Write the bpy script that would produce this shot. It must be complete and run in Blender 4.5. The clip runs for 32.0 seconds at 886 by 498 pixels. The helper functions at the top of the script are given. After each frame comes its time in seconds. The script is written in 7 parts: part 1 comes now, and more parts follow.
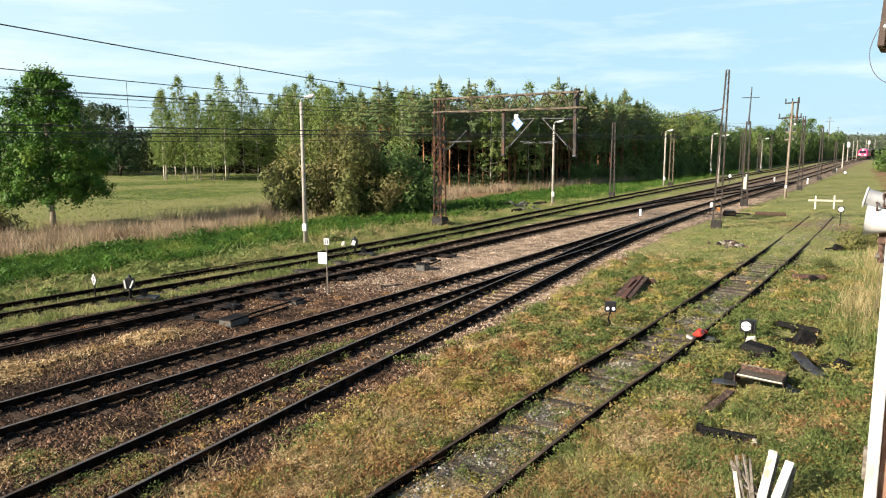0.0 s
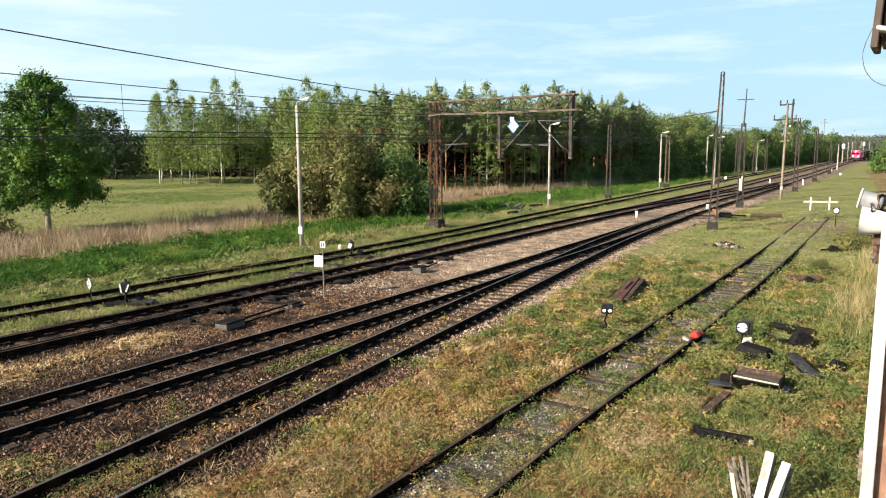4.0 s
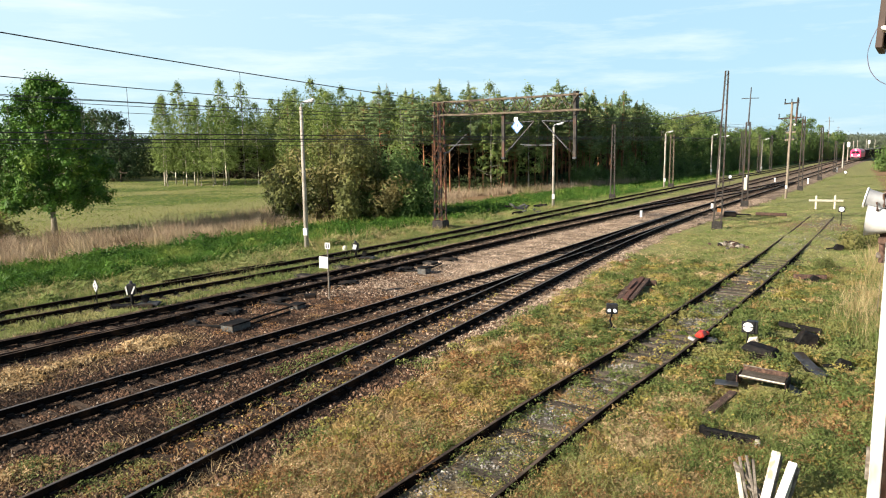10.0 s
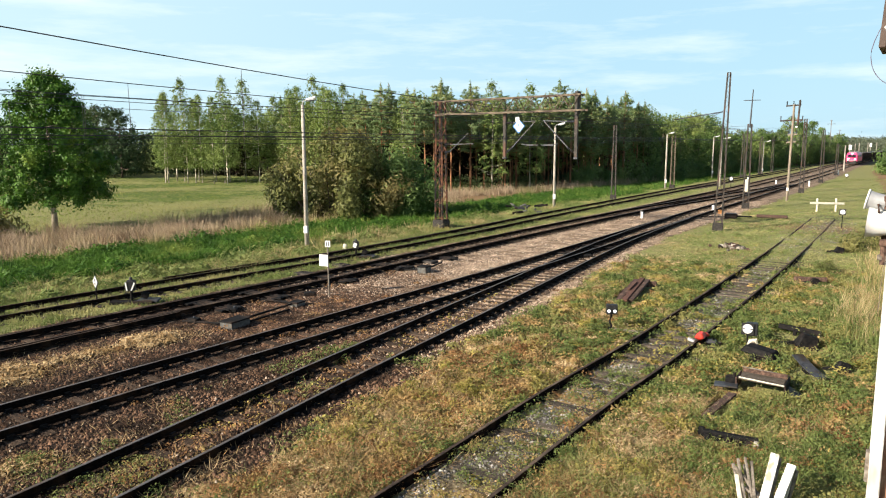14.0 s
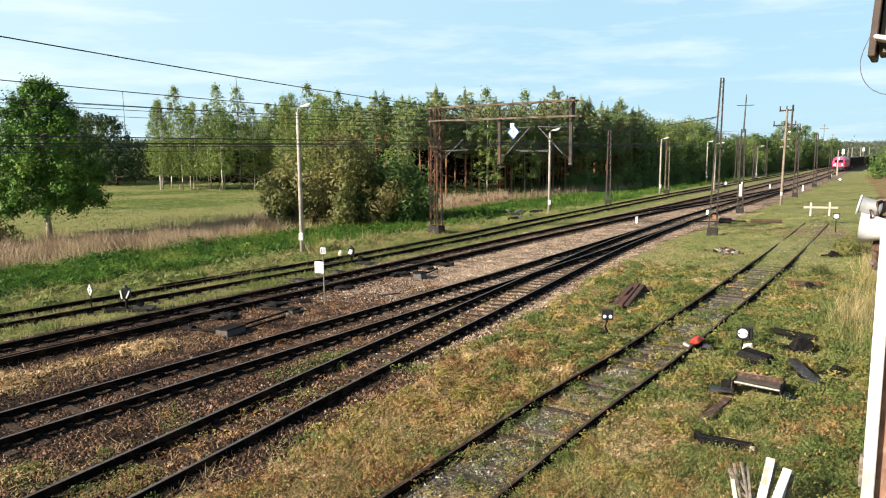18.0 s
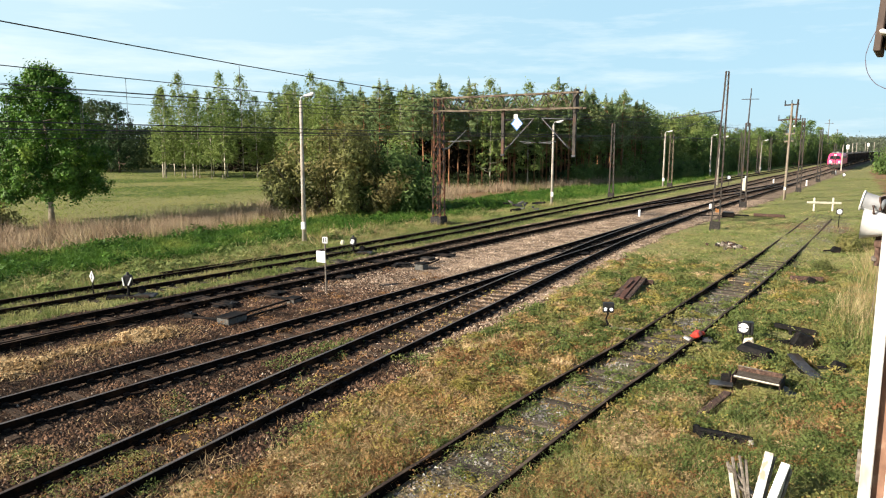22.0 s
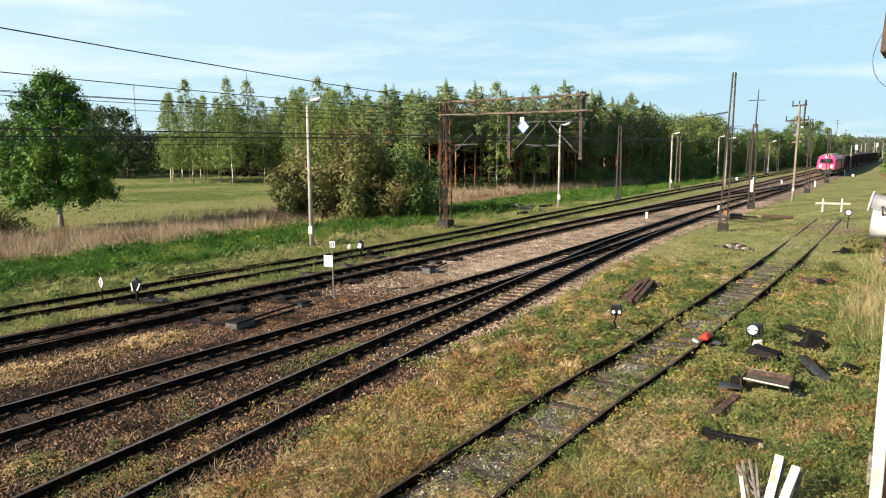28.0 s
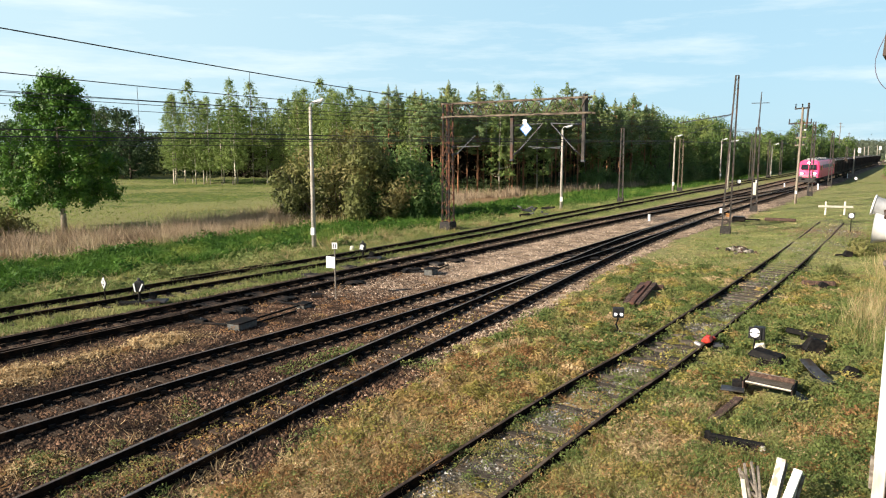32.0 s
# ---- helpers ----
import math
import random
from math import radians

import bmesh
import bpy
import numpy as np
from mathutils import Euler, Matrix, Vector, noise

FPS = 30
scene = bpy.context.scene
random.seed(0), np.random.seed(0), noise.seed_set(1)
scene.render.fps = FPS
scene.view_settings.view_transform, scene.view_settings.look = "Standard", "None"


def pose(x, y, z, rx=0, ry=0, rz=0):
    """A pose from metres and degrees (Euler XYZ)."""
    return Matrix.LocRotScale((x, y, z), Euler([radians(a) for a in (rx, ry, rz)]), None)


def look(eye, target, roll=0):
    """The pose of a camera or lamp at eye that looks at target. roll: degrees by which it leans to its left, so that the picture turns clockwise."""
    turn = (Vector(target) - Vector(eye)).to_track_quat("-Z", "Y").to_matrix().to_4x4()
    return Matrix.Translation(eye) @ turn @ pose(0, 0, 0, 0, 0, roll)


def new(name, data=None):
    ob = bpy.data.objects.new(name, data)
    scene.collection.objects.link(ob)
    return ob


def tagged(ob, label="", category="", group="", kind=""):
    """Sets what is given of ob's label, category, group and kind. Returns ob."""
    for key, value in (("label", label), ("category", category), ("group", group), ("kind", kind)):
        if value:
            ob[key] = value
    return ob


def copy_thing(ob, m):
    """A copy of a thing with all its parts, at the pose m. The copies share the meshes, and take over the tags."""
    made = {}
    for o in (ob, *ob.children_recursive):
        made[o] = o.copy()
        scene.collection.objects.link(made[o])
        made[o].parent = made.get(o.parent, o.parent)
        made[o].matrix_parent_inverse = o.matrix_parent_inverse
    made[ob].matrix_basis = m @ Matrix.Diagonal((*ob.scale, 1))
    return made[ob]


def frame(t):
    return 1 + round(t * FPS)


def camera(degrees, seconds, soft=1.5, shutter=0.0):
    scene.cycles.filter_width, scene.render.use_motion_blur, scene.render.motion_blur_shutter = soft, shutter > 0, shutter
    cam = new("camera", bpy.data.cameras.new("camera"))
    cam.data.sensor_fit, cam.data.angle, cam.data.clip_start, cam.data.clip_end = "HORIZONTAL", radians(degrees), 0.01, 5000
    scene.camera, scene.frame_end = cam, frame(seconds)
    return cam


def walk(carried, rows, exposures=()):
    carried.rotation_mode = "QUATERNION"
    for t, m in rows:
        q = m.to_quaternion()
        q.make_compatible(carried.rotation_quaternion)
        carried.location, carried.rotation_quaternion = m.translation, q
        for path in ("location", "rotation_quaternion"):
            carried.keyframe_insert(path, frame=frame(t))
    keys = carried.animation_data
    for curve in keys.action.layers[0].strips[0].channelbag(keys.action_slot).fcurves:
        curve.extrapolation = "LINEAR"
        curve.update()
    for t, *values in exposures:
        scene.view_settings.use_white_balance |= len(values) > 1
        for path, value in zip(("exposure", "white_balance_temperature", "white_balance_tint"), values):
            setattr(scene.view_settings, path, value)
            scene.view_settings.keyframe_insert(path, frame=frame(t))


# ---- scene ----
# The camera is held by hand at an upper window of the signal box.
PATH = [
    (0, -0.000, -0.000, 5.400, -8.60, 0.30, 34.00), (0.5, -0.001, -0.003, 5.399, -8.73, 0.30, 33.87), (1, 0.000, 0.006, 5.398, -8.88, 0.26, 33.79),
    (1.5, 0.002, 0.007, 5.398, -8.69, 0.21, 33.63), (2, 0.000, 0.012, 5.397, -8.76, 0.22, 33.61), (2.5, 0.000, -0.001, 5.402, -8.88, 0.24, 33.74),
    (3, 0.002, 0.008, 5.396, -8.73, 0.20, 33.65), (3.5, 0.003, 0.013, 5.397, -8.42, 0.36, 33.71), (5.5, 0.004, -0.002, 5.404, -8.37, 0.62, 33.65),
    (6, 0.003, 0.010, 5.399, -8.26, 0.64, 33.68), (6.5, 0.004, 0.001, 5.402, -8.29, 0.66, 33.69), (7, 0.003, -0.002, 5.403, -8.36, 0.65, 33.69),
    (7.5, 0.004, -0.007, 5.405, -8.36, 0.70, 33.84), (8, 0.004, -0.014, 5.408, -8.39, 0.72, 33.96), (8.5, 0.006, -0.006, 5.404, -8.37, 0.50, 33.99),
    (9, 0.007, -0.001, 5.405, -8.06, 0.65, 33.91), (9.5, 0.004, -0.014, 5.406, -8.06, 0.76, 33.88), (10, 0.004, -0.010, 5.407, -8.34, 0.80, 34.00),
    (10.5, 0.007, -0.004, 5.405, -8.38, 0.83, 34.22), (11, 0.006, -0.008, 5.405, -8.40, 0.66, 34.25), (11.5, 0.004, -0.008, 5.406, -8.25, 0.84, 34.08),
    (12, 0.006, -0.007, 5.404, -8.32, 0.85, 34.10), (12.5, 0.007, -0.007, 5.407, -8.53, 0.73, 34.17), (13, 0.008, -0.004, 5.406, -8.46, 0.62, 34.14),
    (13.5, 0.003, -0.019, 5.406, -8.13, 0.60, 34.24), (14, 0.000, 0.007, 5.394, -8.39, 0.29, 34.11), (14.5, 0.004, -0.005, 5.402, -8.46, 0.62, 34.00),
    (16.5, 0.010, -0.020, 5.413, -7.90, 0.99, 33.84), (17, 0.011, -0.017, 5.414, -7.76, 0.93, 33.80), (17.5, 0.013, -0.008, 5.411, -7.84, 0.68, 33.71),
    (18, 0.011, -0.007, 5.409, -7.92, 0.53, 33.71), (18.5, 0.013, -0.005, 5.408, -8.19, 0.43, 33.85), (19, 0.009, 0.006, 5.407, -8.17, 0.16, 33.95),
    (19.5, 0.007, -0.018, 5.411, -7.93, 0.10, 33.82), (20, 0.010, -0.011, 5.410, -8.13, 0.25, 33.90), (20.5, 0.011, -0.005, 5.409, -8.46, 0.21, 33.89),
    (21, 0.012, -0.005, 5.410, -8.87, 0.07, 33.94), (21.5, 0.011, -0.012, 5.416, -8.71, 0.07, 33.92), (22, 0.015, 0.003, 5.409, -8.66, -0.11, 33.97),
    (22.5, 0.012, 0.001, 5.411, -8.57, -0.12, 34.04), (23, 0.010, -0.002, 5.407, -8.54, -0.23, 34.16), (23.5, 0.011, -0.004, 5.409, -8.31, -0.04, 34.12),
    (24, 0.010, -0.008, 5.407, -8.53, -0.09, 33.99), (24.5, 0.013, -0.017, 5.416, -8.42, -0.04, 34.15), (25, 0.016, 0.009, 5.410, -8.53, 0.09, 34.27),
    (25.5, 0.014, -0.018, 5.416, -8.26, 0.24, 34.21), (27.5, 0.014, -0.006, 5.413, -8.40, 0.39, 34.52), (28, 0.018, -0.002, 5.415, -8.38, 0.33, 34.49),
    (28.5, 0.019, -0.004, 5.415, -8.40, 0.29, 34.60), (29, 0.019, -0.003, 5.413, -8.33, 0.43, 34.61), (29.5, 0.017, -0.012, 5.417, -8.32, 0.22, 34.52),
    (30, 0.021, -0.003, 5.417, -8.23, 0.15, 34.58), (30.5, 0.021, -0.013, 5.419, -8.27, 0.25, 34.67), (31, 0.020, 0.000, 5.415, -8.32, 0.09, 34.59),
    (31.5, 0.022, -0.010, 5.416, -8.25, -0.15, 34.60), (32, 0.022, -0.010, 5.417, -8.24, 0.15, 34.69),
]
cam = camera(64.0, 32.0, soft=1.1)
walk(cam, [(t, pose(x, y, z, 90 + pitch, roll, yaw)) for t, x, y, z, pitch, roll, yaw in PATH],
     exposures=[(0, 1.12), (14, 1.11), (20, 1.08), (26, 1.06), (32, 1.05)])

# ---- light ----
SUN_AZ, SUN_EL = radians(208), radians(25)      # where the sun stands: compass angle from +y clockwise, height
sun_way = Vector((math.sin(SUN_AZ) * math.cos(SUN_EL), math.cos(SUN_AZ) * math.cos(SUN_EL), math.sin(SUN_EL)))
sun = new("sun", bpy.data.lights.new("sun", "SUN"))
sun.data.energy, sun.data.angle, sun.data.color = 5.0, radians(0.6), (1.0, 0.885, 0.74)
sun.matrix_world = look(sun_way * 50, (0, 0, 0))
scene.view_settings.exposure = 1.12

world = bpy.data.worlds.new("sky")
scene.world = world
world.use_nodes = True
wn, wl = world.node_tree.nodes, world.node_tree.links
wn.clear()
sky = wn.new("ShaderNodeTexSky")
sky.sky_type, sky.sun_disc = "NISHITA", False
sky.sun_elevation, sky.sun_rotation = SUN_EL, SUN_AZ
sky.air_density, sky.dust_density, sky.ozone_density = 1.0, 0.5, 1.0
coord, stretch = wn.new("ShaderNodeTexCoord"), wn.new("ShaderNodeMapping")
stretch.inputs["Scale"].default_value = (1.7, 1.7, 12.0)
stretch.inputs["Rotation"].default_value = (0.0, radians(4), radians(20))
cloud, ramp, mixer = wn.new("ShaderNodeTexNoise"), wn.new("ShaderNodeValToRGB"), wn.new("ShaderNodeMix")
cloud.inputs["Scale"].default_value, cloud.inputs["Detail"].default_value, cloud.inputs["Roughness"].default_value = 2.2, 6, 0.6
ramp.color_ramp.elements[0].position, ramp.color_ramp.elements[1].position = 0.48, 0.70
ramp.color_ramp.elements[1].color = (0.6, 0.6, 0.6, 1)
mixer.data_type = "RGBA"
mixer.inputs["B"].default_value = (9.6, 10.7, 10.8, 1)
background, out = wn.new("ShaderNodeBackground"), wn.new("ShaderNodeOutputWorld")
background.inputs["Strength"].default_value = 0.05
wl.new(coord.outputs["Generated"], stretch.inputs["Vector"])
wl.new(stretch.outputs["Vector"], cloud.inputs["Vector"])
wl.new(cloud.outputs["Fac"], ramp.inputs["Fac"])
veil = wn.new("ShaderNodeMath")
veil.operation = "MULTIPLY"
wl.new(ramp.outputs["Color"], veil.inputs[0])
wl.new(veil.outputs[0], mixer.inputs["Factor"])
haze = wn.new("ShaderNodeMix")      # thin high haze that pales the blue
haze.data_type = "RGBA"
up = wn.new("ShaderNodeSeparateXYZ")
thin = wn.new("ShaderNodeMapRange")      # the haze and the clouds thin out towards the zenith
thin.inputs["From Min"].default_value, thin.inputs["From Max"].default_value = 0.22, 0.32
thin.inputs["To Min"].default_value, thin.inputs["To Max"].default_value = 0.85, 0.0
wl.new(coord.outputs["Generated"], up.inputs["Vector"])
wl.new(up.outputs["Z"], thin.inputs["Value"])
wl.new(thin.outputs["Result"], haze.inputs["Factor"])
haze.inputs["B"].default_value = (5.1, 8.0, 9.8, 1)
wl.new(sky.outputs["Color"], haze.inputs["A"])
bright = wn.new("ShaderNodeVectorMath")      # the haze is whiter on the sun's side
bright.operation = "DOT_PRODUCT"
bright.inputs[1].default_value = (math.sin(SUN_AZ), math.cos(SUN_AZ), 0.0)
wl.new(coord.outputs["Generated"], bright.inputs[0])
side = wn.new("ShaderNodeMapRange")
side.inputs["From Min"].default_value, side.inputs["From Max"].default_value = -0.62, 0.2
side.inputs["To Min"].default_value, side.inputs["To Max"].default_value = 0.0, 0.6
wl.new(bright.outputs["Value"], side.inputs["Value"])
low_side = wn.new("ShaderNodeMath")
low_side.operation = "MULTIPLY"
wl.new(side.outputs["Result"], low_side.inputs[0])
wl.new(thin.outputs["Result"], low_side.inputs[1])
glare = wn.new("ShaderNodeMix")
glare.data_type = "RGBA"
wl.new(low_side.outputs[0], glare.inputs["Factor"])
wl.new(haze.outputs["Result"], glare.inputs["A"])
glare.inputs["B"].default_value = (8.6, 10.4, 10.5, 1)
wl.new(glare.outputs["Result"], mixer.inputs["A"])
half = wn.new("ShaderNodeMapRange")
half.inputs["From Min"].default_value, half.inputs["From Max"].default_value = 0.2, 0.36
half.inputs["To Min"].default_value, half.inputs["To Max"].default_value = 1.0, 0.15
wl.new(up.outputs["Z"], half.inputs["Value"])
wl.new(half.outputs["Result"], veil.inputs[1])
wl.new(mixer.outputs["Result"], background.inputs["Color"])
wl.new(background.outputs["Background"], out.inputs["Surface"])

# ---- materials ----
def surface(name, dark, light, scale=6.0, rough=0.8, bump=0.2, metal=0.0, stain=None, stain_scale=0.6, stain_at=(0.5, 0.65), vary=0.0,
            translucent=0.0, space="Object", stretch=(1, 1, 1), specular=0.4):
    """A procedural material: grain between two colours, stains of a third at a larger scale, a bump from the grain, and
    a change of value from object to object or, in joined leaves, from island to island."""
    m = bpy.data.materials.new(name)
    m.use_nodes = True
    n, l = m.node_tree.nodes, m.node_tree.links
    shader, last = n["Principled BSDF"], n["Material Output"]
    tc, mp = n.new("ShaderNodeTexCoord"), n.new("ShaderNodeMapping")
    mp.inputs["Scale"].default_value = stretch
    if space == "World":
        geo = n.new("ShaderNodeNewGeometry")
        l.new(geo.outputs["Position"], mp.inputs["Vector"])
    else:
        l.new(tc.outputs["Object"], mp.inputs["Vector"])
    grain = n.new("ShaderNodeTexNoise")
    grain.inputs["Scale"].default_value, grain.inputs["Detail"].default_value = scale, 5
    l.new(mp.outputs["Vector"], grain.inputs["Vector"])
    r = n.new("ShaderNodeValToRGB")
    r.color_ramp.elements[0].position, r.color_ramp.elements[1].position = 0.33, 0.67
    r.color_ramp.elements[0].color, r.color_ramp.elements[1].color = (*dark, 1), (*light, 1)
    l.new(grain.outputs["Fac"], r.inputs["Fac"])
    colour = r.outputs["Color"]
    if stain:
        big, cut, mix = n.new("ShaderNodeTexNoise"), n.new("ShaderNodeMapRange"), n.new("ShaderNodeMix")
        big.inputs["Scale"].default_value, big.inputs["Detail"].default_value = stain_scale, 4
        l.new(mp.outputs["Vector"], big.inputs["Vector"])
        l.new(big.outputs["Fac"], cut.inputs["Value"])
        cut.inputs["From Min"].default_value, cut.inputs["From Max"].default_value = stain_at
        mix.data_type = "RGBA"
        l.new(cut.outputs["Result"], mix.inputs["Factor"])
        l.new(colour, mix.inputs["A"])
        mix.inputs["B"].default_value = (*stain, 1)
        colour = mix.outputs["Result"]
    if vary:
        if translucent:
            src = n.new("ShaderNodeNewGeometry").outputs["Random Per Island"]
        else:
            src = n.new("ShaderNodeObjectInfo").outputs["Random"]
        rng, hsv = n.new("ShaderNodeMapRange"), n.new("ShaderNodeHueSaturation")
        rng.inputs["To Min"].default_value, rng.inputs["To Max"].default_value = 1 - vary, 1 + vary
        l.new(src, rng.inputs["Value"])
        l.new(rng.outputs["Result"], hsv.inputs["Value"])
        l.new(colour, hsv.inputs["Color"])
        colour = hsv.outputs["Color"]
    l.new(colour, shader.inputs["Base Color"])
    shader.inputs["Roughness"].default_value, shader.inputs["Metallic"].default_value = rough, metal
    shader.inputs["Specular IOR Level"].default_value = specular
    if bump:
        b = n.new("ShaderNodeBump")
        b.inputs["Strength"].default_value, b.inputs["Distance"].default_value = bump, 0.02
        l.new(grain.outputs["Fac"], b.inputs["Height"])
        l.new(b.outputs["Normal"], shader.inputs["Normal"])
    if translucent:
        through_leaf, add = n.new("ShaderNodeBsdfTranslucent"), n.new("ShaderNodeMixShader")
        l.new(colour, through_leaf.inputs["Color"])
        add.inputs["Fac"].default_value = translucent
        l.new(shader.outputs["BSDF"], add.inputs[1])
        l.new(through_leaf.outputs["BSDF"], add.inputs[2])
        l.new(add.outputs["Shader"], last.inputs["Surface"])
    return m


def glow(name, colour, strength):
    m = bpy.data.materials.new(name)
    m.use_nodes = True
    s = m.node_tree.nodes["Principled BSDF"]
    s.inputs["Base Color"].default_value = s.inputs["Emission Color"].default_value = (*colour, 1)
    s.inputs["Emission Strength"].default_value = strength
    return m


# rust taken down to near black: the shade on rail sides is painted in
RUST_SHADED = surface("shade_dark_rusty_rail_side", (0.004, 0.003, 0.0025), (0.012, 0.008, 0.006), 14, 0.9, 0.3, 0.0, (0.035, 0.019, 0.011), 2.0, specular=0.06)
RAIL_TOP = surface("worn_rail_head", (0.14, 0.125, 0.115), (0.27, 0.245, 0.225), 30, 0.5, 0.05, 0.55, (0.16, 0.12, 0.09), 1.5)
RAIL_TOP_OLD = surface("rusted_rail_head", (0.03, 0.022, 0.018), (0.085, 0.06, 0.045), 20, 0.8, 0.2, 0.1, (0.13, 0.095, 0.07), 1.0, specular=0.2)
SLEEPER = surface("weathered_sleeper_wood", (0.028, 0.02, 0.015), (0.11, 0.078, 0.056), 9, 0.9, 0.6, 0, (0.035, 0.026, 0.02), 1.6, vary=0.35, stretch=(1, 9, 3), specular=0.12)
SLEEPER_OLD = surface("grey_sleeper_wood", (0.045, 0.037, 0.03), (0.14, 0.118, 0.095), 9, 0.95, 0.6, 0, (0.06, 0.05, 0.035), 1.6, vary=0.35, stretch=(1, 9, 3), specular=0.12)
IRON_BLACK = surface("oily_black_iron", (0.005, 0.005, 0.006), (0.016, 0.015, 0.014), 12, 0.7, 0.2, 0.05, (0.035, 0.025, 0.02), 2.0, specular=0.1)
IRON_GREY = surface("dull_grey_iron", (0.045, 0.048, 0.055), (0.10, 0.105, 0.115), 10, 0.5, 0.15, 0.4, (0.05, 0.04, 0.03), 2.5, specular=0.12)
LATTICE_RUST = surface("rusting_painted_lattice", (0.08, 0.03, 0.018), (0.21, 0.095, 0.052), 5, 0.8, 0.3, 0.1, (0.018, 0.016, 0.015), 2.2, (0.44, 0.53))
LATTICE_BEAM = surface("weathered_brown_lattice", (0.075, 0.058, 0.04), (0.19, 0.15, 0.105), 5, 0.8, 0.25, 0.1, (0.05, 0.035, 0.026), 1.4, (0.52, 0.62))
LATTICE_DARK = surface("dark_painted_lattice", (0.022, 0.02, 0.018), (0.065, 0.056, 0.048), 5, 0.75, 0.25, 0.1, (0.10, 0.05, 0.032), 1.1, (0.52, 0.68))
CONCRETE = surface("weathered_concrete", (0.30, 0.27, 0.23), (0.48, 0.44, 0.38), 11, 0.9, 0.3, 0, (0.24, 0.21, 0.17), 0.9)
CONCRETE_DARK = surface("dark_stained_concrete", (0.02, 0.019, 0.018), (0.055, 0.05, 0.046), 8, 0.9, 0.3, 0, (0.12, 0.10, 0.085), 2.0, (0.58, 0.72), specular=0.12)
WHITE = surface("white_paint", (0.72, 0.72, 0.70), (0.86, 0.86, 0.84), 14, 0.5, 0.05, 0, (0.55, 0.52, 0.47), 2.2, (0.6, 0.75))
CREAM = surface("cream_painted_wood", (0.52, 0.48, 0.38), (0.70, 0.655, 0.54), 12, 0.6, 0.15, 0, (0.5, 0.44, 0.33), 2.0, (0.58, 0.72))
BLACK = surface("black_paint", (0.01, 0.01, 0.011), (0.025, 0.025, 0.026), 16, 0.45, 0.05)
GREY_PAINT = surface("pale_grey_paint", (0.42, 0.43, 0.44), (0.58, 0.59, 0.60), 9, 0.45, 0.05, 0.1, (0.35, 0.33, 0.3), 3.0, (0.58, 0.72))
RED = surface("red_paint", (0.55, 0.03, 0.02), (0.75, 0.06, 0.035), 14, 0.45, 0.1, 0, (0.4, 0.05, 0.03), 6)
BLUE = surface("blue_enamel", (0.05, 0.16, 0.42), (0.08, 0.24, 0.55), 12, 0.4, 0.05)
OLD_WOOD = surface("rotten_brown_wood", (0.03, 0.018, 0.014), (0.095, 0.056, 0.042), 8, 0.95, 0.6, 0, (0.15, 0.09, 0.065), 2.0, stretch=(5, 1.5, 5))
GREY_WOOD = surface("weathered_grey_wood", (0.12, 0.10, 0.08), (0.27, 0.24, 0.20), 8, 0.9, 0.5, 0, (0.08, 0.065, 0.05), 2.0, stretch=(5, 1.5, 5))
PLANK_PAINT = surface("flaking_white_planks", (0.66, 0.65, 0.62), (0.85, 0.84, 0.82), 10, 0.7, 0.3, 0, (0.33, 0.27, 0.2), 3.5, (0.57, 0.66), stretch=(1, 1, 0.3))
CASE_GREY = surface("dull_grey_casing", (0.07, 0.072, 0.07), (0.15, 0.15, 0.14), 10, 0.85, 0.2, 0, (0.1, 0.085, 0.07), 3.0, (0.55, 0.7), specular=0.15)
WIRE = surface("tarnished_wire", (0.05, 0.05, 0.055), (0.10, 0.09, 0.09), 20, 0.6, 0.0, 0.5)
BALLAST = surface("rusty_ballast_stone", (0.016, 0.010, 0.007), (0.22, 0.13, 0.082), 1.6, 0.9, 0.1, 0, (0.42, 0.34, 0.26), 9.0, (0.61, 0.68), vary=0.5, translucent=0.001, space="World", specular=0.12)
BALLAST_PALE = surface("pale_pinkish_ballast_stone", (0.14, 0.095, 0.062), (0.56, 0.425, 0.31), 1.4, 0.9, 0.1, 0, (0.66, 0.58, 0.5), 9.0, (0.58, 0.66), vary=0.4, translucent=0.001, space="World", specular=0.12)
BALLAST_GREY = surface("grey_ballast_stone", (0.05, 0.048, 0.045), (0.38, 0.36, 0.33), 3.0, 0.9, 0.1, 0, (0.6, 0.58, 0.54), 9.0, (0.58, 0.66), vary=0.3, translucent=0.001, space="World", specular=0.12)
GRASS_GREEN = surface("green_grass", (0.11, 0.155, 0.045), (0.26, 0.315, 0.10), 1.4, 0.7, 0, 0, (0.37, 0.355, 0.15), 0.35, vary=0.22, translucent=0.35, space="World", specular=0.2)
GRASS_LUSH = surface("lush_green_grass", (0.02, 0.072, 0.009), (0.11, 0.215, 0.032), 0.9, 0.6, 0, 0, (0.22, 0.28, 0.06), 0.35, (0.53, 0.67), vary=0.3, translucent=0.35, space="World", specular=0.2)
GRASS_DRY = surface("dry_straw_grass", (0.26, 0.19, 0.09), (0.60, 0.48, 0.27), 2.2, 0.8, 0, 0, (0.30, 0.26, 0.08), 0.4, vary=0.22, translucent=0.3, space="World", specular=0.2)
STRAW = surface("tan_dead_straw", (0.27, 0.185, 0.09), (0.68, 0.52, 0.30), 2.4, 0.85, 0, 0, (0.36, 0.25, 0.12), 1.1, (0.5, 0.62), vary=0.14, translucent=0.25, space="World", specular=0.15)
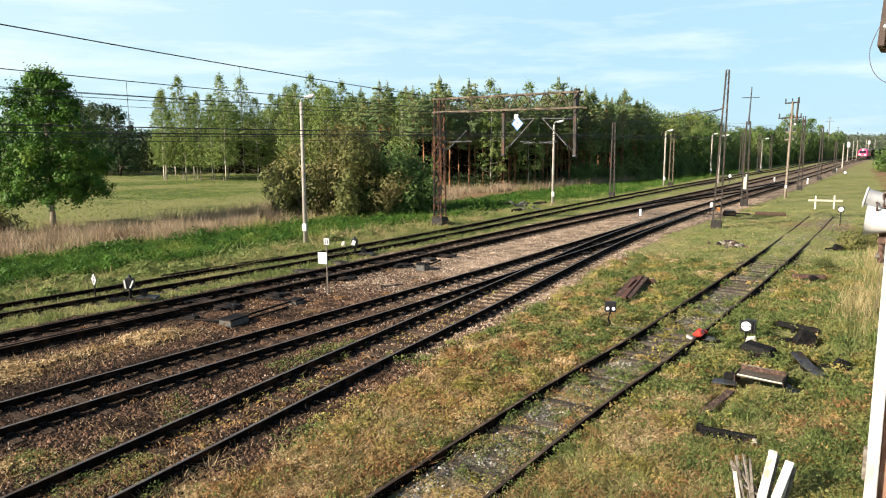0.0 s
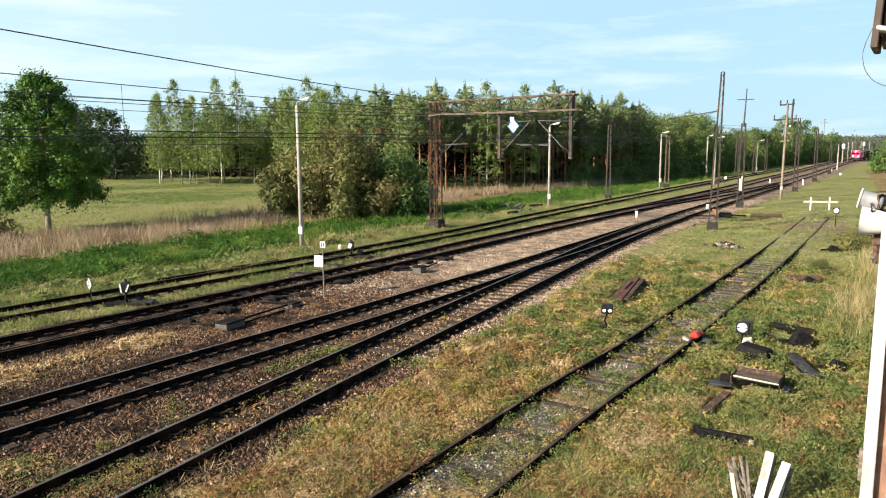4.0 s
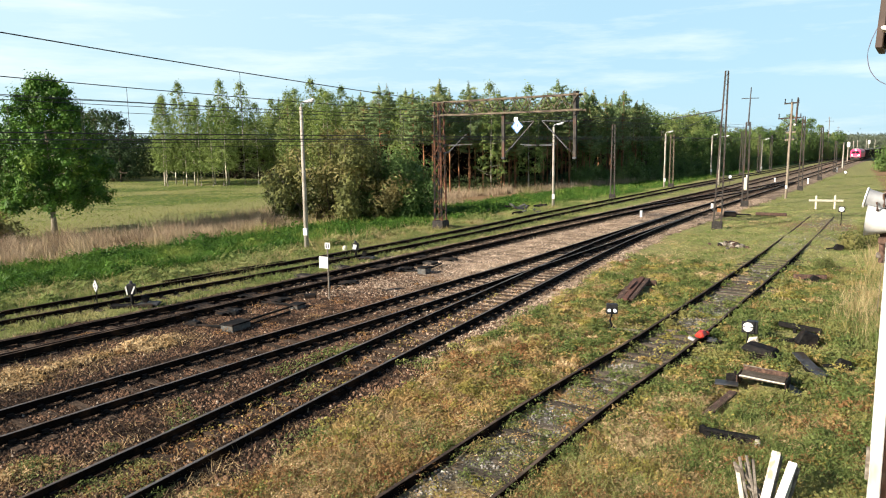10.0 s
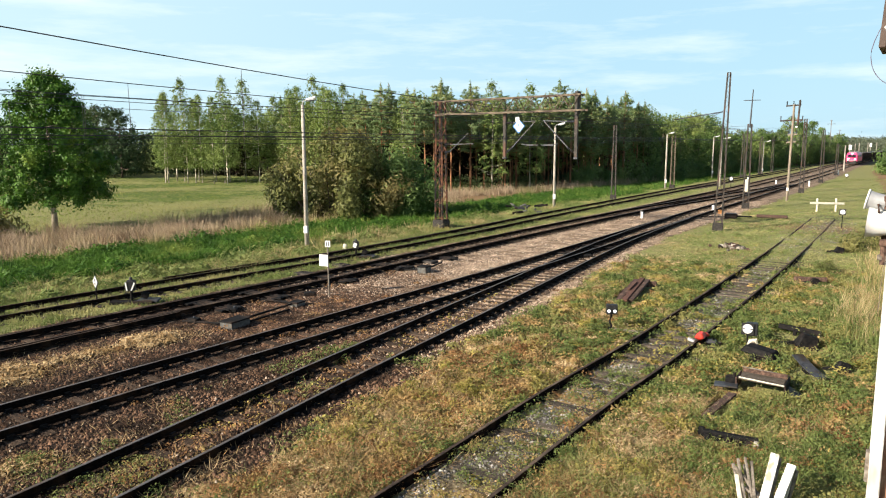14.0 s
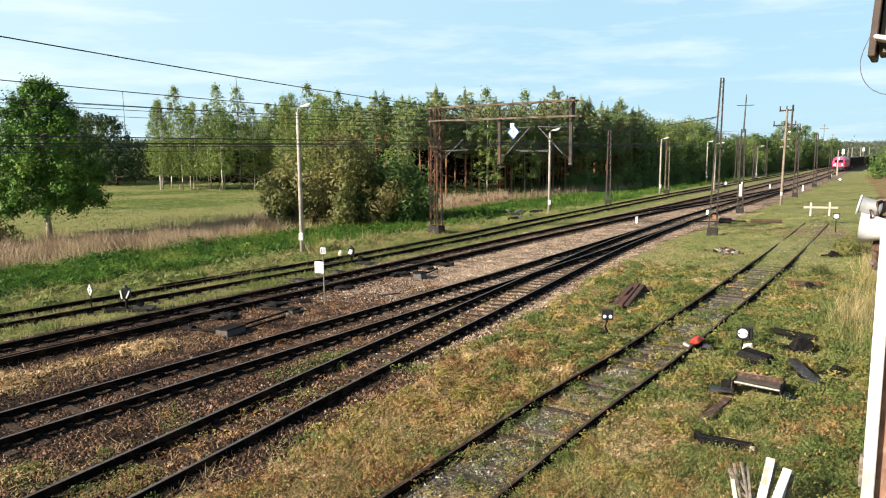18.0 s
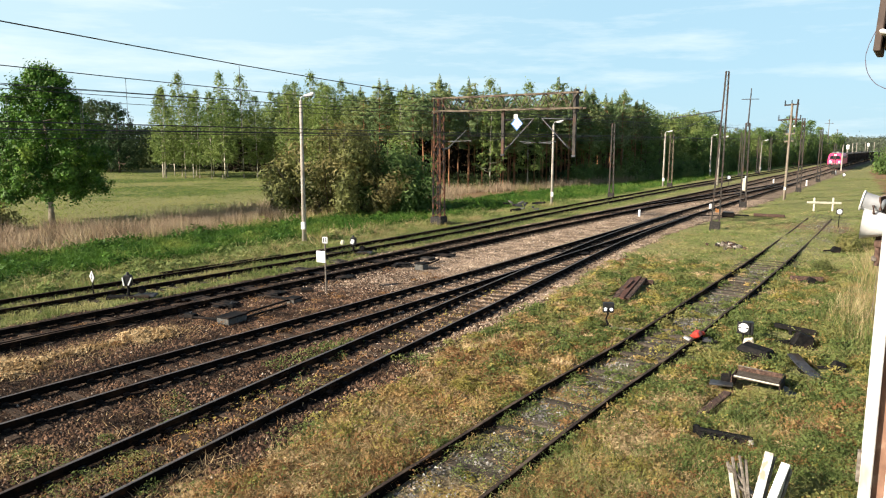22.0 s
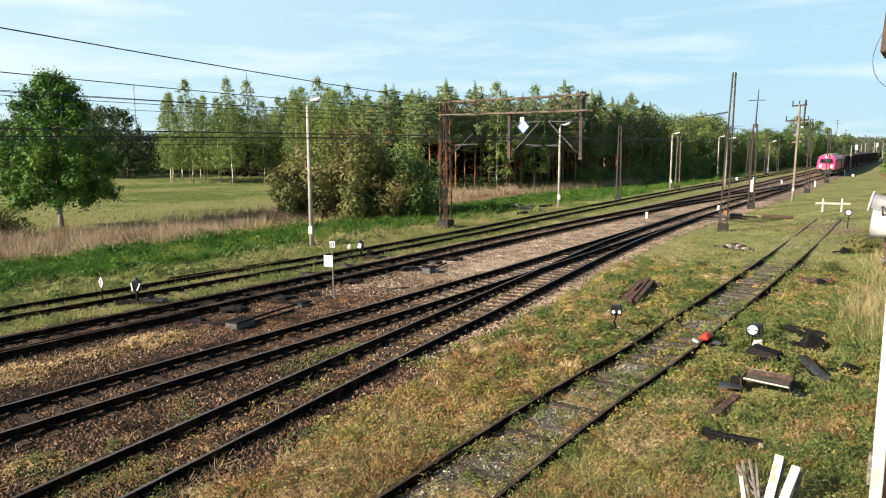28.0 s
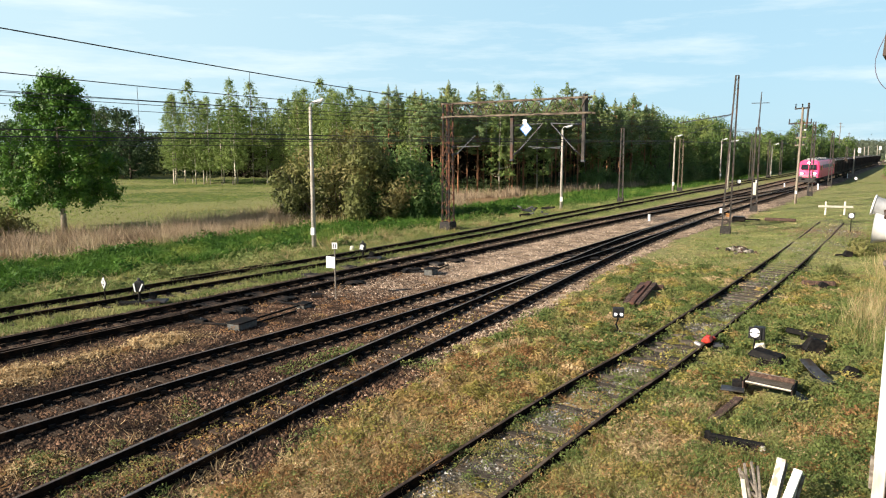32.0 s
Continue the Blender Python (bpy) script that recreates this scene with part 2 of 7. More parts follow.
WEED_YELLOW = surface("yellowing_low_weeds", (0.155, 0.14, 0.03), (0.46, 0.395, 0.115), 1.6, 0.7, 0, 0, (0.44, 0.30, 0.13), 0.9, (0.48, 0.58), vary=0.14, translucent=0.3, space="World", specular=0.2)
WEED_RED = surface("reddish_withered_weeds", (0.16, 0.078, 0.032), (0.44, 0.25, 0.108), 1.6, 0.8, 0, 0, (0.36, 0.25, 0.11), 0.7, vary=0.14, translucent=0.3, space="World", specular=0.2)
WEED_GREEN = surface("green_leafy_weeds", (0.07, 0.105, 0.026), (0.21, 0.26, 0.078), 2.5, 0.6, 0, 0, (0.31, 0.29, 0.10), 0.6, vary=0.14, translucent=0.35, space="World", specular=0.25)
GRASS_MEADOW = surface("pale_meadow_grass", (0.12, 0.175, 0.035), (0.29, 0.335, 0.09), 0.25, 0.8, 0, 0, (0.34, 0.31, 0.11), 0.08, vary=0.3, translucent=0.3, space="World", specular=0.15)
BALLAST_OILY = surface("oil_blackened_ballast", (0.006, 0.005, 0.004), (0.035, 0.024, 0.018), 1.4, 0.85, 0.1, 0, (0.2, 0.15, 0.11), 9.0, (0.62, 0.68), vary=0.4, translucent=0.001, space="World", specular=0.12)
REED = surface("dead_reeds", (0.22, 0.16, 0.105), (0.55, 0.435, 0.30), 0.5, 0.85, 0, 0, (0.30, 0.27, 0.13), 0.25, vary=0.3, translucent=0.25, space="World", specular=0.15)
BARK = surface("grey_brown_bark", (0.06, 0.045, 0.035), (0.17, 0.13, 0.10), 6, 0.95, 0.7, 0, (0.10, 0.10, 0.06), 1.2, vary=0.2, stretch=(1, 1, 0.25))
BARK_PALE = surface("pale_grey_bark", (0.20, 0.165, 0.125), (0.42, 0.36, 0.28), 6, 0.95, 0.6, 0, (0.12, 0.10, 0.07), 1.2, stretch=(1, 1, 0.3))
BARK_BIRCH = surface("white_birch_bark", (0.36, 0.31, 0.25), (0.62, 0.57, 0.48), 5, 0.9, 0.4, 0, (0.05, 0.04, 0.035), 2.6, (0.56, 0.62), vary=0.2, stretch=(1, 1, 2.5))
BARK_PINE = surface("orange_pine_bark", (0.14, 0.065, 0.035), (0.33, 0.165, 0.08), 6, 0.95, 0.6, 0, (0.10, 0.07, 0.05), 0.7, vary=0.25, stretch=(1, 1, 0.3))
LEAF_MAPLE = surface("fresh_tree_leaves", (0.03, 0.085, 0.01), (0.095, 0.205, 0.022), 0.6, 0.55, 0, 0, (0.18, 0.27, 0.035), 0.35, (0.55, 0.7), vary=0.35, translucent=0.22, space="World", specular=0.3)
LEAF_WILLOW = surface("grey_green_willow_leaves", (0.078, 0.095, 0.026), (0.215, 0.22, 0.068), 0.6, 0.6, 0, 0, (0.24, 0.20, 0.075), 0.3, vary=0.35, translucent=0.3, space="World", specular=0.3)
LEAF_BIRCH = surface("pale_birch_leaves", (0.095, 0.155, 0.036), (0.245, 0.31, 0.085), 0.4, 0.55, 0, 0, (0.15, 0.2, 0.045), 0.15, vary=0.3, translucent=0.22, space="World", specular=0.3)
LEAF_PINE = surface("dark_pine_needles", (0.09, 0.145, 0.06), (0.26, 0.335, 0.14), 0.5, 0.7, 0, 0, (0.32, 0.35, 0.13), 0.25, vary=0.3, translucent=0.28, space="World", specular=0.2)
# dead twigs, their brown darkened to paint the shade inside the wood
SHADE_TWIGS = surface("shade_dark_dead_twigs", (0.016, 0.012, 0.009), (0.045, 0.033, 0.025), 0.5, 0.9, 0, 0, (0.03, 0.035, 0.016), 0.2, vary=0.4, translucent=0.02, space="World", specular=0.1)
# dark green with the shade of the far wood and undergrowth painted in
LEAF_SHADED = surface("shade_dark_leaves", (0.022, 0.045, 0.018), (0.07, 0.11, 0.045), 0.4, 0.7, 0, 0, (0.09, 0.12, 0.04), 0.12, vary=0.3, translucent=0.15, space="World", specular=0.2)
# the haze of distance is mixed into this paler, greyer leaf colour
LEAF_FAR = surface("haze_tinted_far_leaves", (0.07, 0.09, 0.06), (0.14, 0.165, 0.105), 0.1, 0.7, 0, 0, (0.12, 0.14, 0.10), 0.05, vary=0.25, translucent=0.25, space="World", specular=0.2)
LEAF_OAK = surface("deep_green_leaves", (0.065, 0.125, 0.03), (0.18, 0.265, 0.075), 0.4, 0.6, 0, 0, (0.25, 0.30, 0.09), 0.12, vary=0.3, translucent=0.36, space="World", specular=0.3)
LOCO_RED = surface("crimson_red_paint", (0.66, 0.05, 0.15), (0.78, 0.075, 0.2), 3, 0.35, 0.02, 0, (0.5, 0.04, 0.1), 0.8, (0.6, 0.8))
LOCO_DARK = surface("dark_underframe_grime", (0.015, 0.014, 0.014), (0.05, 0.045, 0.04), 4, 0.8, 0.2)
ROOF_GREY = surface("dusty_grey_roof", (0.16, 0.16, 0.16), (0.30, 0.30, 0.29), 3, 0.7, 0.05)
WAGON = surface("sooty_brown_wagon_paint", (0.018, 0.014, 0.013), (0.055, 0.04, 0.036), 2.5, 0.8, 0.15, 0, (0.09, 0.05, 0.035), 0.6, (0.55, 0.7), vary=0.3)
COAL = surface("loaded_coal", (0.01, 0.01, 0.01), (0.04, 0.04, 0.04), 9, 0.8, 0.8)
GLASS_DARK = surface("dark_cab_glass", (0.01, 0.012, 0.014), (0.02, 0.024, 0.028), 2, 0.08, 0.0, 0, specular=0.6)
HEADLIGHT = glow("lit_headlight", (1.0, 0.95, 0.88), 5.0)
WALL_BROWN = surface("peeling_brown_boards", (0.14, 0.075, 0.05), (0.28, 0.16, 0.11), 7, 0.8, 0.3, 0, (0.45, 0.36, 0.28), 3.0, (0.58, 0.7))
BEIGE = surface("beige_render", (0.42, 0.35, 0.24), (0.55, 0.47, 0.34), 8, 0.9, 0.15, 0, (0.36, 0.3, 0.2), 1.5)

# ---- building tools ----
class Geo:
    """Gathers the points and faces of one mesh."""
    def __init__(self):
        self.v, self.f, self.m = [], [], []

    def add(self, verts, faces, mat=0):
        k = len(self.v)
        self.v += [tuple(p) for p in verts]
        self.f += [tuple(k + i for i in f) for f in faces]
        self.m += [mat] * len(faces)
        return self

    def box(self, centre, size, turn=None, bevel=0.0, mat=0, taper=1.0):
        """A box about its centre, with chamfered upright and level edges, and its top narrowed by taper."""
        x, y, z = (s / 2 for s in size)
        b = min(bevel, x * 0.6, y * 0.6, z * 0.6)
        m = (turn or Matrix()).to_3x3()
        c = Vector(centre)
        if b <= 0:
            pts = [(sx * x * (taper if sz > 0 else 1), sy * y * (taper if sz > 0 else 1), sz * z) for sz in (-1, 1) for sx, sy in ((-1, -1), (1, -1), (1, 1), (-1, 1))]
            faces = [(3, 2, 1, 0), (4, 5, 6, 7), (0, 1, 5, 4), (1, 2, 6, 5), (2, 3, 7, 6), (3, 0, 4, 7)]
        else:
            pts, faces = [], []
            for k, (zz, inset) in enumerate(((-z, b), (-z + b, 0), (z - b, 0), (z, b))):
                s = taper if k > 1 else 1
                for px, py in ((-x + inset + b, -y + inset), (x - inset - b, -y + inset), (x - inset, -y + inset + b), (x - inset, y - inset - b),
                               (x - inset - b, y - inset), (-x + inset + b, y - inset), (-x + inset, y - inset - b), (-x + inset, -y + inset + b)):
                    pts.append((px * s, py * s, zz))
            faces = [tuple(reversed(range(8))), tuple(range(24, 32))]
            for k in range(3):
                faces += [(k * 8 + i, k * 8 + (i + 1) % 8, k * 8 + 8 + (i + 1) % 8, k * 8 + 8 + i) for i in range(8)]
        return self.add([c + m @ Vector(p) for p in pts], faces, mat)

    def bar(self, a, b, w, h=None, bevel=0.0, mat=0):
        """A straight bar of rectangular section from a to b."""
        a, b = Vector(a), Vector(b)
        d = b - a
        return self.box((a + b) / 2, (w, h or w, d.length), d.to_track_quat("Z", "Y").to_matrix(), bevel, mat)

    def tube(self, a, b, r, r2=None, n=8, mat=0, caps=True):
        a, b = Vector(a), Vector(b)
        m = (b - a).to_track_quat("Z", "Y").to_matrix()
        r2 = r if r2 is None else r2
        ring = [(math.cos(2 * math.pi * i / n), math.sin(2 * math.pi * i / n)) for i in range(n)]
        pts = [a + m @ Vector((c * r, s * r, 0)) for c, s in ring] + [b + m @ Vector((c * r2, s * r2, 0)) for c, s in ring]
        faces = [(i, (i + 1) % n, n + (i + 1) % n, n + i) for i in range(n)]
        if caps:
            faces += [tuple(reversed(range(n))), tuple(range(n, 2 * n))]
        return self.add(pts, faces, mat)

    def path(self, pts, radii, n=6, mat=0):
        """A tube through several points."""
        pts = [Vector(p) for p in pts]
        verts, faces = [], []
        for i, p in enumerate(pts):
            d = pts[min(i + 1, len(pts) - 1)] - pts[max(i - 1, 0)]
            m = d.to_track_quat("Z", "Y").to_matrix()
            r = radii[i] if isinstance(radii, (list, tuple)) else radii
            verts += [p + m @ Vector((math.cos(2 * math.pi * k / n) * r, math.sin(2 * math.pi * k / n) * r, 0)) for k in range(n)]
        for i in range(len(pts) - 1):
            faces += [(i * n + k, i * n + (k + 1) % n, i * n + n + (k + 1) % n, i * n + n + k) for k in range(n)]
        faces += [tuple(reversed(range(n))), tuple(range(len(pts) * n - n, len(pts) * n))]
        return self.add(verts, faces, mat)

    def lathe(self, profile, n=16, base=(0, 0, 0), turn=None, mat=0):
        """Turns a profile of (radius, height) round the z axis."""
        m, c = (turn or Matrix()).to_3x3(), Vector(base)
        verts = [c + m @ Vector((r * math.cos(2 * math.pi * k / n), r * math.sin(2 * math.pi * k / n), z)) for r, z in profile for k in range(n)]
        faces = [(i * n + k, i * n + (k + 1) % n, i * n + n + (k + 1) % n, i * n + n + k) for i in range(len(profile) - 1) for k in range(n)]
        return self.add(verts, faces, mat)

    def mesh(self, name, mats, smooth=False):
        me = bpy.data.meshes.new(name)
        me.from_pydata(self.v, [], self.f)
        for m in mats if isinstance(mats, (list, tuple)) else [mats]:
            me.materials.append(m)
        if any(self.m):
            me.polygons.foreach_set("material_index", self.m)
        if smooth:
            me.polygons.foreach_set("use_smooth", [True] * len(self.f))
        me.update()
        return me


def empty(name, m=None):
    ob = new(name)
    ob.empty_display_size = 0.2
    if m is not None:
        ob.matrix_basis = m
    return ob


def part(name, geo, material, parent, label="", smooth=False, m=None):
    """Links a Geo (or a mesh made before) as one mesh object under a thing or under a part."""
    data = geo.mesh(name, material, smooth) if isinstance(geo, Geo) else geo
    ob = new(name, data)
    ob.parent = parent
    if m is not None:
        ob.matrix_basis = m
    return tagged(ob, label)


def big_mesh(name, verts, faces, material, smooth=False):
    """A mesh from numpy arrays of points and of triangles or quads."""
    me = bpy.data.meshes.new(name)
    k = faces.shape[1]
    me.vertices.add(len(verts))
    me.vertices.foreach_set("co", np.asarray(verts, np.float32).ravel())
    me.loops.add(faces.size)
    me.loops.foreach_set("vertex_index", np.asarray(faces, np.int32).ravel())
    me.polygons.add(len(faces))
    me.polygons.foreach_set("loop_start", np.arange(0, faces.size, k, dtype=np.int32))
    me.polygons.foreach_set("loop_total", np.full(len(faces), k, np.int32))
    if smooth:
        me.polygons.foreach_set("use_smooth", np.ones(len(faces), bool))
    me.materials.append(material)
    me.update(calc_edges=True)
    return me


def spline(points):
    """x as a smooth function of y through (y, x) points: cubic pieces with even slopes."""
    ys, xs = np.array([p[0] for p in points], float), np.array([p[1] for p in points], float)
    d = np.gradient(xs, ys)
    def at(y):
        y = np.asarray(y, float)
        i = np.clip(np.searchsorted(ys, y) - 1, 0, len(ys) - 2)
        h = ys[i + 1] - ys[i]
        t = np.clip((y - ys[i]) / h, -0.5, 1.5)
        cubic = ((2 * t**3 - 3 * t**2 + 1) * xs[i] + (t**3 - 2 * t**2 + t) * h * d[i] + (-2 * t**3 + 3 * t**2) * xs[i + 1] + (t**3 - t**2) * h * d[i + 1])
        line = np.where(y < ys[0], xs[0] + (y - ys[0]) * d[0], xs[-1] + (y - ys[-1]) * d[-1])
        return np.where((y < ys[0]) | (y > ys[-1]), line, cubic)
    return at


# ---- plan: tracks run along y, rail heads at z = 0 ----
T1 = spline([(-14, -26.4), (0, -25.7), (11, -25.08), (24, -24.2), (35, -23.9), (50, -24.2), (70, -24.3), (90, -24.2), (120, -23.7), (160, -24.0), (200, -25.2), (400, -26.0)])
T2 = spline([(-14, -21.8), (8, -21.1), (20, -20.65), (40, -20.3), (55, -19.8), (70, -19.4), (90, -19.05), (120, -18.95), (140, -19.2), (170, -20.0), (200, -20.9), (230, -21.4), (280, -21.7), (400, -21.9)])
T3 = spline([(-14, -15.3), (8, -15.05), (20, -14.75), (35, -14.72), (50, -14.85), (112, -14.85), (140, -15.2), (170, -16.0), (200, -16.9), (230, -17.4), (280, -17.7), (400, -17.9)])
T4 = spline([(-14, -8.4), (5, -10.7), (8, -11.05), (12, -11.53), (16, -11.95), (20, -12.35), (25, -12.87), (32, -13.62), (37, -14.08), (45, -14.55), (54, -14.8)])
T5 = spline([(-14, -6.1), (8, -5.95), (14, -5.88), (18, -5.68), (24, -5.6), (36, -5.55), (46, -5.62), (60, -5.9)])
# the crossover between the two main tracks
T6 = spline([(50, -19.95), (58, -19.6), (66, -18.7), (80, -17.0), (94, -15.5), (104, -14.95)])


def fall(y):
    """The line runs slightly downhill beyond the yard."""
    return -0.007 * np.maximum(np.asarray(y, float) - 120, 0)


def smooth_step(a, b, v):
    t = np.clip((v - a) / (b - a), 0, 1)
    return t * t * (3 - 2 * t)


def lumps(x, y, s, seed=0.0):
    """A cheap smooth noise for the lie of the land, between about -1 and 1."""
    return (np.sin(x * s + 1.7 * np.sin(y * s * 0.7 + seed) + seed) * np.cos(y * s * 1.1 + 1.3 * np.sin(x * s * 0.6 - seed))
            + 0.5 * np.sin(x * s * 2.3 + seed * 2 + y * s * 1.9) * np.cos(y * s * 2.7 - x * s + seed))  / 1.5


def ground_height(x, y):
    x, y = np.asarray(x, float), np.asarray(y, float)
    shift = np.clip(T3(np.clip(y, -14, 400)) + 14.85, -2, 2)
    u = x - shift
    bed = smooth_step(-26.5, -24.8, u) * (1 - smooth_step(-12.6, -10.5, u - np.where(y < 40, np.maximum(T4(np.clip(y, -14, 54)) + 14.0, 0), 0)))
    z = -0.30 + 0.066 * bed
    z = np.where(x > -11, np.maximum(z, -0.17 + 0.03 * lumps(x, y, 0.8, 2)), z)
    siding = np.exp(-((x - T5(np.clip(y, -14, 60))) / 1.6) ** 2) * (1 - 5.6 * smooth_step(28, 46, y)) * (1 - smooth_step(58, 64, y))
    z = z - siding * 0.035 * (x > -9)
    z = z - 0.35 * smooth_step(-28.5, -33, x) + 0.05 * lumps(x, y, 0.35, 1) * (1 - bed)
    z = z + 0.4 * smooth_step(-46, -60, x)
    z = z + 0.5 * smooth_step(-7, -1, x) * smooth_step(75, 120, y)
    near = smooth_step(-13.5, -11, x) * (1 - smooth_step(26, 40, y)) * (1 - siding * (x > -9))
    z = z + near * (0.03 * lumps(x, y, 5.2, 4) + 0.022 * lumps(x, y, 12.0, 7))
    return z + fall(y)


def axis(pieces):
    """Grid lines: (from, to, step) pieces, joined."""
    vals = [np.arange(a, b, s) for a, b, s in pieces]
    return np.unique(np.round(np.concatenate(vals), 3))


gx = axis([(-3000, -400, 400), (-400, -100, 20), (-100, -46, 2.0), (-46, -28, 0.8), (-28, -12.8, 0.4), (-12.8, 2, 0.18), (2, 6, 0.4), (6, 40, 3), (40, 400, 40), (400, 3001, 400)])
gy = axis([(-3000, -200, 400), (-200, -20, 15), (-20, 2, 2), (2, 7, 0.5), (7, 24, 0.2), (24, 46, 0.5), (46, 110, 1.2), (110, 300, 5), (300, 700, 40), (700, 3001, 400)])
X, Y = np.meshgrid(gx, gy)
Z = ground_height(X, Y)
nx, ny = len(gx), len(gy)
idx = np.arange(nx * ny).reshape(ny, nx)
quads = np.stack([idx[:-1, :-1], idx[:-1, 1:], idx[1:, 1:], idx[1:, :-1]], -1).reshape(-1, 4)


def cover(x, y):
    """Shares of the ground: stone bed, lush green, dry straw, bare reddish earth."""
    x, y = np.asarray(x, float), np.asarray(y, float)
    yc = np.clip(y, -14, 400)
    t2, t3 = T2(yc), T3(yc)
    right = np.maximum(np.where(yc < 54, T4(np.clip(yc, -14, 54)), t3), t3) + 1.7 + np.interp(yc, [42, 60], [0.0, 1.0]) + 0.3 * lumps(x, y, 0.9, 4)
    stone = smooth_step(-2.2, -1.5, x - t2 + 0.3 * lumps(x, y, 0.7, 7)) * (1 - smooth_step(-0.2, 0.5, x - right))
    bare = (np.exp(-((np.abs(x - T5(np.clip(y, -14, 60))) ) / 0.9) ** 4) * (1 - 0.75 * smooth_step(28, 40, y)) * (y < 58) * (x > -9)) * 0.7
    bare = np.maximum(bare, 0.62 * np.exp(-((x - T5(np.clip(y, -14, 60)) - 0.5) / 2.0) ** 4) * smooth_step(33, 43, y) * (1 - smooth_step(58, 70, y)) * (0.55 + 0.45 * lumps(x, y, 0.7, 12)))
    # straw: patches between the tracks near the box
    straw = 0.8 * smooth_step(0.1, 0.5, lumps(x, y, 0.33, 3)) * smooth_step(-13, -8, x) * (1 - smooth_step(24, 34, y))
    straw = np.maximum(straw, 1.5 * np.exp(-((x - (t2 + 2.55)) / 0.85) ** 2) * (1 - smooth_step(12, 14.5, y)) * (0.45 + 0.55 * smooth_step(-0.3, 0.2, lumps(x, y, 0.8, 3))))
    straw = np.maximum(straw, np.exp(-((x - (T4(np.clip(y, -14, 54)) + t3) / 2 ) / 0.7) ** 2) * (1 - smooth_step(7.5, 9.5, y + 0.8 * lumps(x, y, 1.1, 5))) * (0.05 + 0.8 * smooth_step(-0.35, 0.15, lumps(x, y, 0.9, 6))))
    straw = np.maximum(straw, 1.1 * np.exp(-((x + 4.0) / 0.8) ** 2 - ((y - 13.2) / 2.0) ** 2))
    straw = np.maximum(straw, 0.9 * np.exp(-((x + 9.6) / 0.8) ** 2 - ((y - 15.5) / 1.5) ** 2) + 0.9 * np.exp(-((x + 7.6) / 0.6) ** 2 - ((y - 9.3) / 1.2) ** 2))
    strip = smooth_step(1.5, 2.6, x - T4(np.clip(y, -14, 54))) * (1 - smooth_step(-1.9, -1.1, x - T5(np.clip(y, -14, 60)))) * (x > -12)      # between the curved track and the siding
    tan = strip * (1 - smooth_step(13.5, 18.5, y + 1.2 * lumps(x, y, 0.9, 8)))
    straw = np.maximum(straw, tan * (0.35 + 0.75 * smooth_step(-0.35, 0.25, lumps(x, y, 1.0, 9) + 0.4 * lumps(x, y, 3.1, 2))))
    straw = np.maximum(straw, 0.9 * np.exp(-((x + 4.0) / 1.1) ** 2 - ((y - 12.6) / 2.6) ** 2) * (0.6 + 0.5 * lumps(x, y, 1.7, 5)))
    verge = np.interp(y, [40, 75], [0.0, 2.9])      # the lush verge comes closer to the track farther on
    lush = smooth_step(-29.8, -31.6, x - verge + 0.8 * lumps(x, y, 0.5, 1)) * (1 - smooth_step(-37.5, -39.5, x))
    lush = np.maximum(lush, 0.6 * smooth_step(-49, -53, x) * smooth_step(-0.5, 0.6, lumps(x, y, 0.13, 3) + 0.5 * lumps(x, y, 0.4, 5)))
    earth = smooth_step(-38.5, -40.5, x) * (1 - smooth_step(-47, -51, x))
    earth = np.maximum(earth, 0.9 * tan * smooth_step(-0.1, 0.3, -lumps(x, y, 0.8, 9)))
    earth = np.maximum(earth, 0.8 * smooth_step(0.25 - 0.3 * smooth_step(22, 34, y), 0.6, lumps(x, y, 0.27, 5) + 0.3 * lumps(x, y, 1.1, 7)) * smooth_step(-12.5, -9.5, x) * (1 - smooth_step(50, 66, y)))
    path_edge = np.interp(y, [60, 66, 110, 170, 300], [6, -1.9, -4.8, -9.0, -12.0])      # the dirt track along the bank
    earth = np.maximum(earth, smooth_step(-0.6, 0.6, x - path_edge + 0.5 * lumps(x, y, 0.4, 3)) * (x < 12))
    pale = stone * smooth_step(15, 30, y + 3 * lumps(x, y, 0.5, 2) + 0.5 * (x + 18)) * 1.1
    return np.stack([stone, lush, straw * (1 - stone * 0.3), earth, bare, pale], -1)


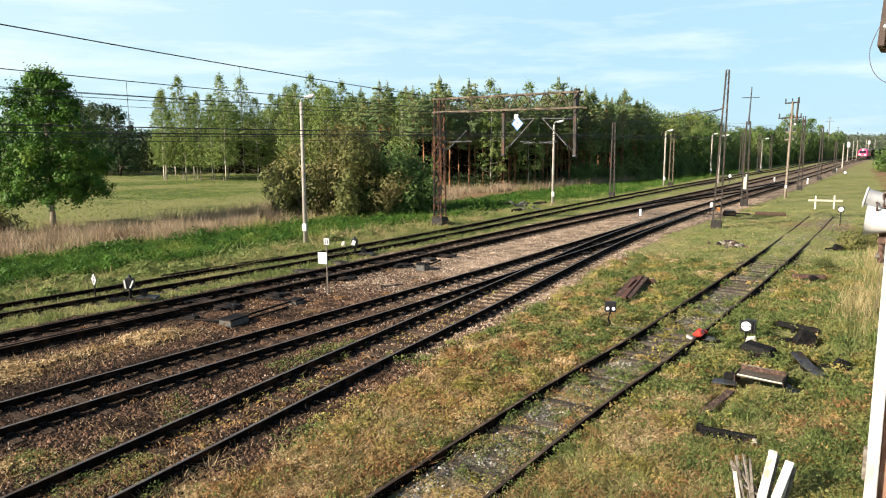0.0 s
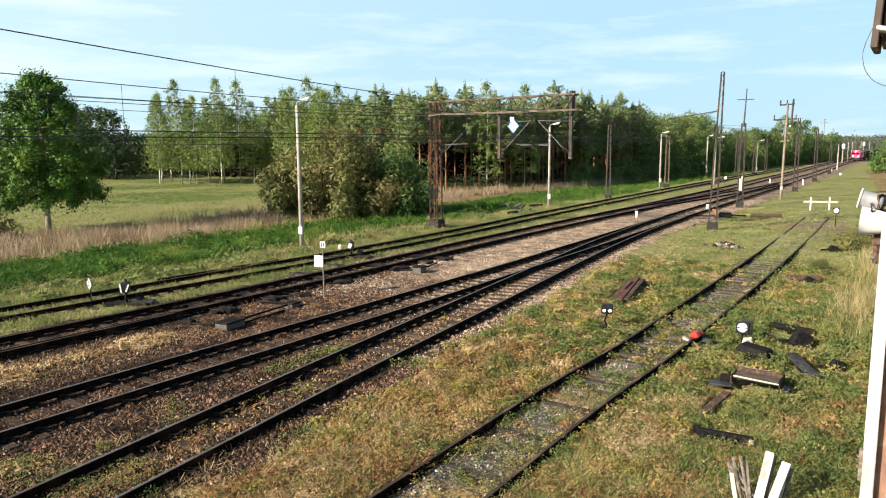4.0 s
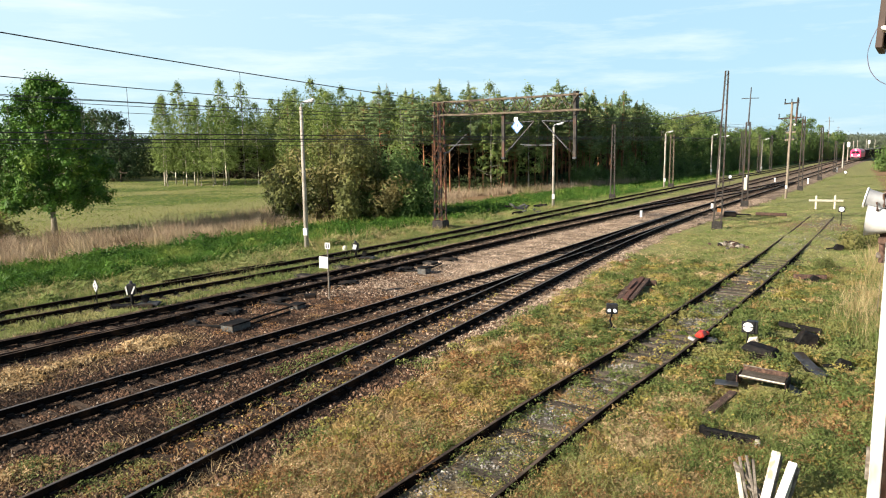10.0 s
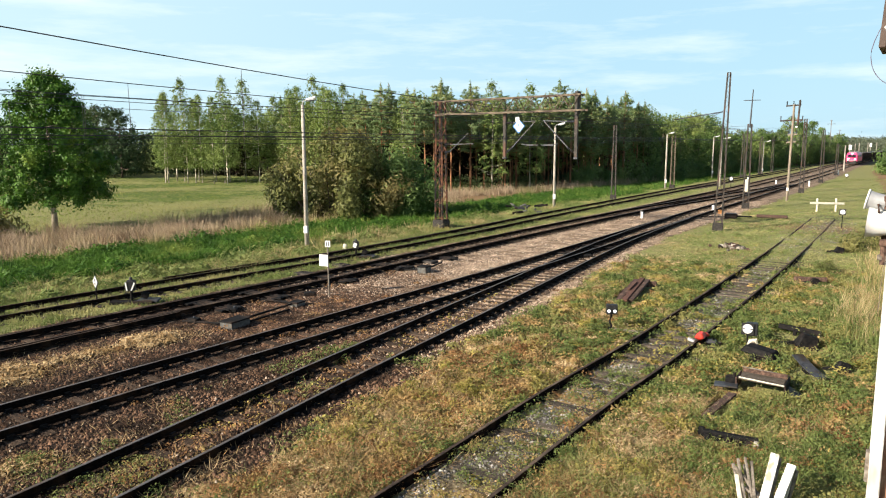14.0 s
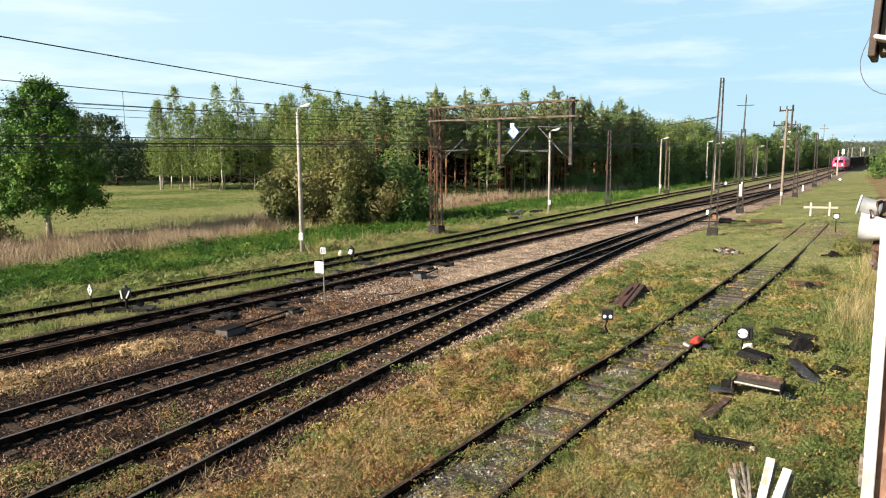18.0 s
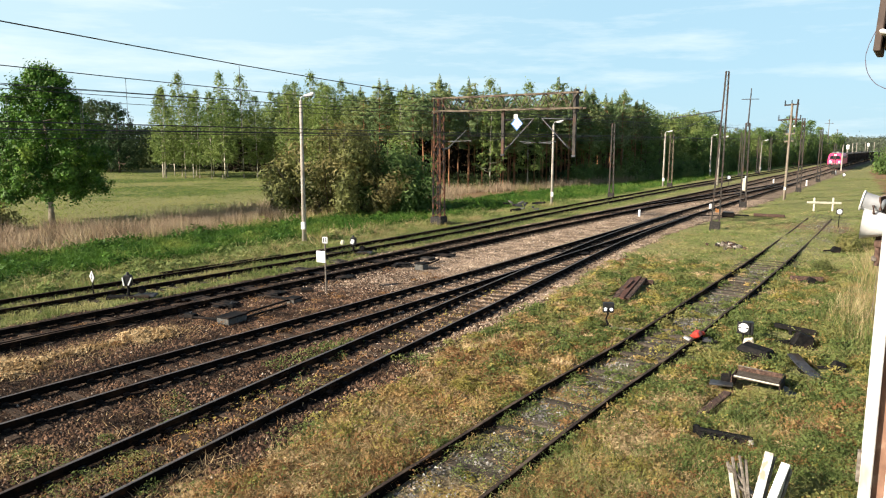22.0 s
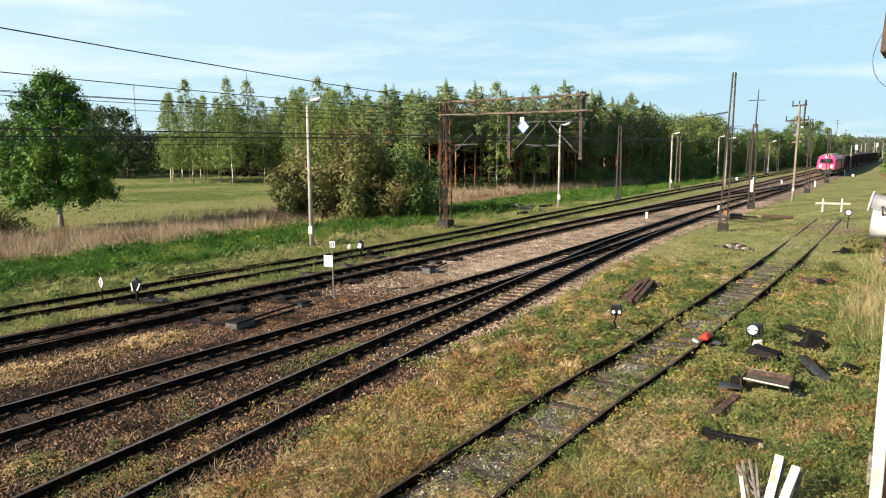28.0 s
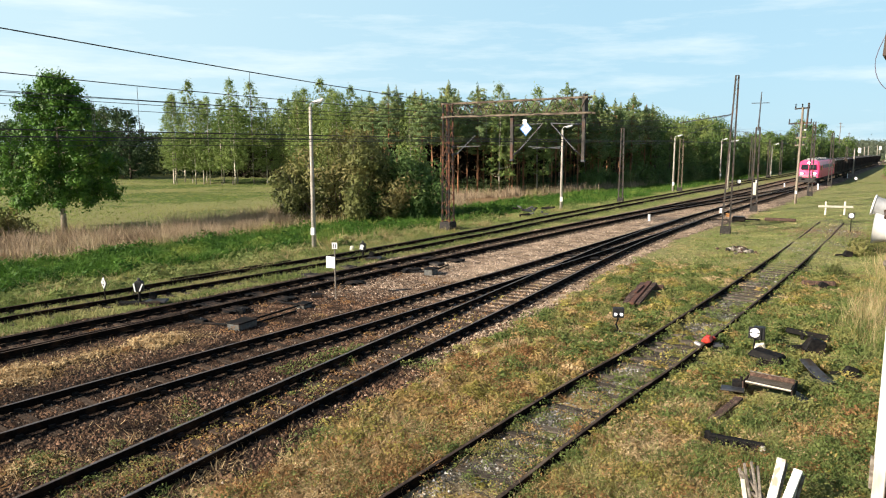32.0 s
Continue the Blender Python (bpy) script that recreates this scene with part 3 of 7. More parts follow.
def ground_material():
    m = bpy.data.materials.new("yard_ground")
    m.use_nodes = True
    n, l = m.node_tree.nodes, m.node_tree.links
    shader = n["Principled BSDF"]
    geo = n.new("ShaderNodeNewGeometry")
    def noise_at(scale, detail=5):
        t = n.new("ShaderNodeTexNoise")
        t.inputs["Scale"].default_value, t.inputs["Detail"].default_value = scale, detail
        l.new(geo.outputs["Position"], t.inputs["Vector"])
        return t.outputs["Fac"]
    def ramp_of(fac, stops):
        r = n.new("ShaderNodeValToRGB")
        e = r.color_ramp.elements
        while len(e) < len(stops):
            e.new(0.5)
        for k, (p, c) in enumerate(stops):
            e[k].position, e[k].color = p, (*c, 1)
        l.new(fac, r.inputs["Fac"])
        return r.outputs["Color"]
    def blend(fac, a, b):
        x = n.new("ShaderNodeMix")
        x.data_type = "RGBA"
        l.new(fac, x.inputs["Factor"])
        l.new(a, x.inputs["A"])
        l.new(b, x.inputs["B"])
        return x.outputs["Result"]
    fine, mid, wide = noise_at(16, 6), noise_at(2.2, 6), noise_at(0.8, 6)
    def edge(share):
        """Breaks the edge of a share of the ground up with the middling noise."""
        a = n.new("ShaderNodeMath")
        a.operation = "MULTIPLY_ADD"
        l.new(mid, a.inputs[0])
        a.inputs[1].default_value = 1.6
        l.new(share, a.inputs[2])
        r = n.new("ShaderNodeMapRange")
        l.new(a.outputs[0], r.inputs["Value"])
        r.inputs["From Min"].default_value, r.inputs["From Max"].default_value = 1.05, 1.5
        return r.outputs["Result"]
    att = n.new("ShaderNodeAttribute")
    att.attribute_name = "land"
    sep = n.new("ShaderNodeSeparateColor")
    l.new(att.outputs["Color"], sep.inputs["Color"])
    att2 = n.new("ShaderNodeAttribute")
    att2.attribute_name = "soil"
    sep2 = n.new("ShaderNodeSeparateColor")
    l.new(att2.outputs["Color"], sep2.inputs["Color"])
    grass = blend(wide, ramp_of(fine, [(0.3, (0.09, 0.115, 0.036)), (0.7, (0.32, 0.35, 0.125))]), ramp_of(fine, [(0.3, (0.12, 0.11, 0.045)), (0.7, (0.42, 0.37, 0.17))]))
    lush = ramp_of(fine, [(0.3, (0.025, 0.06, 0.008)), (0.7, (0.08, 0.15, 0.022))])
    straw = ramp_of(fine, [(0.3, (0.13, 0.08, 0.035)), (0.7, (0.42, 0.295, 0.135))])
    earth = ramp_of(fine, [(0.3, (0.15, 0.09, 0.05)), (0.7, (0.30, 0.20, 0.11))])
    grit = ramp_of(fine, [(0.3, (0.035, 0.032, 0.022)), (0.7, (0.175, 0.16, 0.12))])
    stone = ramp_of(fine, [(0.28, (0.006, 0.004, 0.003)), (0.5, (0.03, 0.019, 0.013)), (0.75, (0.11, 0.07, 0.046))])
    pale = ramp_of(fine, [(0.28, (0.09, 0.064, 0.045)), (0.5, (0.27, 0.20, 0.14)), (0.75, (0.52, 0.405, 0.30))])
    dull = ramp_of(fine, [(0.28, (0.03, 0.022, 0.016)), (0.5, (0.11, 0.08, 0.058)), (0.75, (0.27, 0.205, 0.15))])
    blotch = n.new("ShaderNodeMapRange")
    l.new(noise_at(1.3, 6), blotch.inputs["Value"])
    blotch.inputs["From Min"].default_value, blotch.inputs["From Max"].default_value = 0.47, 0.60
    pale = blend(blotch.outputs["Result"], pale, dull)
    c = blend(edge(sep2.outputs["Red"]), grass, earth)
    c = blend(edge(sep.outputs["Green"]), c, lush)
    c = blend(edge(sep2.outputs["Green"]), c, grit)
    c = blend(edge(sep.outputs["Red"]), c, stone)
    c = blend(edge(sep2.outputs["Blue"]), c, pale)
    c = blend(edge(sep.outputs["Blue"]), c, straw)
    l.new(c, shader.inputs["Base Color"])
    shader.inputs["Roughness"].default_value = 0.95
    shader.inputs["Specular IOR Level"].default_value = 0.15
    b = n.new("ShaderNodeBump")
    b.inputs["Strength"].default_value, b.inputs["Distance"].default_value = 0.8, 0.06
    l.new(fine, b.inputs["Height"])
    l.new(b.outputs["Normal"], shader.inputs["Normal"])
    return m


ground = new("ground", big_mesh("ground", np.stack([X, Y, Z], -1).reshape(-1, 3), quads, ground_material(), smooth=True))
shares = cover(X.ravel(), Y.ravel())
for name, cols in (("land", (0, 1, 2)), ("soil", (3, 4, 5))):
    a = ground.data.color_attributes.new(name, "FLOAT_COLOR", "POINT")
    rgba = np.ones((nx * ny, 4), np.float32)
    rgba[:, :3] = shares[:, cols]
    a.data.foreach_set("color", rgba.ravel())
tagged(ground, "rough railway yard ground of grass, straw and stone", "ground", kind="structure")

# ---- the tracks ----
PROFILE = [(-0.07, -0.16), (0.07, -0.16), (0.07, -0.145), (0.012, -0.125), (0.012, -0.045), (0.036, -0.035), (0.036, -0.006), (0.024, 0.0), (-0.024, 0.0),
           (-0.036, -0.006), (-0.036, -0.035), (-0.012, -0.045), (-0.012, -0.125), (-0.07, -0.145)]


def rail_geo(centre, offset, y0, y1, top=0.0):
    g = Geo()
    ys = np.concatenate([np.arange(y0, min(y1, 110), 1.0), np.arange(max(y0, 110), y1, 6.0) if y1 > 110 else [], [y1]])
    xs, slope = centre(ys), (centre(ys + 0.2) - centre(ys - 0.2)) / 0.4
    n = len(PROFILE)
    for x, y, s in zip(xs, ys, slope):
        c = 1 / math.sqrt(1 + s * s)
        zz = float(fall(y)) + top
        g.v += [(x + (offset + px) * c, y - (offset + px) * c * s, pz + zz) for px, pz in PROFILE]
    for i in range(len(ys) - 1):
        for k in range(n):
            g.f.append((i * n + k, i * n + (k + 1) % n, i * n + n + (k + 1) % n, i * n + n + k))
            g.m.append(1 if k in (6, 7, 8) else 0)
    g.f += [tuple(reversed(range(n))), tuple(range((len(ys) - 1) * n, len(ys) * n))]
    g.m += [0, 0]
    return g


def sleeper_mesh(name, mat, seed, length=2.5):
    r = random.Random(seed)
    g = Geo().box((0, 0, -0.08), (length, 0.24, 0.16), bevel=0.015)
    g.v = [(x, y + r.uniform(-0.008, 0.008), z + (r.uniform(-0.012, 0.004) if z > -0.05 else 0)) for x, y, z in g.v]
    return g.mesh(name, mat)


SLEEPERS = [sleeper_mesh("sleeper", SLEEPER, k) for k in range(3)]
SLEEPERS_OLD = [sleeper_mesh("sleeper", SLEEPER_OLD, 10 + k) for k in range(3)]
track_list = []


def track(label, centre, y0, y1, head, old=False, sleepers_to=110, step=0.62, bolts_to=70, skip=0.0, low=0.0):
    t = empty("railway_track")
    for off in (-0.7535, 0.7535):
        part("rail", rail_geo(centre, off, y0, y1), [RUST_SHADED, head], t)
    rows = []
    fast = Geo()
    r = random.Random(int(abs(float(centre(10))) * 100))
    y = max(y0, 3.0)
    while y < min(y1, sleepers_to):
        if r.random() >= skip:
            x, s = float(centre(y)), float((centre(y + 0.2) - centre(y - 0.2)) / 0.4)
            rows.append((x, y, s, r.uniform(-1.5, 1.5), r.uniform(-0.02, 0.0)))
            if y < bolts_to:
                turn = Matrix.Rotation(-math.atan(s), 4, "Z")
                for off in (-0.7535, 0.7535):
                    for side in (-0.105, 0.105):
                        p = Vector((x, y, 0)) + turn @ Vector((off + side, 0, -0.135))
                        fast.box(p, (0.07, 0.13, 0.06), turn)
                    fast.box(Vector((x, y, 0)) + turn @ Vector((off, 0, -0.163)), (0.34, 0.18, 0.02), turn)
        y += step * (1 if y < 60 else 1.0)
    track_list.append((t, rows, SLEEPERS_OLD if old else SLEEPERS, low))
    if fast.v:
        tagged(part("rail_fastenings", fast, IRON_BLACK, t, "dark iron clips and base plates"), kind="stuff")
    return tagged(t, label, "railway track", "tracks of the yard", "structure")


far_siding = track("overgrown siding track beyond the main lines, dark rails", T1, -14, 300, RAIL_TOP_OLD, old=True, low=-0.03)
main2 = track("main line track with dark rails on oily sleepers", T2, -14, 400, RAIL_TOP_OLD, sleepers_to=90, low=-0.03)
main3 = track("main line track with bright rail heads on stone ballast", T3, -14, 400, RAIL_TOP, sleepers_to=105, low=-0.035)
turnout = track("curved track joining the main line at a turnout", T4, -14, 53, RAIL_TOP, sleepers_to=46, low=-0.02)
track("disused weedy siding with rusty rails", T5, -14, 57, RAIL_TOP_OLD, old=True, skip=0.2, low=0.02)
track("crossover track between the two main lines", T6, 51, 103, RAIL_TOP, sleepers_to=51)
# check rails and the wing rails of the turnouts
part("check_rail", rail_geo(T4, 0.68, 24, 31), [RUST_SHADED, RAIL_TOP_OLD], turnout)
part("check_rail", rail_geo(T3, -0.68, 25, 32), [RUST_SHADED, RAIL_TOP_OLD], main3)
part("check_rail", rail_geo(T2, 0.64, 13, 36), [RUST_SHADED, RAIL_TOP_OLD], main2)
part("check_rail", rail_geo(T2, -0.64, 5, 31), [RUST_SHADED, RAIL_TOP_OLD], main2)
part("check_rail", rail_geo(T1, -0.65, 25, 46), [RUST_SHADED, RAIL_TOP_OLD], far_siding)
part("switch_rail", rail_geo(spline([(-14, -19.0), (0, -20.15), (8, -20.12), (14, -19.98)]), 0, -14, 14), [RUST_SHADED, RAIL_TOP_OLD], turnout)
spare = empty("spare_rail", pose(-26.2, 21.0, float(ground_height(-26.2, 21.0)) + 0.17, 0, 0, -5))
part("rail", rail_geo(lambda y: np.asarray(y, float) * 0, 0, -3.2, 3.2), [RUST_SHADED, RAIL_TOP_OLD], spare)
tagged(spare, "spare dark rail lying in the grass", "rail")

# ---- plants ----
rng = np.random.default_rng(7)


def leaf_cloud(centres, size, r, long=1.6, flat=0.3, facing=None):
    """Small pointed leaves, one face each, at the given places, turned at random or roughly towards a direction each."""
    n = len(centres)
    a = r.normal(size=(n, 3))
    if facing is not None:
        out = facing + r.normal(size=(n, 3)) * 0.42
        out /= np.linalg.norm(out, axis=1)[:, None]
        a -= (a * out).sum(1)[:, None] * out
    a /= np.linalg.norm(a, axis=1)[:, None]
    b = r.normal(size=(n, 3))
    b[:, 2] *= 1 - flat
    if facing is not None:
        b = np.cross(out, a)
    b -= (a * b).sum(1)[:, None] * a
    b /= np.linalg.norm(b, axis=1)[:, None]
    s = (size * r.uniform(0.6, 1.35, n))[:, None]
    verts = np.stack([centres - a * s * long / 2 + b * s * 0.45, centres - a * s * long / 2 - b * s * 0.45, centres + a * s * long / 2], 1)
    return verts.reshape(-1, 3), np.arange(n * 3).reshape(-1, 3)


def puffs(clumps, per, r):
    """Places of leaves in clumps, thick near the skin of each one, and the way each leaf faces: outwards and up."""
    out, way = [], []
    for c, rad in clumps:
        rad = np.broadcast_to(rad, 3)
        n = max(4, int(per * rad[0] * rad[1]))
        d = r.normal(size=(n, 3))
        d /= np.linalg.norm(d, axis=1)[:, None]
        out.append(np.asarray(c) + d * rad * (r.uniform(0.25, 1.0, n) ** 0.5 * r.uniform(0.8, 1.25, n))[:, None])
        axis_out = np.array((c[0], c[1], 0.0))
        way.append(d + 0.35 * axis_out / max(0.5, np.linalg.norm(axis_out)) + np.array((0, 0, 0.3)))
    return np.concatenate(out), np.concatenate(way)


def stem_geo(height, r0, limbs, r, lean=0.03, n=7):
    g = Geo()
    pts = [Vector((0, 0, -0.3))]
    for k in range(1, 7):
        h = height * k / 6
        pts.append(Vector((r.normal() * lean * h * 0.3, r.normal() * lean * h * 0.3, h)))
    g.path(pts, [r0 * 1.25] + [r0 * (1 - 0.85 * k / 6) for k in range(1, 7)], n)
    for c, rad in limbs:
        t = min(0.85, max(0.15, (c[2] - 0.35 * math.hypot(c[0], c[1])) / height))
        a = pts[int(t * 6)].lerp(pts[min(6, int(t * 6) + 1)], t * 6 - int(t * 6))
        mid = a.lerp(Vector(c), 0.5) + Vector((0, 0, -0.05 * height * 0.3))
        w = r0 * 0.35 * (1 - t * 0.5)
        g.path([a, mid, Vector(c)], [w, w * 0.7, w * 0.25], 5)
    return g


def broadleaf(height, width, low, r0, count, per, leaf, bark, leaves, seed, belly=0.34, rad=(0.16, 0.3)):
    """Meshes of a tree with a branching trunk and a crown of clumps inside an uneven egg."""
    r = np.random.default_rng(seed)
    clumps = []
    for k in range(count):
        u = r.uniform(0, 1)
        z = low + (height - low) * u * 0.97
        reach = width / 2 * math.sqrt(max(0.012, 1 - ((u - belly) / (1.02 - belly if u > belly else 1.9 * belly)) ** 2)) * (1 - 0.42 * max(0, u - 0.4))
        ang = r.uniform(0, 2 * math.pi)
        d = reach * r.uniform(0.35, 1.02)
        s = width * r.uniform(*rad) * (1 - 0.42 * u)
        clumps.append(((d * math.cos(ang), d * math.sin(ang), z), (s, s, s * r.uniform(0.6, 0.9))))
    clumps.append(((0, 0, height * 0.95), (width * 0.12, width * 0.12, height * 0.05)))
    trunk = stem_geo(height * 0.9, r0, clumps[:: max(1, count // 16)], r).mesh("trunk", bark, True)
    spots, way = puffs(clumps, per, r)
    loose = r.random(len(spots)) < 0.34      # leaves between the clumps
    spots[loose] += r.normal(size=(int(loose.sum()), 3)) * np.array((0.2, 0.2, 0.3))
    v, f = leaf_cloud(spots, leaf, r, facing=way)
    return trunk, big_mesh("crown", v, f, leaves)


def pine(height, width, low, r0, seed, per=310, leaf=0.085):
    """Meshes of a slender pine: a bare trunk, whorls of level boughs, some missing, and flat tufts of needles along them."""
    r = np.random.default_rng(seed)
    clumps, tips = [], []
    z, turn = low, 0.0
    while z < height - 0.9:
        u = (z - low) / (height - low)
        n = int(4 + 2 * r.random() + (u < 0.55))
        turn += r.uniform(0.3, 0.9)
        for k in range(n):
            if r.random() < 0.14 + 0.25 * (u < 0.12):
                continue
            ang = turn + 6.28 * k / n + r.normal() * 0.16
            d = width / 2 * min(1.0, 0.55 + 1.6 * u) * (1 - u) ** 0.62 * r.uniform(0.62, 1.12) + 0.2
            rise = d * r.uniform(-0.05, 0.35)
            for q in (0.45, 0.75, 1.0):
                if q < 0.5 and d < 0.8:
                    continue
                s = (0.21 + 0.105 * d) * r.uniform(0.7, 1.25)
                c = (d * q * math.cos(ang) + r.normal() * 0.07, d * q * math.sin(ang) + r.normal() * 0.07, z + rise * q * q)
                clumps.append((c, (s, s, s * 0.52)))
            tips.append(clumps[-1])
        z += r.uniform(0.42, 0.66)
    for dz, rr_ in ((0.1, 0.1), (0.35, 0.16), (0.65, 0.24), (0.95, 0.34), (1.3, 0.42)):      # the leading shoot
        clumps += [((r.normal() * 0.04, r.normal() * 0.04, height - dz), (rr_, rr_, 0.3))] * 2
    for k in range(7):      # dead snags on the bare trunk
        ang, d, h = r.uniform(0, 6.28), r.uniform(0.4, 1.1), r.uniform(0.35, 0.95) * low
        tips.append(((d * math.cos(ang), d * math.sin(ang), h), 0.1))
    trunk = stem_geo(height, r0, tips[::2] + tips[-7:], r, 0.015).mesh("trunk", BARK_PINE, True)
    spots, way = puffs(clumps, per, r)
    v, f = leaf_cloud(spots, leaf, r, long=3.2, facing=way)
    return trunk, big_mesh("crown", v, f, LEAF_PINE)


def plant(name, meshes, x, y, turn, size, label, category, group=""):
    z = float(ground_height(x, y))
    e = empty(name, Matrix.LocRotScale((x, y, z), Euler((0, 0, turn)), (size, size, size)))
    part("trunk", meshes[0], None, e)
    part("crown", meshes[1], None, e)
    return tagged(e, label, category, group)


# the lone tree in the meadow and the willow thicket beside the line
plant("meadow_tree", broadleaf(11.1, 8.2, 2.1, 0.2, 520, 640, 0.13, BARK_PALE, LEAF_MAPLE, 4, belly=0.12, rad=(0.028, 0.08)), -50.9, 26.0, 0.4, 1.0,
      "lone full-leaved deciduous tree in the meadow", "tree")


def thicket(seed, spread, height, count, per, leaf, leaves, bark):
    """Meshes of a wide bush of many stems, leafy down to the ground."""
    r = np.random.default_rng(seed)
    g, clumps = Geo(), []
    for k in range(count):
        ang, d = r.uniform(0, 6.28), r.uniform(0, 1) ** 0.6
        x, y = spread[0] * d * math.cos(ang), spread[1] * d * math.sin(ang)
        h = height * (1 - 0.55 * d * d) * r.uniform(0.55, 1.0)
        g.path([(x * 0.35, y * 0.35, -0.2), (x * 0.7, y * 0.7, h * 0.45), (x, y, h)], [0.09, 0.06, 0.02], 5)
        for q in (1.0, 0.72, 0.45, 0.22):
            s = r.uniform(0.7, 1.25) * (0.8 + 0.25 * q)
            clumps.append(((x * (0.75 + 0.3 * q) + r.normal() * 0.3, y * (0.75 + 0.3 * q) + r.normal() * 0.3, max(0.5, h * q - 0.4)), (s, s, s * 0.9)))
    spots, way = puffs(clumps, per, r)
    v, f = leaf_cloud(spots, leaf, r, long=2.1, facing=way)
    return g.mesh("trunk", bark, True), big_mesh("crown", v, f, leaves)


plant("willow_thicket", thicket(5, (5.6, 4.2), 8.3, 46, 230, 0.14, LEAF_WILLOW, BARK), -40.0, 43.0, 0.6, 1.0, "wide grey-green willow thicket leafy down to the grass", "bush")
plant("willow_thicket", thicket(15, (3.6, 3.4), 6.9, 26, 230, 0.14, LEAF_OAK, BARK), -36.6, 47.2, 0.2, 1.0, "darker green end of the willow thicket by the line", "bush")
scrub = thicket(8, (2.2, 2.0), 2.9, 16, 60, 0.16, LEAF_WILLOW, BARK)
plant("bush", scrub, -50.5, 20.8, 0.0, 1.0, "low olive-green bush among the reeds", "bush")

PINES = [pine(h, w, lo, 0.15, 20 + k) for k, (h, w, lo) in enumerate(((13.2, 4.0, 6.2), (14.0, 4.3, 7.0), (12.8, 3.9, 5.6), (13.6, 4.6, 5.2)))]
BIRCHES = [broadleaf(h, w, 2.4, 0.11, 330, 470, 0.12, BARK_BIRCH, LEAF_BIRCH, 40 + k, belly=0.3, rad=(0.034, 0.08)) for k, (h, w) in enumerate(((13.6, 4.2), (14.8, 4.7), (12.8, 3.9), (14.2, 4.8)))]
OAKS = [broadleaf(h, w, 0.8, 0.2, 190, 110, 0.2, BARK, LEAF_OAK, 60 + k, rad=(0.05, 0.12)) for k, (h, w) in enumerate(((10.5, 6.5), (11.5, 7.5), (9.5, 7.0)))]
KINDS = {"pine": ("pine_tree", PINES, "tall pine with a bare reddish trunk at the wood's edge", "tree"),
         "birch": ("birch_tree", BIRCHES, "slim birch with a pale trunk and light green leaves", "tree"),
         "oak": ("deciduous_tree", OAKS, "rounded deep green tree in the wood beside the line", "tree")}


def forest_tree(kind, x, y, size, r):
    name, meshes, label, category = KINDS[kind]
    plant(name, meshes[int(r.integers(len(meshes)))], x, y, r.uniform(0, 6.28), size, label, category, "trees of the wood")


def along(points, step):
    """Places along a line of points."""
    out = []
    for (x0, y0), (x1, y1) in zip(points[:-1], points[1:]):
        n = max(1, int(math.hypot(x1 - x0, y1 - y0) / step))
        out += [(x0 + (x1 - x0) * k / n, y0 + (y1 - y0) * k / n) for k in range(n)]
    return out


SLIM = [pine(h, 2.5, lo, 0.12, 30 + k, per=230, leaf=0.1) for k, (h, lo) in enumerate(((11.8, 7.4), (12.6, 8.0), (11.2, 6.8)))]
DARKS = [broadleaf(11.0, 7.0, 0.6, 0.2, 190, 110, 0.2, BARK, LEAF_SHADED, 71, rad=(0.05, 0.12))]
KINDS["dark"] = ("deciduous_tree", DARKS, "dark green tree of the wood beyond the meadow", "tree")
KINDS["slim"] = ("pine_tree", SLIM, "slim pine with a long bare trunk and a small crown", "tree")
wood = np.random.default_rng(11)
EDGE = [(-84, 78), (-66, 72), (-52, 70), (-45, 77), (-40.5, 89), (-38, 116)]
for row in range(3):
    for x, y in along(EDGE, (2.4, 2.9, 4.2)[row]):
        px, py = x - row * 2.6 + wood.normal() * 0.8, y + row * 3.0 + wood.normal() * 0.8
        if px / py < -1.47:
            continue
        kind = "birch" if x < -60 and wood.random() < 0.6 else "pine"
        if wood.random() < 0.16:
            kind = "birch"
        forest_tree(kind, px, py, wood.uniform(0.82, 1.06), wood)
for x, y in along([(-58, 71.5), (-51, 71), (-44.5, 79), (-40.5, 91), (-38.5, 116)], 1.75):
    forest_tree("slim", x - 0.8 + wood.normal() * 0.9, y + 1.2 + wood.normal() * 0.9, wood.uniform(0.85, 1.08), wood)
for x, y, s in ((-118.5, 73, 1.1), (-121, 73, 1.16), (-126, 73.5, 1.2), (-131, 75, 1.16), (-127, 69, 1.1), (-136, 74, 1.2)):
    forest_tree("dark", x, y, s, wood)
for x, y in along([(-101, 66), (-84, 71)], 1.7) + along([(-104, 71), (-82, 76)], 2.6):
    if x / y > -1.47:
        forest_tree("birch", x + wood.normal() * 0.4, y + wood.normal() * 0.8, wood.uniform(0.85, 1.1), wood)
for x, y in along([(-180, 10), (-165, 40), (-150, 72), (-138, 80)], 4.5):      # the wood beyond the meadow, open towards the birches
    forest_tree("dark", x + wood.normal(), y + wood.normal(), wood.uniform(0.95, 1.25), wood)
# beyond the pines the edge of the wood is bushy and follows the line
for row in range(2):
    for x, y in along([(-37.5, 116), (-35.5, 150), (-33.5, 200), (-31, 260), (-28, 330)], 4.6 + row):
        kind = "oak" if wood.random() < 0.75 else "birch"
        forest_tree(kind, x - row * 4 + wood.normal() * 0.6, y + wood.normal(), wood.uniform(0.72, 0.95) * (1 if kind == "oak" else 0.75), wood)
for x, y, s in ((-40.1, 150, 1.03), (-42.5, 147, 0.95), (-36, 200, 1.08), (-38.6, 196, 1.0), (-33.8, 203, 0.98), (-33, 250, 1.42), (-30.6, 253, 1.3), (-35.6, 246, 1.3), (-29.4, 264, 1.12), (-31.6, 240, 1.2)):
    forest_tree("oak", x, y, s, wood)
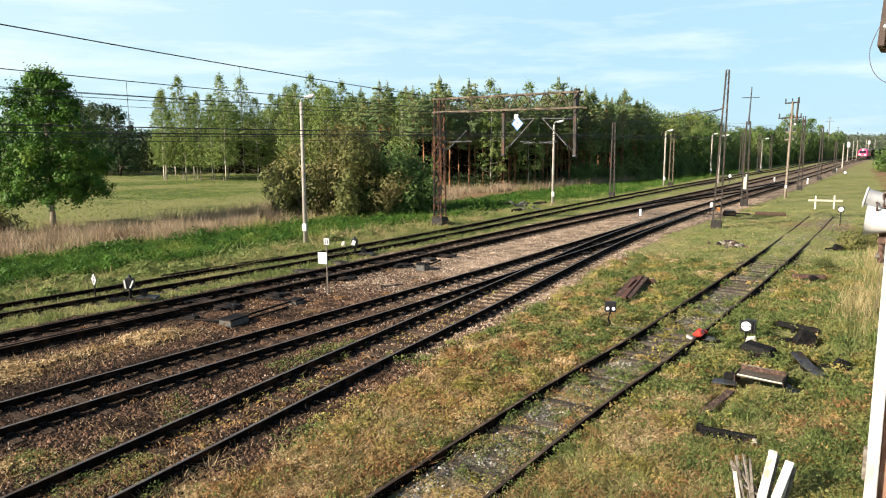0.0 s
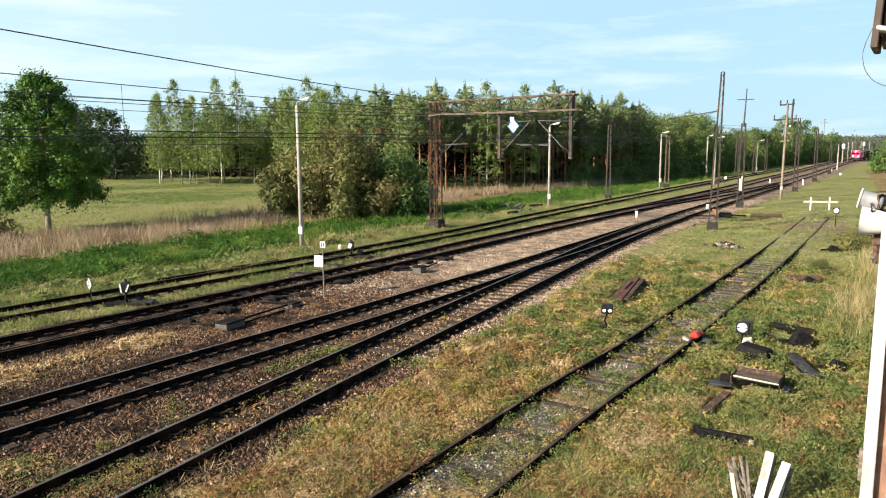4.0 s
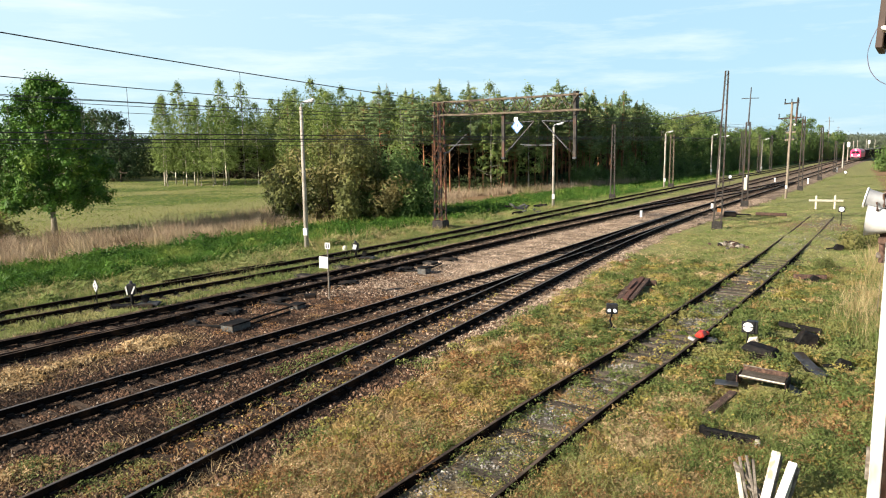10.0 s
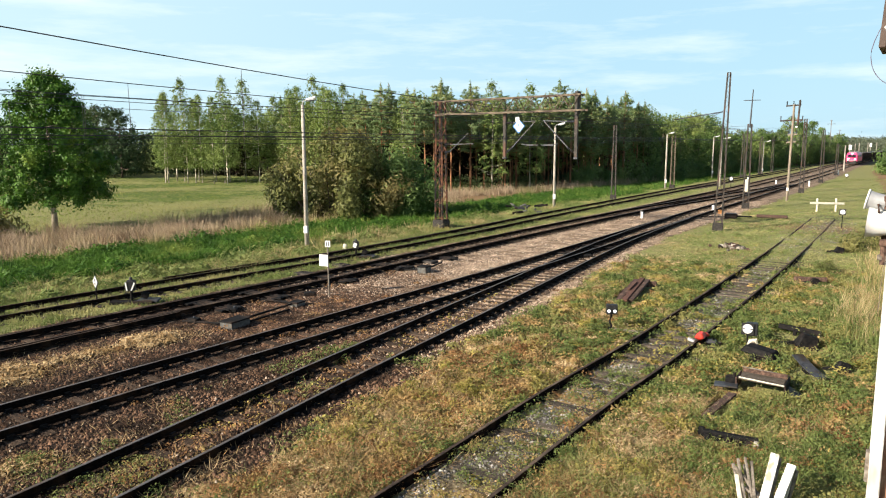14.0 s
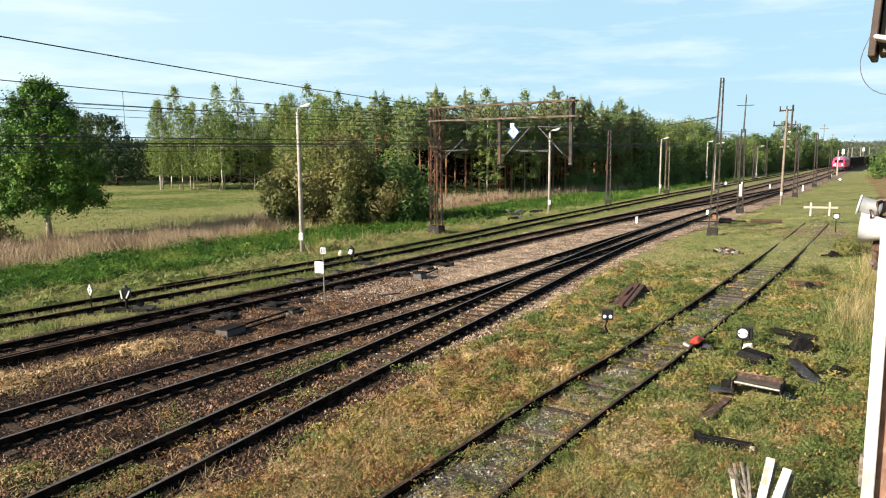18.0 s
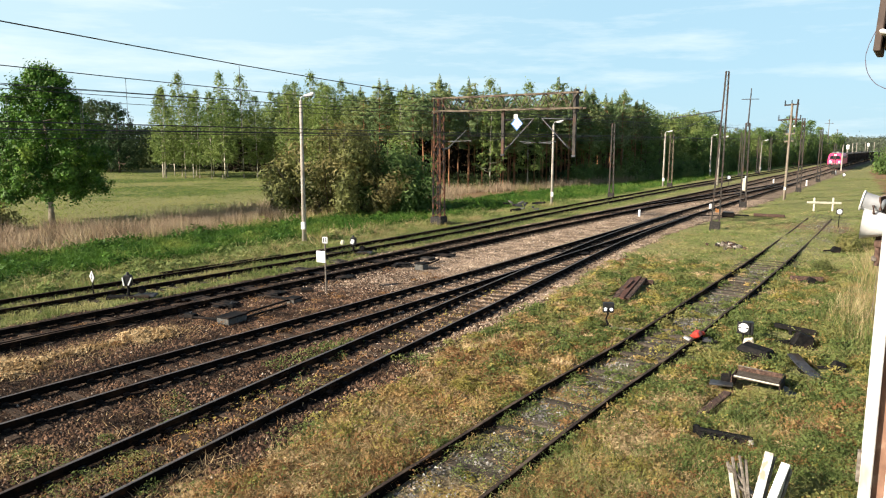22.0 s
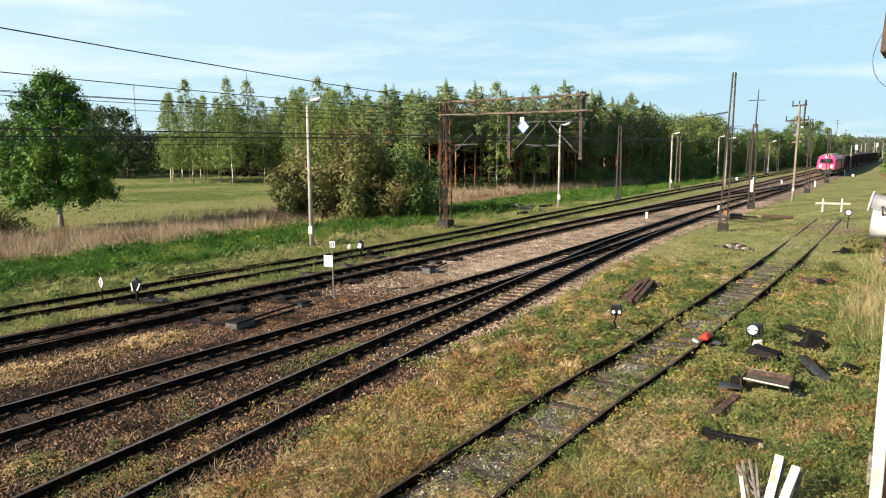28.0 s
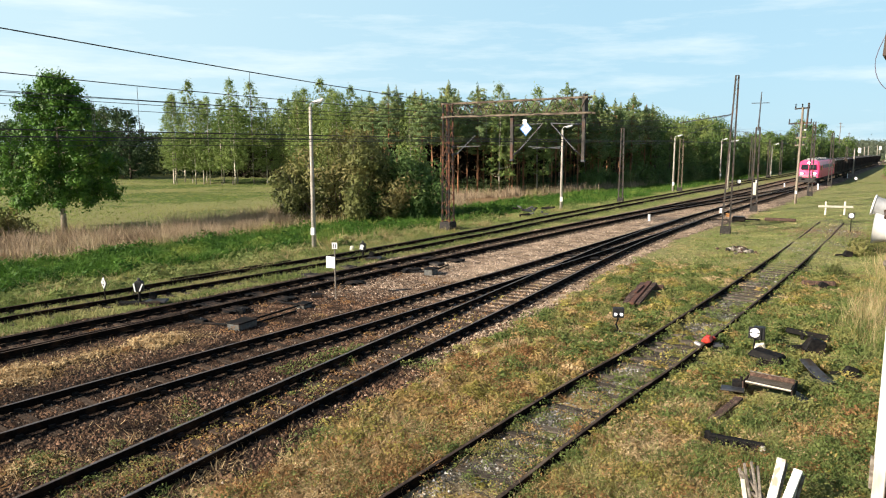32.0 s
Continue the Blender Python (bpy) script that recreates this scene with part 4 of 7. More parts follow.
for x, y, s in ((-2.9, 41.8, 0.36), (-2.2, 44.0, 0.42), (-3.2, 34.5, 0.2)):
    plant("bush", scrub, x, y, s * 9, s, "small dark bush grown over scrap in the grass", "bush", "small bushes in the yard")
hedge = thicket(9, (3.0, 2.8), 4.6, 20, 62, 0.2, LEAF_OAK, BARK)
for x, y, s in ((3, 132, 1.2), (-2.9, 150, 1.5), (-2.2, 163, 1.6), (-4.6, 200, 1.7), (5, 110, 1.2)):
    plant("bush", hedge, x, y, s * 5, s, "dense green bush beside the line", "bush", "bushes beside the line")
for x, y in along([(-40.3, 93), (-38.2, 106), (-37, 119)], 2.9):
    plant("bush", hedge, x + 1.0 + wood.normal() * 0.4, y, wood.uniform(0, 6), wood.uniform(0.55, 0.9), "dark green bush at the foot of the wood", "bush", "bushes along the wood")
for x, y in along([(-36, 119), (-34, 150), (-32.5, 185)], 4.2):
    plant("bush", hedge, x + 1.0 + wood.normal() * 0.5, y, wood.uniform(0, 6), wood.uniform(0.55, 0.85), "dark green bush at the foot of the wood", "bush", "bushes along the wood")


def far_wood(name, lines, depth, height, count, leaf, seed, label, mat=LEAF_OAK, low=0.0, high=1.0):
    """A stretch of wood too far or too deep to tell its trees apart: leaves in many clumps, with an uneven upper edge."""
    r = np.random.default_rng(seed)
    spots = along(lines, 1.0)
    pick = np.array(spots)[r.integers(len(spots), size=count)]
    pick = pick + r.normal(size=(count, 2)) * depth
    top = height * (0.86 + 0.14 * lumps(pick[:, 0], pick[:, 1], 0.45, seed) + 0.04 * r.uniform(-1, 1, count))
    z = ground_height(pick[:, 0], pick[:, 1]) + top * r.uniform(low, high, count) ** 0.85
    v, f = leaf_cloud(np.column_stack([pick, z]), leaf, r)
    ob = new(name, big_mesh(name, v, f, mat))
    return tagged(ob, label, "wood", kind="stuff")


far_wood("deep_wood", [(-108, 84), (-82, 87), (-64, 84), (-54, 82), (-49.5, 90), (-46, 104), (-45, 118), (-42, 135), (-40, 170)], 1.3, 12.9, 90000, 0.22, 31, "leafy depth of the wood behind its first trees", low=0.5)
# a dark twig mass that stands in for the wood's shaded interior
far_wood("deep_wood", [(-112, 90), (-88, 95), (-70, 92), (-60, 90), (-55, 97), (-52, 110), (-51, 125), (-49, 145), (-47, 180)], 1.8, 10.0, 80000, 0.44, 36, "dead twigs coloured near black for the shade deep in the wood", SHADE_TWIGS, high=0.8)
far_wood("undergrowth", [(-62, 76), (-52, 74), (-45.5, 81), (-41.5, 92), (-39.5, 116)], 0.9, 2.2, 9000, 0.16, 37, "dark undergrowth at the foot of the pines", LEAF_SHADED)
far_wood("distant_wood", [(-190, 5), (-172, 45), (-158, 76)], 3.0, 12.5, 26000, 0.42, 32, "dense dark wood beyond the meadow", LEAF_SHADED)
far_wood("distant_wood", [(-158, 78), (-138, 90), (-112, 96)], 2.5, 9.4, 24000, 0.4, 38, "lower dark wood seen through a gap beyond the meadow", LEAF_SHADED)
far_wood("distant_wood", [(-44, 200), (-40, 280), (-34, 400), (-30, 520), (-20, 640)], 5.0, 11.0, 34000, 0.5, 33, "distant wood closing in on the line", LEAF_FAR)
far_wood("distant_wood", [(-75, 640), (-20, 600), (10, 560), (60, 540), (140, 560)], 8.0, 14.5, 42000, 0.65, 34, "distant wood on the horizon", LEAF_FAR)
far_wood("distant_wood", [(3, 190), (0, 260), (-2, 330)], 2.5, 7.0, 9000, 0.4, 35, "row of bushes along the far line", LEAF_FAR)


# ---- grass, reeds, weeds and stones: too many to count ----
def spread(n, xr, yr, weight, r, near=0.0):
    """Places in a rectangle, kept by a weight from 0 to 1, thinned with distance from the signal box."""
    x, y = r.uniform(*xr, n), r.uniform(*yr, n)
    w = weight(x, y)
    if near:
        w = w * np.clip((near / np.hypot(x, y)) ** 1.3, 0, 1)
    keep = r.random(n) < w
    return x[keep], y[keep]


# things that lie in the grass: the plants leave them free (x, y, half widths)
LYING = ((-3.22, 15.1, 0.22, 0.75), (-2.65, 13.38, 0.62, 0.26), (-3.38, 16.4, 0.34, 0.42), (-2.7, 16.85, 0.62, 0.45), (-2.1, 16.8, 0.3, 0.35), (-3.15, 19.15, 0.5, 0.32), (-1.95, 18.7, 0.4, 0.62),
         (-1.35, 19.3, 0.4, 0.3), (-8.6, 25.4, 0.42, 1.7), (-7.5, 20.0, 0.2, 0.25), (-4.7, 20.0, 0.55, 0.4), (-2.7, 22.0, 0.7, 0.5), (-2.3, 20.8, 0.4, 0.5), (-1.6, 10.8, 0.5, 0.5), (-3.5, 31.3, 0.7, 0.35), (-3.7, 20.15, 0.3, 0.3), (-6.9, 19.85, 0.5, 0.12))


def off_rails(x, y):
    ok = np.ones(len(x), bool)
    for cx, cy, hx, hy in LYING:
        ok &= ~((np.abs(x - cx) < hx) & (np.abs(y - cy) < hy))
    for c, lo, hi in ((T1, -14, 300), (T2, -14, 400), (T3, -14, 400), (T4, -14, 54), (T5, -14, 57)):
        d = np.abs(np.abs(x - c(y)) - 0.7535)
        ok &= ~((d < 0.09) & (y > lo) & (y < hi))
    return ok


def blades(name, x, y, height, width, lean, mat, r, label, category="grass"):
    k = off_rails(x, y)
    x, y = x[k], y[k]
    n = len(x)
    h = height * r.uniform(0.45, 1.3, n) * np.clip(1 + 0.4 * lumps(x, y, 1.3, 3) + 0.25 * lumps(x, y, 0.45, 8) + 0.5 * lumps(x, y, 5.5, 1), 0.25, 2.2)
    ang, tip = r.uniform(0, 6.28, n), r.normal(size=(n, 2)) * lean * h[:, None]
    w = width * r.uniform(0.6, 1.4, n) / 2
    z = ground_height(x, y) - 0.02
    c, s = np.cos(ang) * w, np.sin(ang) * w
    a = np.column_stack([x - c, y - s, z])
    b = np.column_stack([x + c, y + s, z])
    t = np.column_stack([x + tip[:, 0], y + tip[:, 1], z + h])
    v = np.stack([a, b, t], 1).reshape(-1, 3)
    ob = new(name, big_mesh(name, v, np.arange(n * 3).reshape(-1, 3), mat))
    return tagged(ob, label, category, kind="stuff")


def tufts(name, x, y, count, radius, height, width, mat, r, label):
    """Grass in tufts: blades that stand close together and lean outwards."""
    n = len(x)
    size = r.uniform(0.5, 1.5, n)
    off = r.normal(size=(n, count, 2)) * (radius * size)[:, None, None] * 0.5
    bx, by = (x[:, None] + off[..., 0]).ravel(), (y[:, None] + off[..., 1]).ravel()
    h = (height * size[:, None] * r.uniform(0.5, 1.2, (n, count))).ravel()
    lean = (off.reshape(-1, 2) * 1.6) + r.normal(size=(n * count, 2)) * 0.3 * h[:, None]
    w = width * r.uniform(0.6, 1.4, n * count) / 2
    ang = r.uniform(0, 6.28, n * count)
    z = ground_height(bx, by) - 0.02
    c, q = np.cos(ang) * w, np.sin(ang) * w
    v = np.stack([np.column_stack([bx - c, by - q, z]), np.column_stack([bx + c, by + q, z]), np.column_stack([bx + lean[:, 0], by + lean[:, 1], z + h])], 1)
    k = off_rails(bx, by)
    v = v[k].reshape(-1, 3)
    return tagged(new(name, big_mesh(name, v, np.arange(len(v)).reshape(-1, 3), mat)), label, "grass", kind="stuff")


def weeds(name, x, y, height, size, mat, r, label):
    k = off_rails(x, y)
    x, y = x[k], y[k]
    z = ground_height(x, y) + height * np.clip(1 + 0.9 * lumps(x, y, 5.0, 6), 0.1, 2) * r.uniform(0, 1, len(x)) ** 1.2
    v, f = leaf_cloud(np.column_stack([x, y, z]), size * np.clip(np.hypot(x, y) / 24, 0.42, 0.85 if size < 0.1 else 1.5), r, long=1.5, flat=0.0, facing=np.tile((-0.25, -0.25, 0.75), (len(x), 1)) + 0.35 * r.normal(size=(len(x), 3)))
    return tagged(new(name, big_mesh(name, v, f, mat)), label, "weeds", kind="stuff")


def pebbles(name, x, y, size, mat, r, label, lift=0.0):
    k = off_rails(x, y)
    x, y = x[k], y[k]
    n = len(x)
    base = np.array([(1, 0, -0.3), (0, 1, -0.3), (-1, 0, -0.3), (0, -1, -0.3), (0.15, 0.1, 0.8)], float)
    tris = np.array([(0, 1, 4), (1, 2, 4), (2, 3, 4), (3, 0, 4)])
    s = size * r.uniform(0.5, 1.5, n)
    pts = base[None] * r.uniform(0.6, 1.3, (n, 5, 1)) * s[:, None, None] / 2
    ang = r.uniform(0, 6.28, n)
    c, q = np.cos(ang)[:, None], np.sin(ang)[:, None]
    px, py = pts[..., 0] * c - pts[..., 1] * q, pts[..., 0] * q + pts[..., 1] * c
    z = ground_height(x, y) + lift
    v = np.stack([px + x[:, None], py + y[:, None], pts[..., 2] + z[:, None]], -1).reshape(-1, 3)
    f = (tris[None] + 5 * np.arange(n)[:, None, None]).reshape(-1, 3)
    return tagged(new(name, big_mesh(name, v, f, mat)), label, "stones", kind="stuff")


def share(k):
    return lambda x, y: np.clip(cover(x, y)[:, k], 0, 1)


def plain(x, y):
    c = cover(x, y)
    return np.clip(1 - c[:, 0] - 1.38 * c[:, 4], 0, 1)


def patchy(seed, s, cut, base=None):
    """Weight that comes in patches, ragged at their edges and broken into small clumps."""
    def w(x, y):
        p = smooth_step(cut, cut + 0.25, lumps(x, y, s, seed) + 0.3 * lumps(x, y, s * 4.1, seed + 1)) * (0.35 + 0.65 * smooth_step(-0.25, 0.2, lumps(x, y, 6.0, seed)))
        return p * (base(x, y) if base else 1)
    return w


def mosaic(kind):
    """Weight of one kind of cover where it outgrows the others: 0 straw, 1 yellow weeds, 2 rusty weeds, 3 green."""
    def w(x, y):
        yc = np.clip(y, -14, 54)
        gold = smooth_step(1.2, 2.2, x - T4(yc)) * (1 - smooth_step(-1.8, -0.9, x - T5(yc))) * (1 - smooth_step(14, 19, y + 1.2 * lumps(x, y, 0.9, 8)))
        patch = np.exp(-((x + 4.0) / 1.0) ** 2 - ((y - 12.8) / 2.5) ** 2)
        right = smooth_step(0.9, 1.6, x - T5(yc)) * (1 - smooth_step(22, 28, y)) * (1 - patch)
        lean = (0.30 * gold + 0.9 * patch - 0.12 - 0.36 * right, 0.16 * gold + 0.02 - 0.06 * right, 0.16 * gold - 0.06 + 0.2 * (1 - smooth_step(9, 14, y)), -0.22 * gold - 0.3 * patch + 0.12 + 0.12 * right + 0.2 * smooth_step(15, 21, y))
        score = np.stack([0.8 * lumps(x, y, 1.5, 31 + 5 * k) + 0.5 * lumps(x, y, 3.9, 33 + 5 * k) + lean[k] for k in range(4)])
        mine = score[kind].copy()
        score[kind] = -9
        return 0.07 + 0.93 * smooth_step(-0.17, 0.08, mine - score.max(0))
    return w


r = np.random.default_rng(21)
x, y = spread(400000, (-23, -8), (3, 75), lambda x, y: share(0)(x, y) * (1 - 0.9 * share(2)(x, y)), r, near=15)
pale = r.random(len(x)) < np.clip(cover(x, y)[:, 5], 0, 1)
near_rail = np.min([np.abs(np.abs(x - c(y)) - 0.7535) for c in (T2, T3, T4)], axis=0) < 0.3 + 0.35 * r.random(len(x)) ** 2
near_rail |= np.abs(np.abs(x - T2(y)) - 0.7535) < 0.25 + 0.5 * r.random(len(x))
near_rail |= (np.abs(x - T2(y)) < 1.4) & (y < 34) & (r.random(len(x)) < 0.8)
near_rail |= r.random(len(x)) < 0.4 * (1 - smooth_step(9, 15, y))
near_rail |= (np.abs(x - T3(y) + 1.25) < 0.35 + 0.25 * r.random(len(x))) & (y < 13)
oily = near_rail & (r.random(len(x)) < 0.8) & ~(pale & (r.random(len(x)) < 0.5))
pebbles("ballast_stones", x[oily], y[oily], 0.075, BALLAST_OILY, r, "ballast stones blackened by oil beside the rails")
x, y, pale = x[~oily], y[~oily], pale[~oily]
pebbles("ballast_stones", x[~pale], y[~pale], 0.085, BALLAST, r, "rust-brown ballast stones between the rails")
pebbles("ballast_stones", x[pale], y[pale], 0.085, BALLAST_PALE, r, "pale pinkish ballast stones between the main lines")
x, y = spread(80000, (-8, -3.5), (5, 58), lambda x, y: share(4)(x, y) * (0.25 + 0.75 * smooth_step(-0.3, 0.2, lumps(x, y, 1.6, 3))), r, near=14)
pebbles("gravel", x, y, 0.07, BALLAST_GREY, r, "grey gravel between the siding's rails")
x, y = spread(330000, (-11.5, 4), (6, 62), lambda x, y: plain(x, y) * (0.2 + 0.8 * patchy(1, 1.6, -0.1)(x, y)) * mosaic(3)(x, y), r, near=13)
blades("grass", x, y, 0.085, 0.022, 0.6, GRASS_GREEN, r, "short green grass of the yard")
x, y = spread(220000, (-13, 4), (6, 60), lambda x, y: plain(x, y) * mosaic(0)(x, y) * (1 - 0.5 * smooth_step(25, 40, y)), r, near=13)
blades("dry_grass", x, y, 0.07, 0.02, 1.3, GRASS_DRY, r, "bleached dry grass of the yard")
x, y = spread(420000, (-23, -8), (3, 40), share(2), r, near=15)
blades("dry_grass", x, y, 0.1, 0.022, 1.2, STRAW, r, "straw-coloured dead grass on the ballast")
x, y = spread(520000, (-20.5, -10.5), (3, 15), lambda x, y: np.clip(share(2)(x, y) * 1.6 - 0.6, 0, 1), r, near=18)
weeds("straw_litter", x, y, 0.08, 0.07, STRAW, r, "pale straw matted over the ballast")
x, y = spread(300000, (-11.5, -1.5), (6, 22), lambda x, y: mosaic(0)(x, y) * plain(x, y), r, near=13)
weeds("straw_litter", x, y, 0.07, 0.06, STRAW, r, "pale straw flattened in patches of the yard")
x, y = spread(560000, (-12, 3), (6, 52), lambda x, y: plain(x, y) * mosaic(1)(x, y) * (1 - smooth_step(22, 32, y)), r, near=13)
weeds("low_weeds", x, y, 0.085, 0.055, WEED_YELLOW, r, "yellow-green leafy weeds beside the siding")
x, y = spread(320000, (-13, 3), (6, 45), lambda x, y: plain(x, y) * mosaic(2)(x, y) * (1 - 0.95 * smooth_step(13, 22, y)), r, near=13)
weeds("withered_weeds", x, y, 0.08, 0.055, WEED_RED, r, "reddish withered weeds in the dry grass")
x, y = spread(420000, (-11, 4), (8, 55), lambda x, y: plain(x, y) * mosaic(3)(x, y) * (1 - 0.7 * smooth_step(28, 40, y)), r, near=14)
weeds("green_weeds", x, y, 0.12, 0.055, WEED_GREEN, r, "fresh green weeds in the yard")
# weeds round the siding's points and in its bed
x, y = spread(150000, (-7, 0.5), (14, 30), lambda x, y: np.exp(-((x + 2.7) / 1.7) ** 2 - ((y - 21.6) / 3.6) ** 2) * (0.3 + 0.7 * smooth_step(-0.2, 0.3, lumps(x, y, 1.2, 4))), r)
weeds("green_weeds", x, y, 0.34, 0.05, WEED_GREEN, r, "knee-high green weeds round the switch gear")
x, y = spread(22000, (-7, -4.2), (7, 45), patchy(6, 1.1, 0.15), r, near=14)
weeds("green_weeds", x, y, 0.15, 0.05, WEED_GREEN, r, "weeds growing between the siding's rails")
x, y = spread(34000, (-13.5, -9), (3, 26), lambda x, y: (np.abs(x - T4(y)) < 0.62) * (0.2 + 0.8 * smooth_step(-0.3, 0.3, lumps(x, y, 2.4, 6))) * (1 - 0.85 * smooth_step(9, 14, y)), r)
weeds("withered_weeds", x, y, 0.08, 0.06, WEED_RED, r, "brown litter between the curved track's rails")
x, y = spread(24000, (-13.5, -9), (3, 26), lambda x, y: (np.abs(x - T4(y)) < 0.65) * smooth_step(0.1, 0.5, lumps(x, y, 1.9, 16)) * (1 - 0.6 * smooth_step(11, 17, y)), r)
weeds("low_weeds", x, y, 0.1, 0.06, WEED_YELLOW, r, "mossy weeds between the curved track's rails")
x, y = spread(40000, (-13.5, -9), (4, 16), patchy(6, 0.9, 0.1, share(0)), r)
weeds("green_weeds", x, y, 0.12, 0.05, WEED_GREEN, r, "weeds between the curved track's rails")
x, y = spread(90000, (-3.5, 5), (9, 60), lambda x, y: smooth_step(-2.4, -0.6, x) * smooth_step(21, 25, y), r, near=26)
blades("tall_grass", x, y, 0.7, 0.018, 0.35, GRASS_DRY, r, "tall pale grass beside the signal box")
x, y = spread(100000, (-3.5, 5), (18, 70), lambda x, y: smooth_step(-2.4, -0.6, x) * smooth_step(19, 24, y), r, near=24)
blades("tall_grass", x, y, 0.5, 0.02, 0.4, GRASS_GREEN, r, "tall green grass beside the signal box")
# the farther yard: low patches of the same plants
for kind, mat, label in ((0, GRASS_DRY, "bleached patches in the farther yard"), (3, GRASS_GREEN, "green patches in the farther yard")):
    x, y = spread(90000, (-12.5, 0.5), (24, 66), lambda x, y: plain(x, y) * mosaic(kind)(x * 0.5, y * 0.5) * smooth_step(24, 34, y), r, near=34)
    weeds("low_weeds", x, y, 0.035, 0.06, mat, r, label)
# between and beyond the main tracks
x, y = spread(230000, (-31.5, -21.8), (5, 90), lambda x, y: 1 - share(0)(x, y), r, near=30)
blades("grass", x, y, 0.16, 0.03, 0.5, GRASS_GREEN, r, "grass round the far siding")
x, y = spread(26000, (-28.5, -21.8), (5, 60), patchy(4, 0.5, 0.0), r, near=30)
blades("dry_grass", x, y, 0.16, 0.03, 0.7, GRASS_DRY, r, "yellowed grass round the far siding")
def ridge(x, y):
    """Swathes of thick growth that run along the line."""
    return smooth_step(-0.35, 0.45, np.sin(2.0 * x + 1.3 * lumps(x, y, 0.16, 4)) + 0.45 * lumps(x, y, 0.7, 6))


x, y = spread(380000, (-40, -25.8), (6, 150), lambda x, y: share(1)(x, y) * (0.25 + 0.75 * ridge(x, y)), r, near=42)
blades("lush_grass", x, y, 0.42, 0.06, 0.5, GRASS_LUSH, r, "lush green grass along the ditch")
x, y = spread(70000, (-40, -27.5), (6, 110), share(1), r, near=36)
weeds("lush_weeds", x, y, 0.4, 0.09, GRASS_LUSH, r, "nettles and broad weeds along the ditch")
x, y = spread(6000, (-31, -27), (6, 60), patchy(7, 0.45, 0.4), r, near=34)
blades("tall_grass", x, y, 0.6, 0.035, 0.4, GRASS_DRY, r, "pale tall grass in clumps beside the far siding")
x, y = spread(120000, (-52, -37.5), (4, 62), lambda x, y: smooth_step(-37.8, -39.5, x + 0.8 * lumps(x, y, 0.4, 2)) * (1 - smooth_step(-46, -50, x)) * (0.15 + 0.85 * smooth_step(-0.3, 0.3, lumps(x, y, 0.9, 5))), r, near=60)
blades("reeds", x, y, 0.85, 0.04, 0.42, REED, r, "band of dead pinkish-brown reeds", "reeds")
x, y = spread(9000, (-40.5, -37.2), (14, 44), lambda x, y: np.exp(-((x + 38.7 + 0.5 * lumps(x, y, 0.5, 2)) / 0.6) ** 2) * (0.2 + 0.8 * smooth_step(0, 0.4, lumps(x, y, 0.4, 9))), r)
blades("tall_grass", x, y, 0.7, 0.04, 0.3, GRASS_DRY, r, "bleached grass at the foot of the reeds")
x, y = spread(90000, (-54, -34), (52, 116), lambda x, y: np.exp(-((x - np.interp(y, [52, 70, 89, 116], [-47, -46.0, -38.6, -36])) / 1.6) ** 2), r)
blades("reeds", x, y, 0.85, 0.055, 0.3, REED, r, "dead reeds along the foot of the wood", "reeds")
x, y = spread(105000, (-140, -48), (8, 90), lambda x, y: np.ones(len(x)), r, near=70)
blades("meadow_grass", x, y, 0.09, 0.12, 1.7, GRASS_MEADOW, r, "grass of the open meadow")
x, y = spread(150000, (-12.5, 2), (40, 130), lambda x, y: plain(x, y) * smooth_step(42, 66, y) * (0.35 + 0.65 * smooth_step(-0.3, 0.3, lumps(x, y, 0.7, 6))), r, near=60)
blades("grass", x, y, 0.07, 0.05, 1.4, GRASS_GREEN, r, "green grass on the bank beside the line")

def mounds(name, x, y, count, radius, height, leaf, mat, r, label):
    """Low leafy weeds that grow in rounded cushions, each leaf facing out of its cushion."""
    n = len(x)
    size = r.uniform(0.5, 1.6, n)
    off = r.normal(size=(n, count, 2)) * (radius * size)[:, None, None] * 0.55
    reach = (radius * size[:, None]) ** 2
    q = np.exp(-(off ** 2).sum(-1) / reach)
    bx, by = (x[:, None] + off[..., 0]).ravel(), (y[:, None] + off[..., 1]).ravel()
    z = ground_height(bx, by) + (q * height * size[:, None] * r.uniform(0.55, 1.0, (n, count))).ravel()
    way = np.stack([off[..., 0] * q / reach, off[..., 1] * q / reach, np.full(q.shape, 1.0 / (2 * height))], -1).reshape(-1, 3)
    way /= np.linalg.norm(way, axis=1)[:, None]
    k = off_rails(bx, by)
    v, f = leaf_cloud(np.column_stack([bx, by, z])[k], leaf * np.clip(np.hypot(bx, by) / 20, 0.5, 1.0 if leaf < 0.07 else 1.6)[k], r, long=1.4, flat=0.0, facing=way[k])
    return tagged(new(name, big_mesh(name, v, f, mat)), label, "weeds", kind="stuff")


def beside(x, y):
    """The ground between the siding and the signal box."""
    return plain(x, y) * (x > T5(np.clip(y, -14, 60)) + 0.95)


